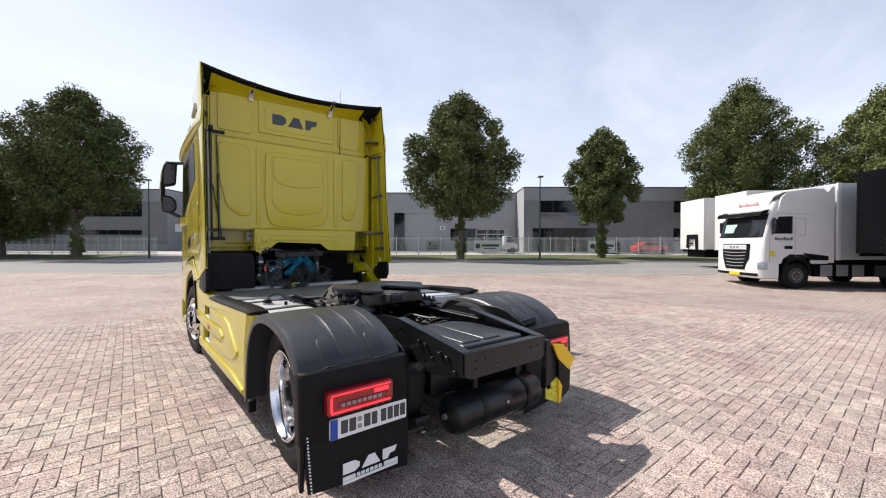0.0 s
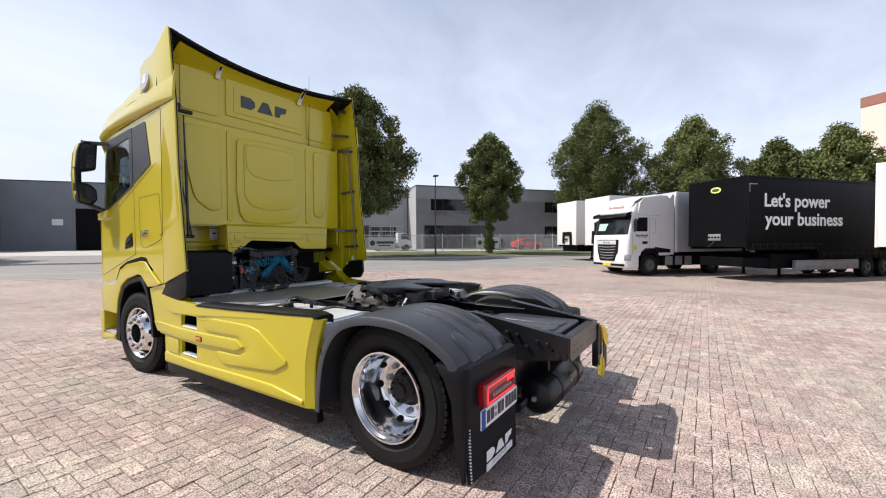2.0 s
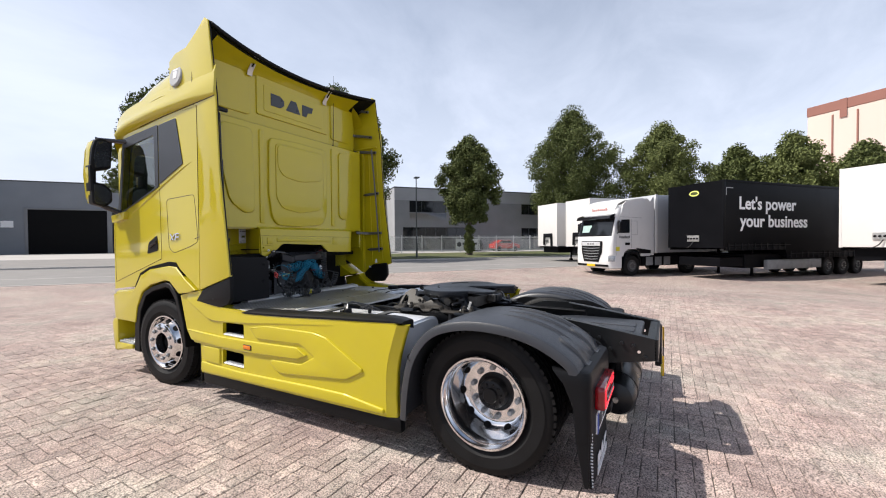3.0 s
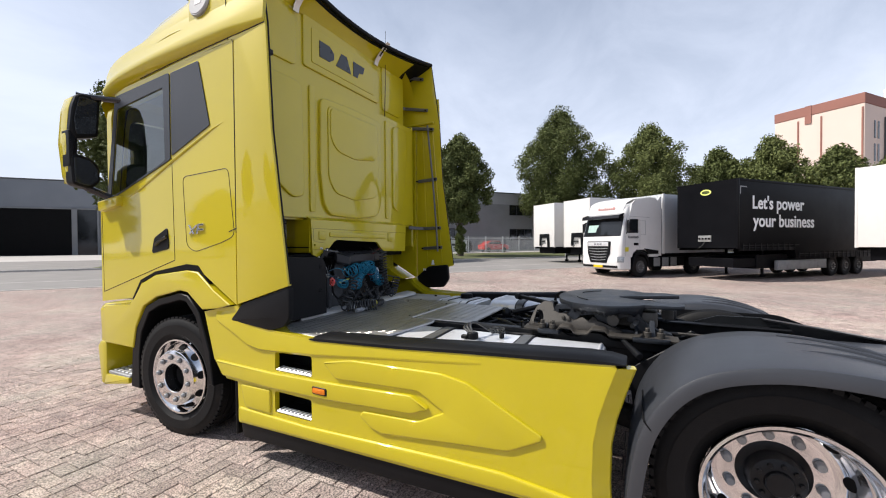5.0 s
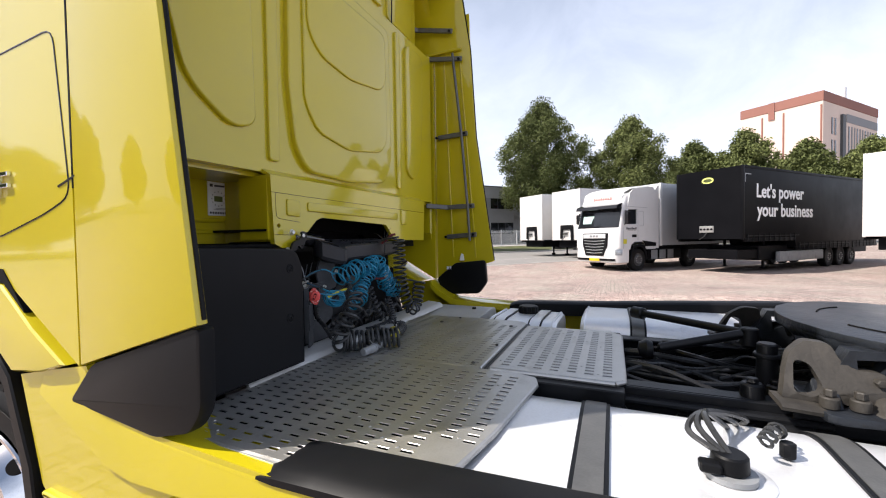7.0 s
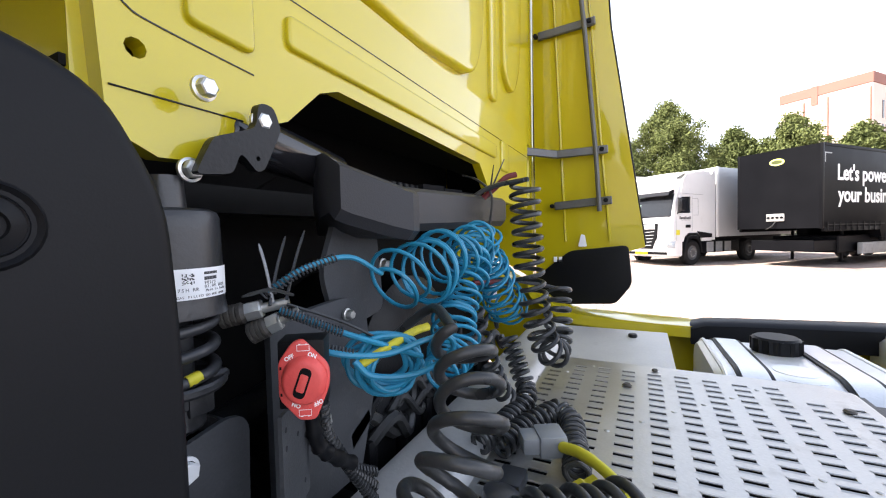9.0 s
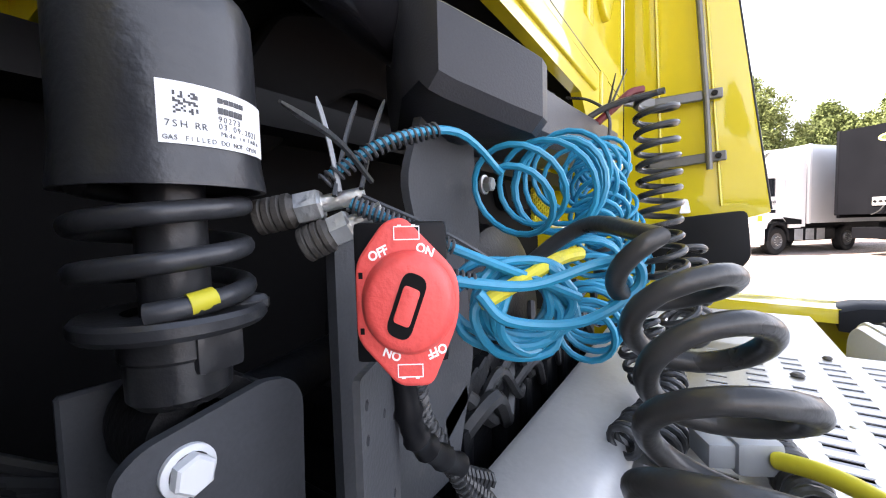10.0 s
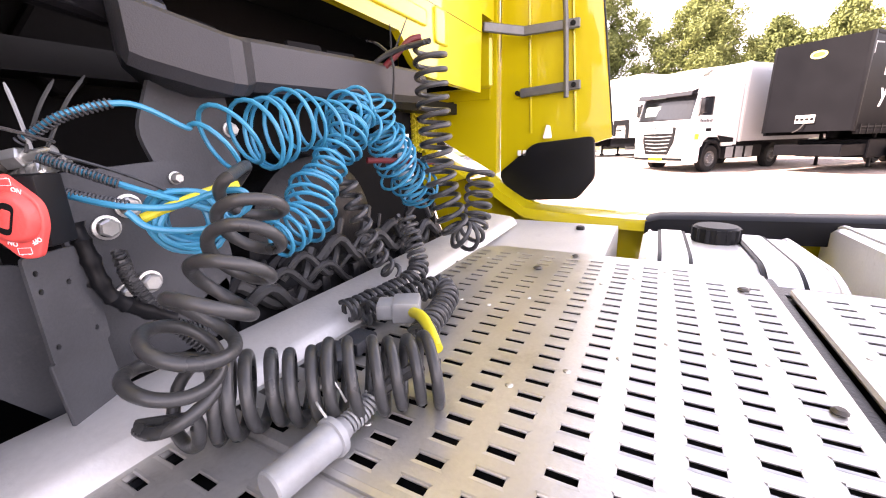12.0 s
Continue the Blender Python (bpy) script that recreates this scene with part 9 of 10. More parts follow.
bm = B()
bm_box(bm, -0.605, -0.565, 3.411, 3.4135, 1.65, 1.675)
part("green_field", bm, LEAF2, sk_)
marks = [(-0.603, -0.553, 1.719, 1.727), (-0.625, -0.612, 1.717, 1.73), (-0.6, -0.55, 1.618, 1.6195), (-0.61, -0.555, 1.613, 1.6145)]
marks += [(-0.628 + 0.0125 * k, -0.621 + 0.0125 * k, 1.593, 1.602) for k in range(7)]
marks += [(-0.5865 + 0.033 * math.cos(a), -0.5835 + 0.033 * math.cos(a), 1.661 + 0.033 * math.sin(a), 1.6645 + 0.033 * math.sin(a)) for a in [math.pi * k / 6 for k in range(12)]]
for a, b, c, d in marks:
    bm = B()
    bm_box(bm, a, b, 3.411, 3.4135, c, d)
    part("print_bar", bm, PRINT, sk_)
bm = B()
bm_lathe(bm, [(0, 1.17), (0.018, 1.172), (0.02, 1.18), (0.02, 1.27), (0.012, 1.285), (0.012, 1.295), (0, 1.295)], Matrix.Translation((0.22, 3.0, 0)), 20)
solo("white_canister", bm, LABEL, "white canister behind the coils", "canister")


# ---- other vehicles on the yard ----
def simple_wheel(parent, x, y, z, sx, r=0.5, w=0.29, name="wheel"):
    m = Matrix.Translation((x, y, z)) @ pose(0, 0, 0, 0, 90 * sx, 0)
    bm = B()
    bm_lathe(bm, [(0.28, -w * 0.4), (0.36, -w * 0.5), (r - 0.04, -w * 0.49), (r, -w * 0.38), (r, w * 0.38), (r - 0.04, w * 0.49), (0.36, w * 0.5), (0.29, w * 0.44)], m, 36)
    wh = part(name, bm, RUBBER, parent)
    bm = B()
    bm_lathe(bm, [(0.29, w * 0.44), (0.27, w * 0.35), (0.22, w * 0.3), (0.19, w * 0.5), (0.12, w * 0.5), (0.11, w * 0.42), (0, w * 0.42)], m, 28)
    part("rim", bm, DUSTYRIM, wh)
    bm = B()
    for k in range(10):
        a = 2 * math.pi * k / 10
        c = m @ Vector((0.155 * math.cos(a), 0.155 * math.sin(a), w * 0.5))
        e = m @ Vector((0.155 * math.cos(a), 0.155 * math.sin(a), w * 0.5 + 0.03))
        bm_cyl(bm, c, e, 0.016, None, 6)
    tagged(part("nut_ring", bm, STEEL, wh), kind="stuff")
    return wh


def fit_text(name, body, width, m, material, parent, label="", bold=0.0, height=None):
    o = text_part(name, body, 1.0, Matrix(), material, parent, 0.006, bold=bold, label=label)
    xs = [v.co.x for v in o.data.vertices]
    k = width / (max(xs) - min(xs))
    o.data.transform(m @ Matrix.Diagonal((k, height or k, 1, 1)) @ Matrix.Translation((-min(xs), 0, 0)))
    return o


def box_truck(m):
    t = thing("box_truck", "white box truck with a grey box body", "truck", m)
    WIN = round_poly([(4.86, 2.08), (4.62, 2.72), (4.05, 2.74), (4.05, 2.08)], 0.04, 3)
    side = [(4.96, 0.95), (4.5, 0.95), (4.42, 1.15), (4.2, 1.3), (3.6, 1.3), (3.4, 1.12), (3.36, 0.95), (2.75, 0.95), (2.75, 3.62), (2.95, 3.78), (3.5, 3.76), (4.3, 3.62), (4.5, 3.45), (4.66, 2.85), (4.96, 1.95)]
    for sx in (-1, 1):
        bm = B()
        bm_plate(bm, side, [WIN], "x", 1.17, 1.23)
        if sx < 0:
            mirror_bm(bm)
        s = part("cab_side", bm, WHITE, t)
        bm = B()
        bm_plate(bm, WIN, [], "x", 1.18, 1.19)
        if sx < 0:
            mirror_bm(bm)
        part("side_window", bm, WINDARK, s)
        bm = B()
        for p, q in (((3.98, 2.75), (3.98, 1.35)), ((4.94, 1.95), (4.93, 1.0)), ((3.62, 2.66), (3.95, 2.66)), ((3.62, 2.66), (3.6, 2.0)), ((3.6, 2.0), (3.95, 2.0)), ((3.32, 2.82), (4.7, 2.86))):
            bm_tube(bm, [(1.232, *p), (1.232, *q)], 0.008, 5)
        if sx < 0:
            mirror_bm(bm)
        tagged(part("panel_joint", bm, STEELGREY, s), kind="stuff")
        bm = B()
        bm_box(bm, 1.23, 1.245, 4.08, 4.38, 1.5, 1.62, 0.01, 1)
        if sx < 0:
            mirror_bm(bm)
        part("door_handle", bm, BLACK, s)
        bm = B()
        for k in range(8):
            bm_box(bm, 1.2325, 1.236, 4.08 + k * 0.085, 4.145 + k * 0.085, 1.84, 1.95 if k in (0, 3, 7) else 1.92)
        bm_box(bm, 1.2325, 1.236, 4.12, 4.66, 1.8, 1.812)
        if sx < 0:
            mirror_bm(bm)
        part("name_bar", bm, PRINT, s, "dark bars in place of the name")
        bm = B()
        bm_box(bm, 1.2325, 1.236, 4.72, 4.95, 1.22, 1.42)
        if sx < 0:
            mirror_bm(bm)
        part("door_sticker", bm, YELLOWSLEEVE, s)
        bm = B()
        bm_box(bm, 1.3, 1.46, 4.75, 4.95, 2.15, 2.62, 0.05, 3)
        bm_tube(bm, [(1.2, 4.78, 2.66), (1.36, 4.85, 2.64)], 0.03, 8)
        bm_tube(bm, [(1.2, 4.85, 2.05), (1.36, 4.86, 2.16)], 0.03, 8)
        if sx < 0:
            mirror_bm(bm)
        part("mirror", bm, GLOSSBLACK, s)
        bm = B()
        ring = [(4.46, 0.5), (4.42, 0.85), (4.25, 1.12), (3.95, 1.2), (3.6, 1.14), (3.38, 0.85), (3.34, 0.5)]
        inner = [(4.36, 0.5), (4.32, 0.82), (4.18, 1.02), (3.95, 1.08), (3.68, 1.04), (3.48, 0.82), (3.44, 0.5)]
        bm_prism(bm, ring + inner[::-1], "x", 0.7, 1.25, 0.01, 1)
        bm_prism(bm, [(3.7, 1.36), (2.72, 1.24), (2.72, 1.08), (3.46, 1.08), (3.5, 1.2)], "x", 1.2, 1.245, 0.01, 1)
        if sx < 0:
            mirror_bm(bm)
        part("wheel_arch", bm, BLACK, t, "black wheel arch and lower edge")
    bm = B()
    rings = []
    for y, h, z in ((2.72, 1.2, 3.62), (3.2, 1.2, 3.8), (4.4, 1.17, 3.66), (4.7, 1.1, 3.5), (4.85, 1.05, 3.2), (4.93, 1.1, 2.9)):
        rings.append([(h * c, y, z + 0.08 * (1 - abs(c) ** 4)) for c in [-1 + k / 8 for k in range(17)]])
    bm_loft(bm, rings, closed=False)
    bmesh.ops.solidify(bm, geom=bm.faces[:], thickness=0.03)
    part("roof", bm, WHITE, t, angle=60)
    def nose(z, yf, ys, w, o=0.0):
        """Plan of the rounded front at one height, from flank to flank."""
        half = [(w + o, ys), (w + o, ys + 0.35 * (yf - ys))]
        for k in range(1, 6):
            a = math.pi / 2 * k / 6
            half.append((w - 0.24 + (0.24 + o) * math.cos(a), ys + 0.35 * (yf - ys) + (0.65 * (yf - ys) - 0.03 + o) * math.sin(a)))
        half += [(w - 0.3, yf - 0.025 + o), (w - 0.6, yf + o), (0.25, yf + 0.02 + o)]
        return [(x, y, z) for x, y in half] + [(-x, y, z) for x, y in half[::-1]]

    def shell(name, rings, material, label="", pick=slice(None), solid=0.02):
        bm = B()
        bm_loft(bm, [r[pick] for r in rings], closed=False)
        bmesh.ops.recalc_face_normals(bm, faces=bm.faces)
        bmesh.ops.solidify(bm, geom=bm.faces[:], thickness=solid)
        return part(name, bm, material, t, label, angle=50)

    shell("front_panel", [nose(1.02, 5.27, 4.96, 1.232), nose(1.4, 5.26, 4.96, 1.232), nose(1.93, 5.22, 4.96, 1.23), nose(1.96, 5.2, 4.95, 1.225)], WHITE, "white rounded front panel")
    glass_rings = [nose(1.95, 5.2, 4.95, 1.222), nose(2.4, 5.09, 4.8, 1.212), nose(2.87, 4.96, 4.66, 1.195)]
    ws = shell("windscreen", glass_rings, WINDARK, "dark windscreen with a pale sunshade behind", slice(4, -4))
    shell("pillar", glass_rings, WHITE, "", slice(0, 5))
    shell("pillar", glass_rings, WHITE, "", slice(-5, None))
    shell("wiper_panel", [nose(1.93, 5.215, 4.95, 1.222, 0.006), nose(2.0, 5.2, 4.94, 1.222, 0.006)], GLOSSBLACK, "black strip under the windscreen", slice(4, -4))
    shell("roof_lip", [nose(2.85, 4.98, 4.66, 1.2), nose(2.95, 5.0, 4.62, 1.2), nose(3.08, 4.93, 4.56, 1.195), nose(3.3, 4.8, 4.47, 1.17)], WHITE, "white lip of the roof")
    bm = B()
    bm_box(bm, 0.2, 0.82, 0.028, 0.034, 2.14, 2.5)
    bmesh.ops.transform(bm, matrix=Matrix.Translation((0, 5.2, 1.86)) @ Matrix.Rotation(radians(13), 4, "X") @ Matrix.Translation((0, 0, -1.86)), verts=bm.verts)
    part("sunshade", bm, mat("pale_green_shade", (0.36, 0.5, 0.46), 0.6), ws, "pale green sunshade behind the glass")
    bm = B()
    bm_prism(bm, [(4.9, 3.02), (5.22, 2.92), (5.27, 2.78), (5.24, 2.76), (4.95, 2.86)], "x", -1.15, 1.15, 0.01, 1)
    part("sun_visor", bm, GLOSSBLACK, t, "dark outside sun visor")
    bm = B()
    for k in range(8):
        bm_box(bm, -0.6 + k * 0.13, -0.5 + k * 0.13, 4.84, 4.846, 3.2, 3.34 if k in (0, 4, 7) else 3.3)
    bmesh.ops.transform(bm, matrix=Matrix.Translation((0, 0.05, 0)), verts=bm.verts)
    part("name_bar", bm, mat("faded_red", (0.55, 0.3, 0.28), 0.5), t, "faded red bar in place of the roof name")
    bm = B()
    bm_loft(bm, [nose(0.36, 5.2, 4.6, 1.2, -0.03), nose(0.4, 5.26, 4.6, 1.235), nose(0.62, 5.3, 4.6, 1.245), nose(0.8, 5.31, 4.6, 1.245), nose(1.02, 5.29, 4.6, 1.24), nose(1.03, 5.25, 4.6, 1.2, -0.04)])
    part("bumper", bm, WHITE, t, "white rounded bumper", angle=50)
    shell("lower_intake", [nose(0.46, 5.29, 4.6, 1.238, 0.008), nose(0.56, 5.3, 4.6, 1.24, 0.008)], BLACK, "dark slot in the bumper", slice(6, -6))
    for pick in (slice(2, 7), slice(-7, -2)):
        shell("headlight", [nose(0.72, 5.3, 4.75, 1.245, 0.006), nose(0.86, 5.3, 4.72, 1.245, 0.012), nose(0.98, 5.29, 4.66, 1.242, 0.006)], LAMPGLASS, "clear swept-back headlight", pick)
        shell("lamp_trim", [nose(0.78, 5.3, 4.75, 1.245, 0.013), nose(0.83, 5.3, 4.74, 1.245, 0.016)], STEELGREY, "grey lamp insert", slice(pick.start + 1, pick.stop - 1))
    bm = B()
    bm_prism(bm, round_poly([(-0.68, 1.7), (0.68, 1.7), (0.66, 1.15), (0.5, 0.68), (-0.5, 0.68), (-0.66, 1.15)], 0.04, 3), "y", 5.2, 5.345, 0.015, 2)
    gr = part("grille", bm, BLACK, t, "dark grille narrowing downwards")
    for k in range(5):
        bm = B()
        bm_tube(bm, smooth_path([(-0.6 + 0.035 * k, 5.33, 1.37 - k * 0.135), (0, 5.365, 1.34 - k * 0.135), (0.6 - 0.035 * k, 5.33, 1.37 - k * 0.135)], 5), 0.019, 6)
        part("slat", bm, STEELGREY, gr)
    bm = B()
    bm_box(bm, -0.63, 0.63, 5.33, 5.36, 1.47, 1.66, 0.02, 2)
    part("mark_panel", bm, ALU, gr)
    bm = B()
    for k in range(3):
        bm_box(bm, -0.24 + k * 0.17, -0.11 + k * 0.17, 5.36, 5.367, 1.52, 1.61)
    part("mark", bm, STEELGREY, gr)
    for sx in (-1, 1):
        bm = B()
        bm_box(bm, sx * 0.95, sx * 1.2, 4.55, 5.0, 0.38, 0.62, 0.02, 1)
        part("step", bm, STEELGREY, t)
        simple_wheel(t, sx * 1.06, 3.9, 0.49, sx, name="front_wheel")
        simple_wheel(t, sx * 1.04, 0.0, 0.49, sx, name="rear_wheel")
        bm = B()
        bm_box(bm, sx * 0.95, sx * 1.15, 0.7, 3.2, 0.45, 0.92, 0.04, 2)
        part("side_guard", bm, BLACKTARP, t)
        for y in (1.3, 1.9, 2.5):
            bm = B()
            bm_box(bm, sx * 1.15, sx * 1.165, y, y + 0.45, 0.48, 0.9, 0.01, 1)
            part("tank", bm, STEELGREY, t)
    bm = B()
    bm_box(bm, -0.28, 0.28, 5.33, 5.345, 0.45, 0.56)
    part("number_plate", bm, PLATEYELLOW, t, "yellow number plate left blank")
    bm = B()
    bm_box(bm, -1.26, 1.26, -3.6, 2.42, 1.1, 3.98, 0.03, 2)
    part("box_body", bm, mat("box_grey", (0.5, 0.52, 0.54), 0.4, 0.2, 0.04, 1), t, "smooth light grey box body")
    for sx in (-1, 1):
        bm = B()
        bm_prism(bm, [(2.8, 0.98), (2.8, 3.62), (2.6, 3.86), (2.5, 3.86), (2.5, 0.98)], "x", 1.19, 1.225, 0.01, 1)
        if sx < 0:
            mirror_bm(bm)
        part("side_deflector", bm, WHITE, t, "white air deflector behind the cab")
        bm = B()
        bm_box(bm, sx * 1.2, sx * 1.275, 2.3, 2.44, 1.08, 4.0, 0.02, 2)
        part("corner_post", bm, WHITE, t)
    bm = B()
    bm_box(bm, -1.0, 1.0, -2.9, 4.8, 0.6, 1.1, 0.02, 1)
    part("chassis", bm, BLACKTARP, t)
    bm = B()
    bm_box(bm, -1.2, 1.2, -2.9, -2.8, 0.5, 0.62, 0.02, 1)
    part("rear_bar", bm, STEELGREY, t)


def trailer(m, label, body, length=13.6, text=False, floor=1.2, top=4.05, chassis=True):
    t = thing("trailer", label, "trailer", m, "parked trailers")
    bm = B()
    if text:
        bm_prism(bm, [(0, floor), (0, top), (-length, top), (-length, floor - 0.42), (-4.5, floor - 0.42), (-4.3, floor)], "x", -1.27, 1.27, 0.02, 2)
    else:
        bm_box(bm, -1.27, 1.27, -length, 0, floor, top, 0.03, 2)
    part("body", bm, body, t)
    for sx in (-1, 1):
        for y in (0.012, -length):
            bm = B()
            bm_box(bm, sx * 1.2, sx * 1.285, y - 0.12, y, floor - 0.02, top + 0.01, 0.015, 2)
            part("corner_post", bm, body, t)
        bm = B()
        bm_box(bm, sx * 1.2, sx * 1.285, -length, -0.13, top - 0.1, top + 0.015, 0.015, 2)
        part("top_rail", bm, body, t)
        bm = B()
        if text:
            bm_box(bm, sx * 1.2, sx * 1.29, -4.35, -0.13, floor - 0.12, floor + 0.02, 0.015, 2)
            bm_box(bm, sx * 1.2, sx * 1.29, -length, -4.45, floor - 0.54, floor - 0.4, 0.015, 2)
        else:
            bm_box(bm, sx * 1.2, sx * 1.29, -length, -0.13, floor - 0.12, floor + 0.02, 0.015, 2)
        part("side_rail", bm, BLACKTARP, t)
        for y in ((-8.0, -9.3, -10.6) if chassis else (-10.0,)):
            simple_wheel(t, sx * 1.06, y, 0.49, sx)
        bm = B()
        bm_box(bm, sx * 0.7, sx * 0.78, -2.92, -2.8, 0.12 if text else 0.0, floor - 0.1, 0.01, 1)
        bm_box(bm, sx * 0.66, sx * 0.84, -2.98, -2.74, 0.12 if text else 0.0, 0.15, 0.008, 1)
        part("landing_leg", bm, BLACKTARP, t)
        bm = B()
        bm_box(bm, sx * 1.08, sx * 1.24, -7.3, -3.1, 0.42, 0.86, 0.03, 2)
        part("side_box", bm, STEELGREY, t, "dusty grey side box")
        if chassis:
            bm = B()
            for k in range(30):
                y = -0.3 - k * 0.44
                fz = floor - (0.42 if text and y < -4.4 else 0)
                bm_box(bm, sx * 1.285, sx * 1.31, y - 0.03, y, fz - 0.12, fz + 0.2)
                bm_box(bm, sx * 1.285, sx * 1.3, y - 0.42, y - 0.03, fz + 0.1, fz + 0.13)
            tagged(part("strap_buckle", bm, CHASSIS, t), kind="stuff")
    bm = B()
    bm_box(bm, -0.95, 0.95, -length + 0.2, -0.3, floor - 0.5 - (0.35 if text else 0), floor - (0.45 if text else 0.05), 0.02, 1)
    bm_box(bm, -0.5, 0.5, -length + 0.2, -3, 0.6, floor - 0.5, 0.02, 1)
    # dark block added for the shade and black gear under the raised front
    if text:
        bm_box(bm, -1.0, 1.0, -4.4, -1.9, 0.5, floor - 0.3, 0.03, 1)
    part("chassis", bm, BLACKTARP, t)
    bm = B()
    bm_box(bm, -0.25, 0.3, 0.0, 0.05, floor + 0.28, floor + 0.56, 0.01, 1)
    pn = part("socket_panel", bm, STEEL, t, "bright steel socket panel")
    for k in range(4):
        bm = B()
        bm_cyl(bm, (-0.18 + k * 0.135, 0.05, floor + 0.42), (-0.18 + k * 0.135, 0.1, floor + 0.41), 0.045, 0.038, 10, 0.005)
        part("socket", bm, BLACK, pn)
    bm = B()
    bm_tube(bm, smooth_path([(0.0, 0.06, floor + 0.28), (0.1, 0.1, floor + 0.1), (0.3, 0.05, floor - 0.02)], 5), 0.02, 6)
    part("hose", bm, COILBLACK, pn)
    if text:
        fit_text("lettering", "Let's power", 4.1, Matrix.Translation((-1.272, -1.05, 3.16)) @ pose(0, 0, 0, 90, 0, -90), WHITEPRINT, t, "white slogan lettering", 0.022, 0.78)
        fit_text("lettering", "your business", 4.95, Matrix.Translation((-1.272, -1.08, 2.38)) @ pose(0, 0, 0, 90, 0, -90), WHITEPRINT, t, "white slogan lettering", 0.022, 0.78)
        bm = B()
        bm_prism(bm, [(0.0 + 0.23 * math.cos(a), 3.95 + 0.13 * math.sin(a)) for a in [2 * math.pi * k / 24 for k in range(24)]], "y", 0.001, 0.006)
        e = part("oval_mark", bm, mat("oval_yellow", (0.75, 0.8, 0.2), 0.4, 0, 0.05, 4), t, "pale yellow oval mark")
        bm = B()
        bm_prism(bm, [(0.0 + 0.17 * math.cos(a), 3.95 + 0.075 * math.sin(a)) for a in [2 * math.pi * k / 24 for k in range(24)]], "y", 0.007, 0.009)
        part("oval_field", bm, LEAF, e)
        bm = B()
        bm_box(bm, -1.274, -1.271, -0.62, -0.16, 4.05, 4.09)
        bm_box(bm, -1.274, -1.271, -0.2, -0.16, 3.74, 4.05)
        part("corner_mark", bm, STEELGREY, t)
    return t


box_truck(pose(22.65, -1.0, -0.205, 0, 0, 50.8) @ Matrix.Scale(1.05, 4))
trailer(pose(18.15, -2.02, -0.205, 0, 0, 49.5) @ Matrix.Diagonal((1.06, 0.955, 1.0, 1.0)), "black curtain trailer with a white slogan", BLACKTARP, 13.6, True, 1.45, 4.4)
WHITE_BOX = mat("trailer_white", (0.68, 0.665, 0.645), 0.4, 0, 0.03, 1.5, dirt=(0.6, 0.57, 0.53), dirt_amount=0.1, dirt_scale=1)
trailer(pose(17.0, -7.82, -0.205, 0, 0, 49.5), "white box trailer standing on its legs", WHITE_BOX, 13.6, False, 1.48, 4.55)
for x, y in ((27.67, 7.34), (25.4, 4.6)):
    t = trailer(pose(x, y, 0, 0, 0, 49.5), "white box trailer with a black front bracket", WHITE_BOX, 10.0, False, 1.2, 4.5, False)
    bm = B()
    bm_prism(bm, round_poly([(-0.75, 1.15), (-0.55, 1.15), (-0.5, 1.9), (0.2, 1.9), (0.25, 1.3), (0.45, 1.3), (0.4, 2.2), (-0.7, 2.2)], 0.04, 2), "y", 0.02, 0.1, 0.01, 1)
    part("front_bracket", bm, BLACK, t)


# small vehicles behind the fence
def red_car():
    c = thing("car", "red hatchback parked behind the fence", "car", BF @ Matrix.Translation((24.5, 46.5, 0.38)))
    bm = B()
    bm_prism(bm, round_poly([(-1.9, 0.3), (1.9, 0.3), (1.95, 0.75), (1.5, 0.95), (0.9, 1.0), (0.45, 1.42), (-0.9, 1.45), (-1.6, 1.0), (-1.92, 0.9)], 0.12, 4), "y", -0.85, 0.85, 0.1, 3)
    part("body", bm, CARRED, c)
    bm = B()
    bm_prism(bm, round_poly([(0.75, 1.0), (0.4, 1.36), (-0.8, 1.38), (-1.3, 1.02)], 0.05, 3), "y", -0.86, 0.86, 0.01, 1)
    part("window", bm, WINDARK, c)
    for x in (-1.2, 1.2):
        for s in (-1, 1):
            bm = B()
            bm_lathe(bm, [(0, -0.1), (0.28, -0.1), (0.31, -0.06), (0.31, 0.06), (0.28, 0.1), (0, 0.1)], Matrix.Translation((x, s * 0.78, 0.31)) @ pose(0, 0, 0, 90), 20)
            part("wheel", bm, RUBBER, c)


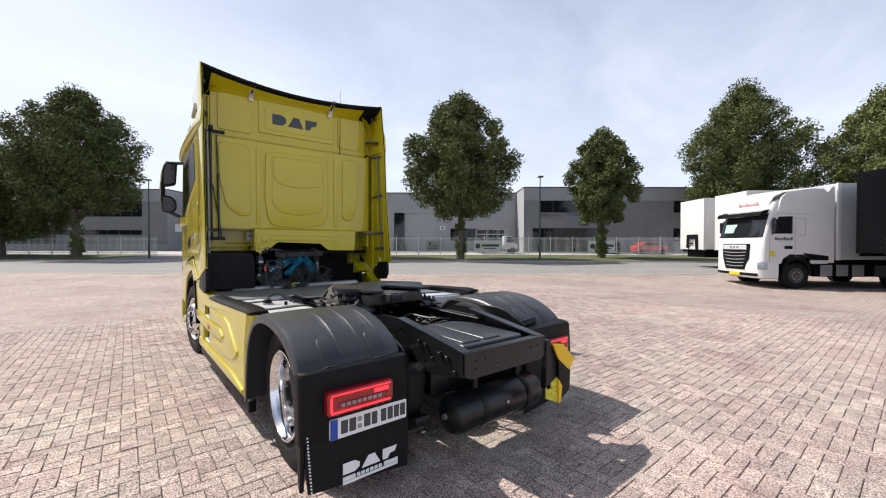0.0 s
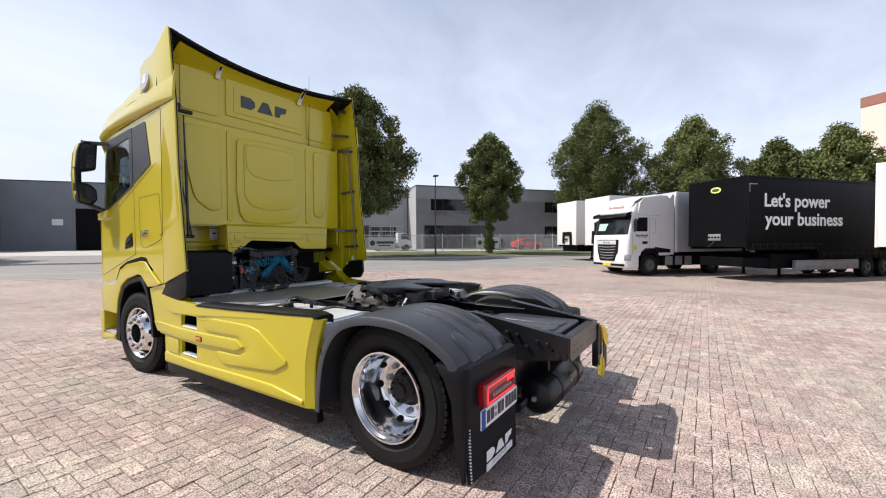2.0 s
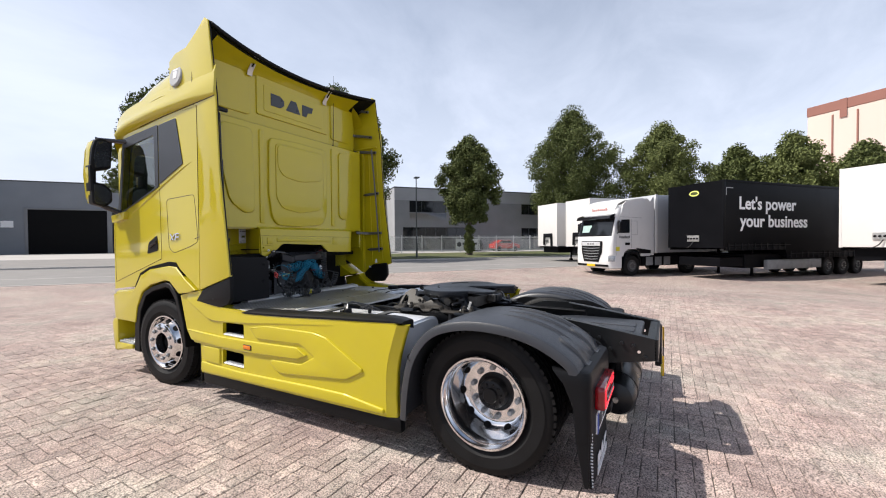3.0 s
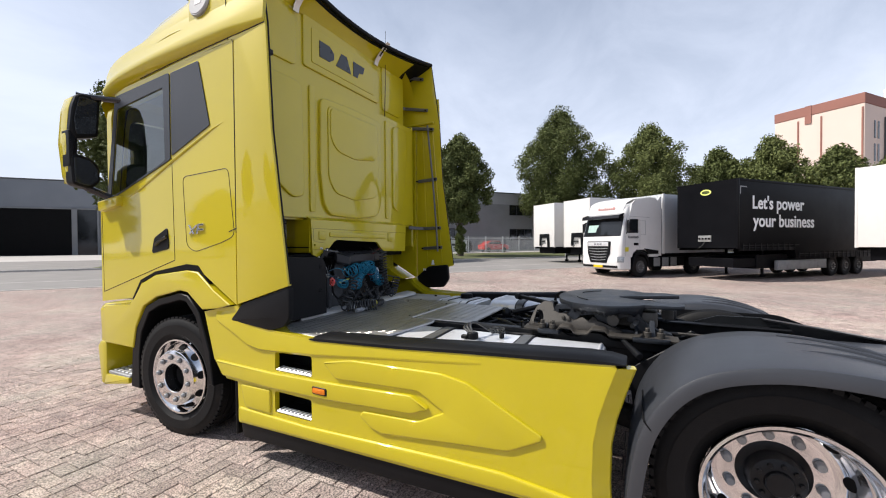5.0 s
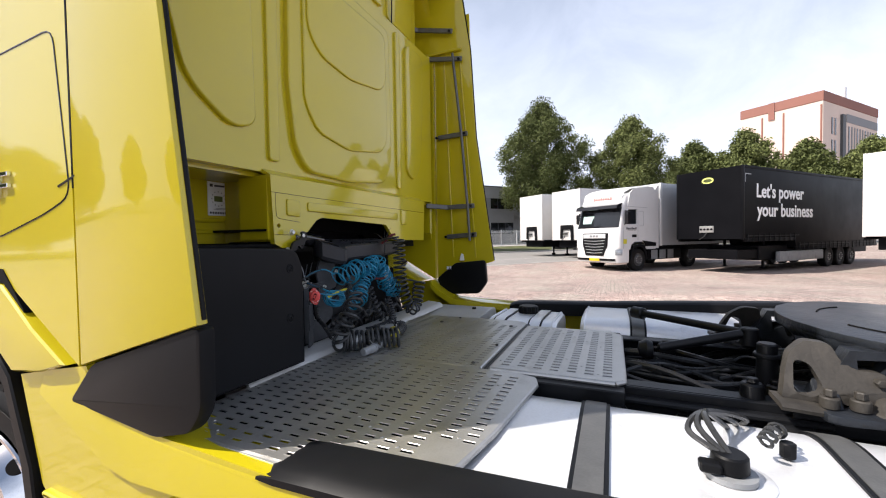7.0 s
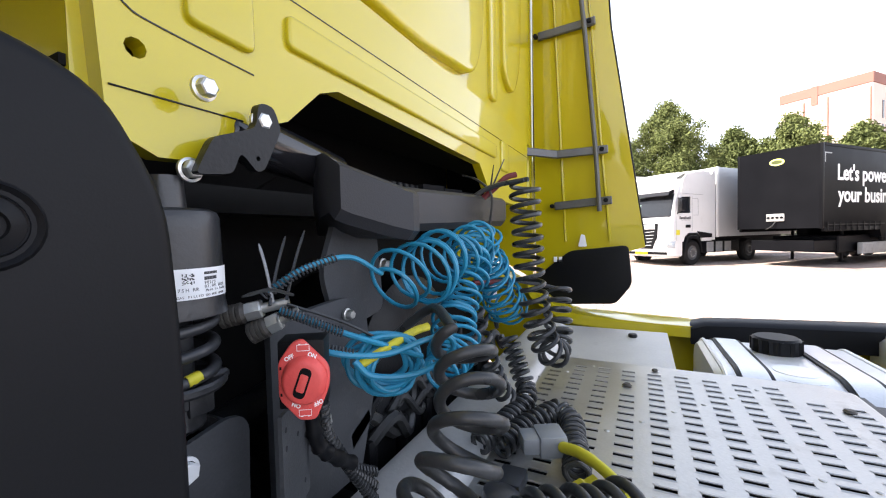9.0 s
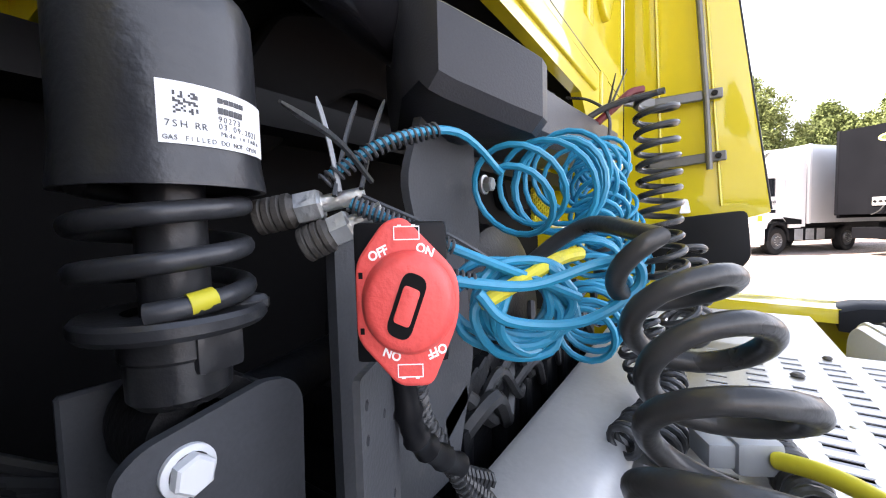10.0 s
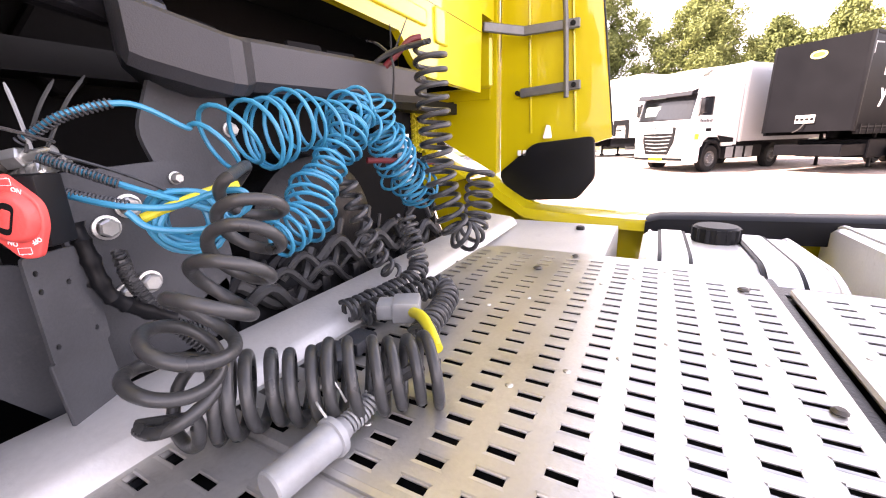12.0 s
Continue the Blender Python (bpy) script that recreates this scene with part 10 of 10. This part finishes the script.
def pickup():
    c = thing("pickup_truck", "white flatbed pickup with a ladder rack", "pickup truck", BF @ Matrix.Translation((6.2, 47.0, 0.4)))
    bm = B()
    bm_box(bm, -2.2, 1.0, -0.9, 0.9, 0.75, 1.0, 0.03, 1)
    bm_prism(bm, round_poly([(1.0, 0.5), (2.6, 0.5), (2.6, 1.1), (2.2, 1.3), (1.9, 2.1), (1.0, 2.1)], 0.08, 3), "y", -0.9, 0.9, 0.06, 2)
    part("body", bm, WHITE, c)
    bm = B()
    bm_prism(bm, [(2.18, 1.32), (1.92, 1.98), (1.2, 1.98), (1.2, 1.32)], "y", -0.91, 0.91)
    part("window", bm, WINDARK, c)
    bm = B()
    for z in (1.2, 2.3, 2.9):
        for s in (-0.85, 0.85):
            bm_tube(bm, [(-2.2, s, z), (1.8, s, z)], 0.035, 6)
    for x in (-2.2, -0.9, 0.4, 1.7):
        for s in (-0.85, 0.85):
            bm_tube(bm, [(x, s, 1.0 if x < 1 else 2.0), (x, s, 2.9)], 0.035, 6)
    part("ladder_rack", bm, STEELGREY, c)
    for x in (-1.4, 2.0):
        for s in (-1, 1):
            bm = B()
            bm_lathe(bm, [(0, -0.1), (0.34, -0.1), (0.37, -0.06), (0.37, 0.06), (0.34, 0.1), (0, 0.1)], Matrix.Translation((x, s * 0.82, 0.37)) @ pose(0, 0, 0, 90), 20)
            part("wheel", bm, RUBBER, c)


red_car()
pickup()
bm = B()
bm_lathe(bm, [(0, 0), (0.5, 0), (0.9, 0.2), (0.95, 0.9), (0.7, 1.4), (0, 1.5)], BF @ Matrix.Translation((20.3, 46.5, 0.38)), 18)
solo("covered_pallet", bm, BLACK, "dark covered load behind the fence", "load")


# ---- the pavers near the truck, laid in herringbone ----
def lay_pavers():
    L, W, g = 0.2, 0.1, 0.0026
    brick_mat = paving_mat("clay_paver", pick="Random")
    rest_mat = paving_mat("clay_paver_rest", pick="Random Per Island")

    def shape(lx, ly):
        a, b, e = lx / 2 - g, ly / 2 - g, 0.0035
        v = [(-a, -b, -0.02), (a, -b, -0.02), (a, b, -0.02), (-a, b, -0.02), (-a, -b, -e), (a, -b, -e), (a, b, -e), (-a, b, -e), (-a + e, -b + e, 0), (a - e, -b + e, 0), (a - e, b - e, 0), (-a + e, b - e, 0)]
        f = [(8, 9, 10, 11)] + [(4 + i, 4 + (i + 1) % 4, 8 + (i + 1) % 4, 8 + i) for i in range(4)] + [(i, (i + 1) % 4, 4 + (i + 1) % 4, 4 + i) for i in range(4)]
        return v, f

    places = []
    s = W
    for i in range(-95, 96):
        for j in range(-95, 96):
            # herringbone cell: runs step up the diagonal
            k = (i - j) % 4
            if k == 0:
                places.append(((i + 1.0) * s, (j + 0.5) * s, 0))
            elif k == 3:
                places.append(((i + 0.5) * s, (j + 1.0) * s, 1))
    rng = np.random.default_rng(11)
    meshes = []
    for ori in (0, 1):
        v, f = shape(L, W) if ori == 0 else shape(W, L)
        me = bpy.data.meshes.new("paver")
        me.from_pydata(v, [], f)
        me.materials.append(brick_mat)
        meshes.append((me, v, f))
    ground_ob = bpy.data.objects["ground"]
    V, F, n, singles = [], [], 0, 0
    for x, y, ori in places:
        x, y = x - 1.0, y + 0.8
        d = (x + 3.0) ** 2 + (y + 0.6) ** 2
        if x > 8.5 or y < -5.5 or y > 7.5 or x < -9.0:
            continue
        dz = rng.normal() * 0.0016
        tx, ty = rng.normal() * 0.006, rng.normal() * 0.006
        near = -2.6 < x < -1.35 and -2.0 < y < 3.0 and singles < 300
        me, v, f = meshes[ori]
        if near:
            o = new("paver", me)
            o.location = (x, y, dz + lift(x, y))
            o.rotation_euler = (tx - 0.0138, ty, rng.normal() * 0.012)
            o.parent = ground_ob
            singles += 1
            continue
        k = len(V)
        c, sn = 1.0, rng.normal() * 0.012
        for a, b, z in v:
            V.append((x + a - b * sn, y + b + a * sn, z + dz + lift(x + a, y + b) + a * ty + b * tx))
        F += [tuple(k + q for q in face) for face in f]
    me = bpy.data.meshes.new("paver_field")
    me.from_pydata(V, [], F)
    me.materials.append(rest_mat)
    o = tagged(new("paver_field", me), kind="stuff")
    o.parent = ground_ob
    # sand bed that shows in the joints
    bm = B()
    xs, ys = [-8.9 + 0.865 * i for i in range(21)], [-5.4 + 0.64 * j for j in range(21)]
    bed_grid = [[bm.verts.new((x, y, lift(x, y) - 0.0085)) for x in xs] for y in ys]
    for ra, rb_ in zip(bed_grid, bed_grid[1:]):
        for i in range(20):
            bm.faces.new((ra[i], ra[i + 1], rb_[i + 1], rb_[i]))
    bed = part("joint_sand", bm, JOINTSAND, ground_ob)


lay_pavers()
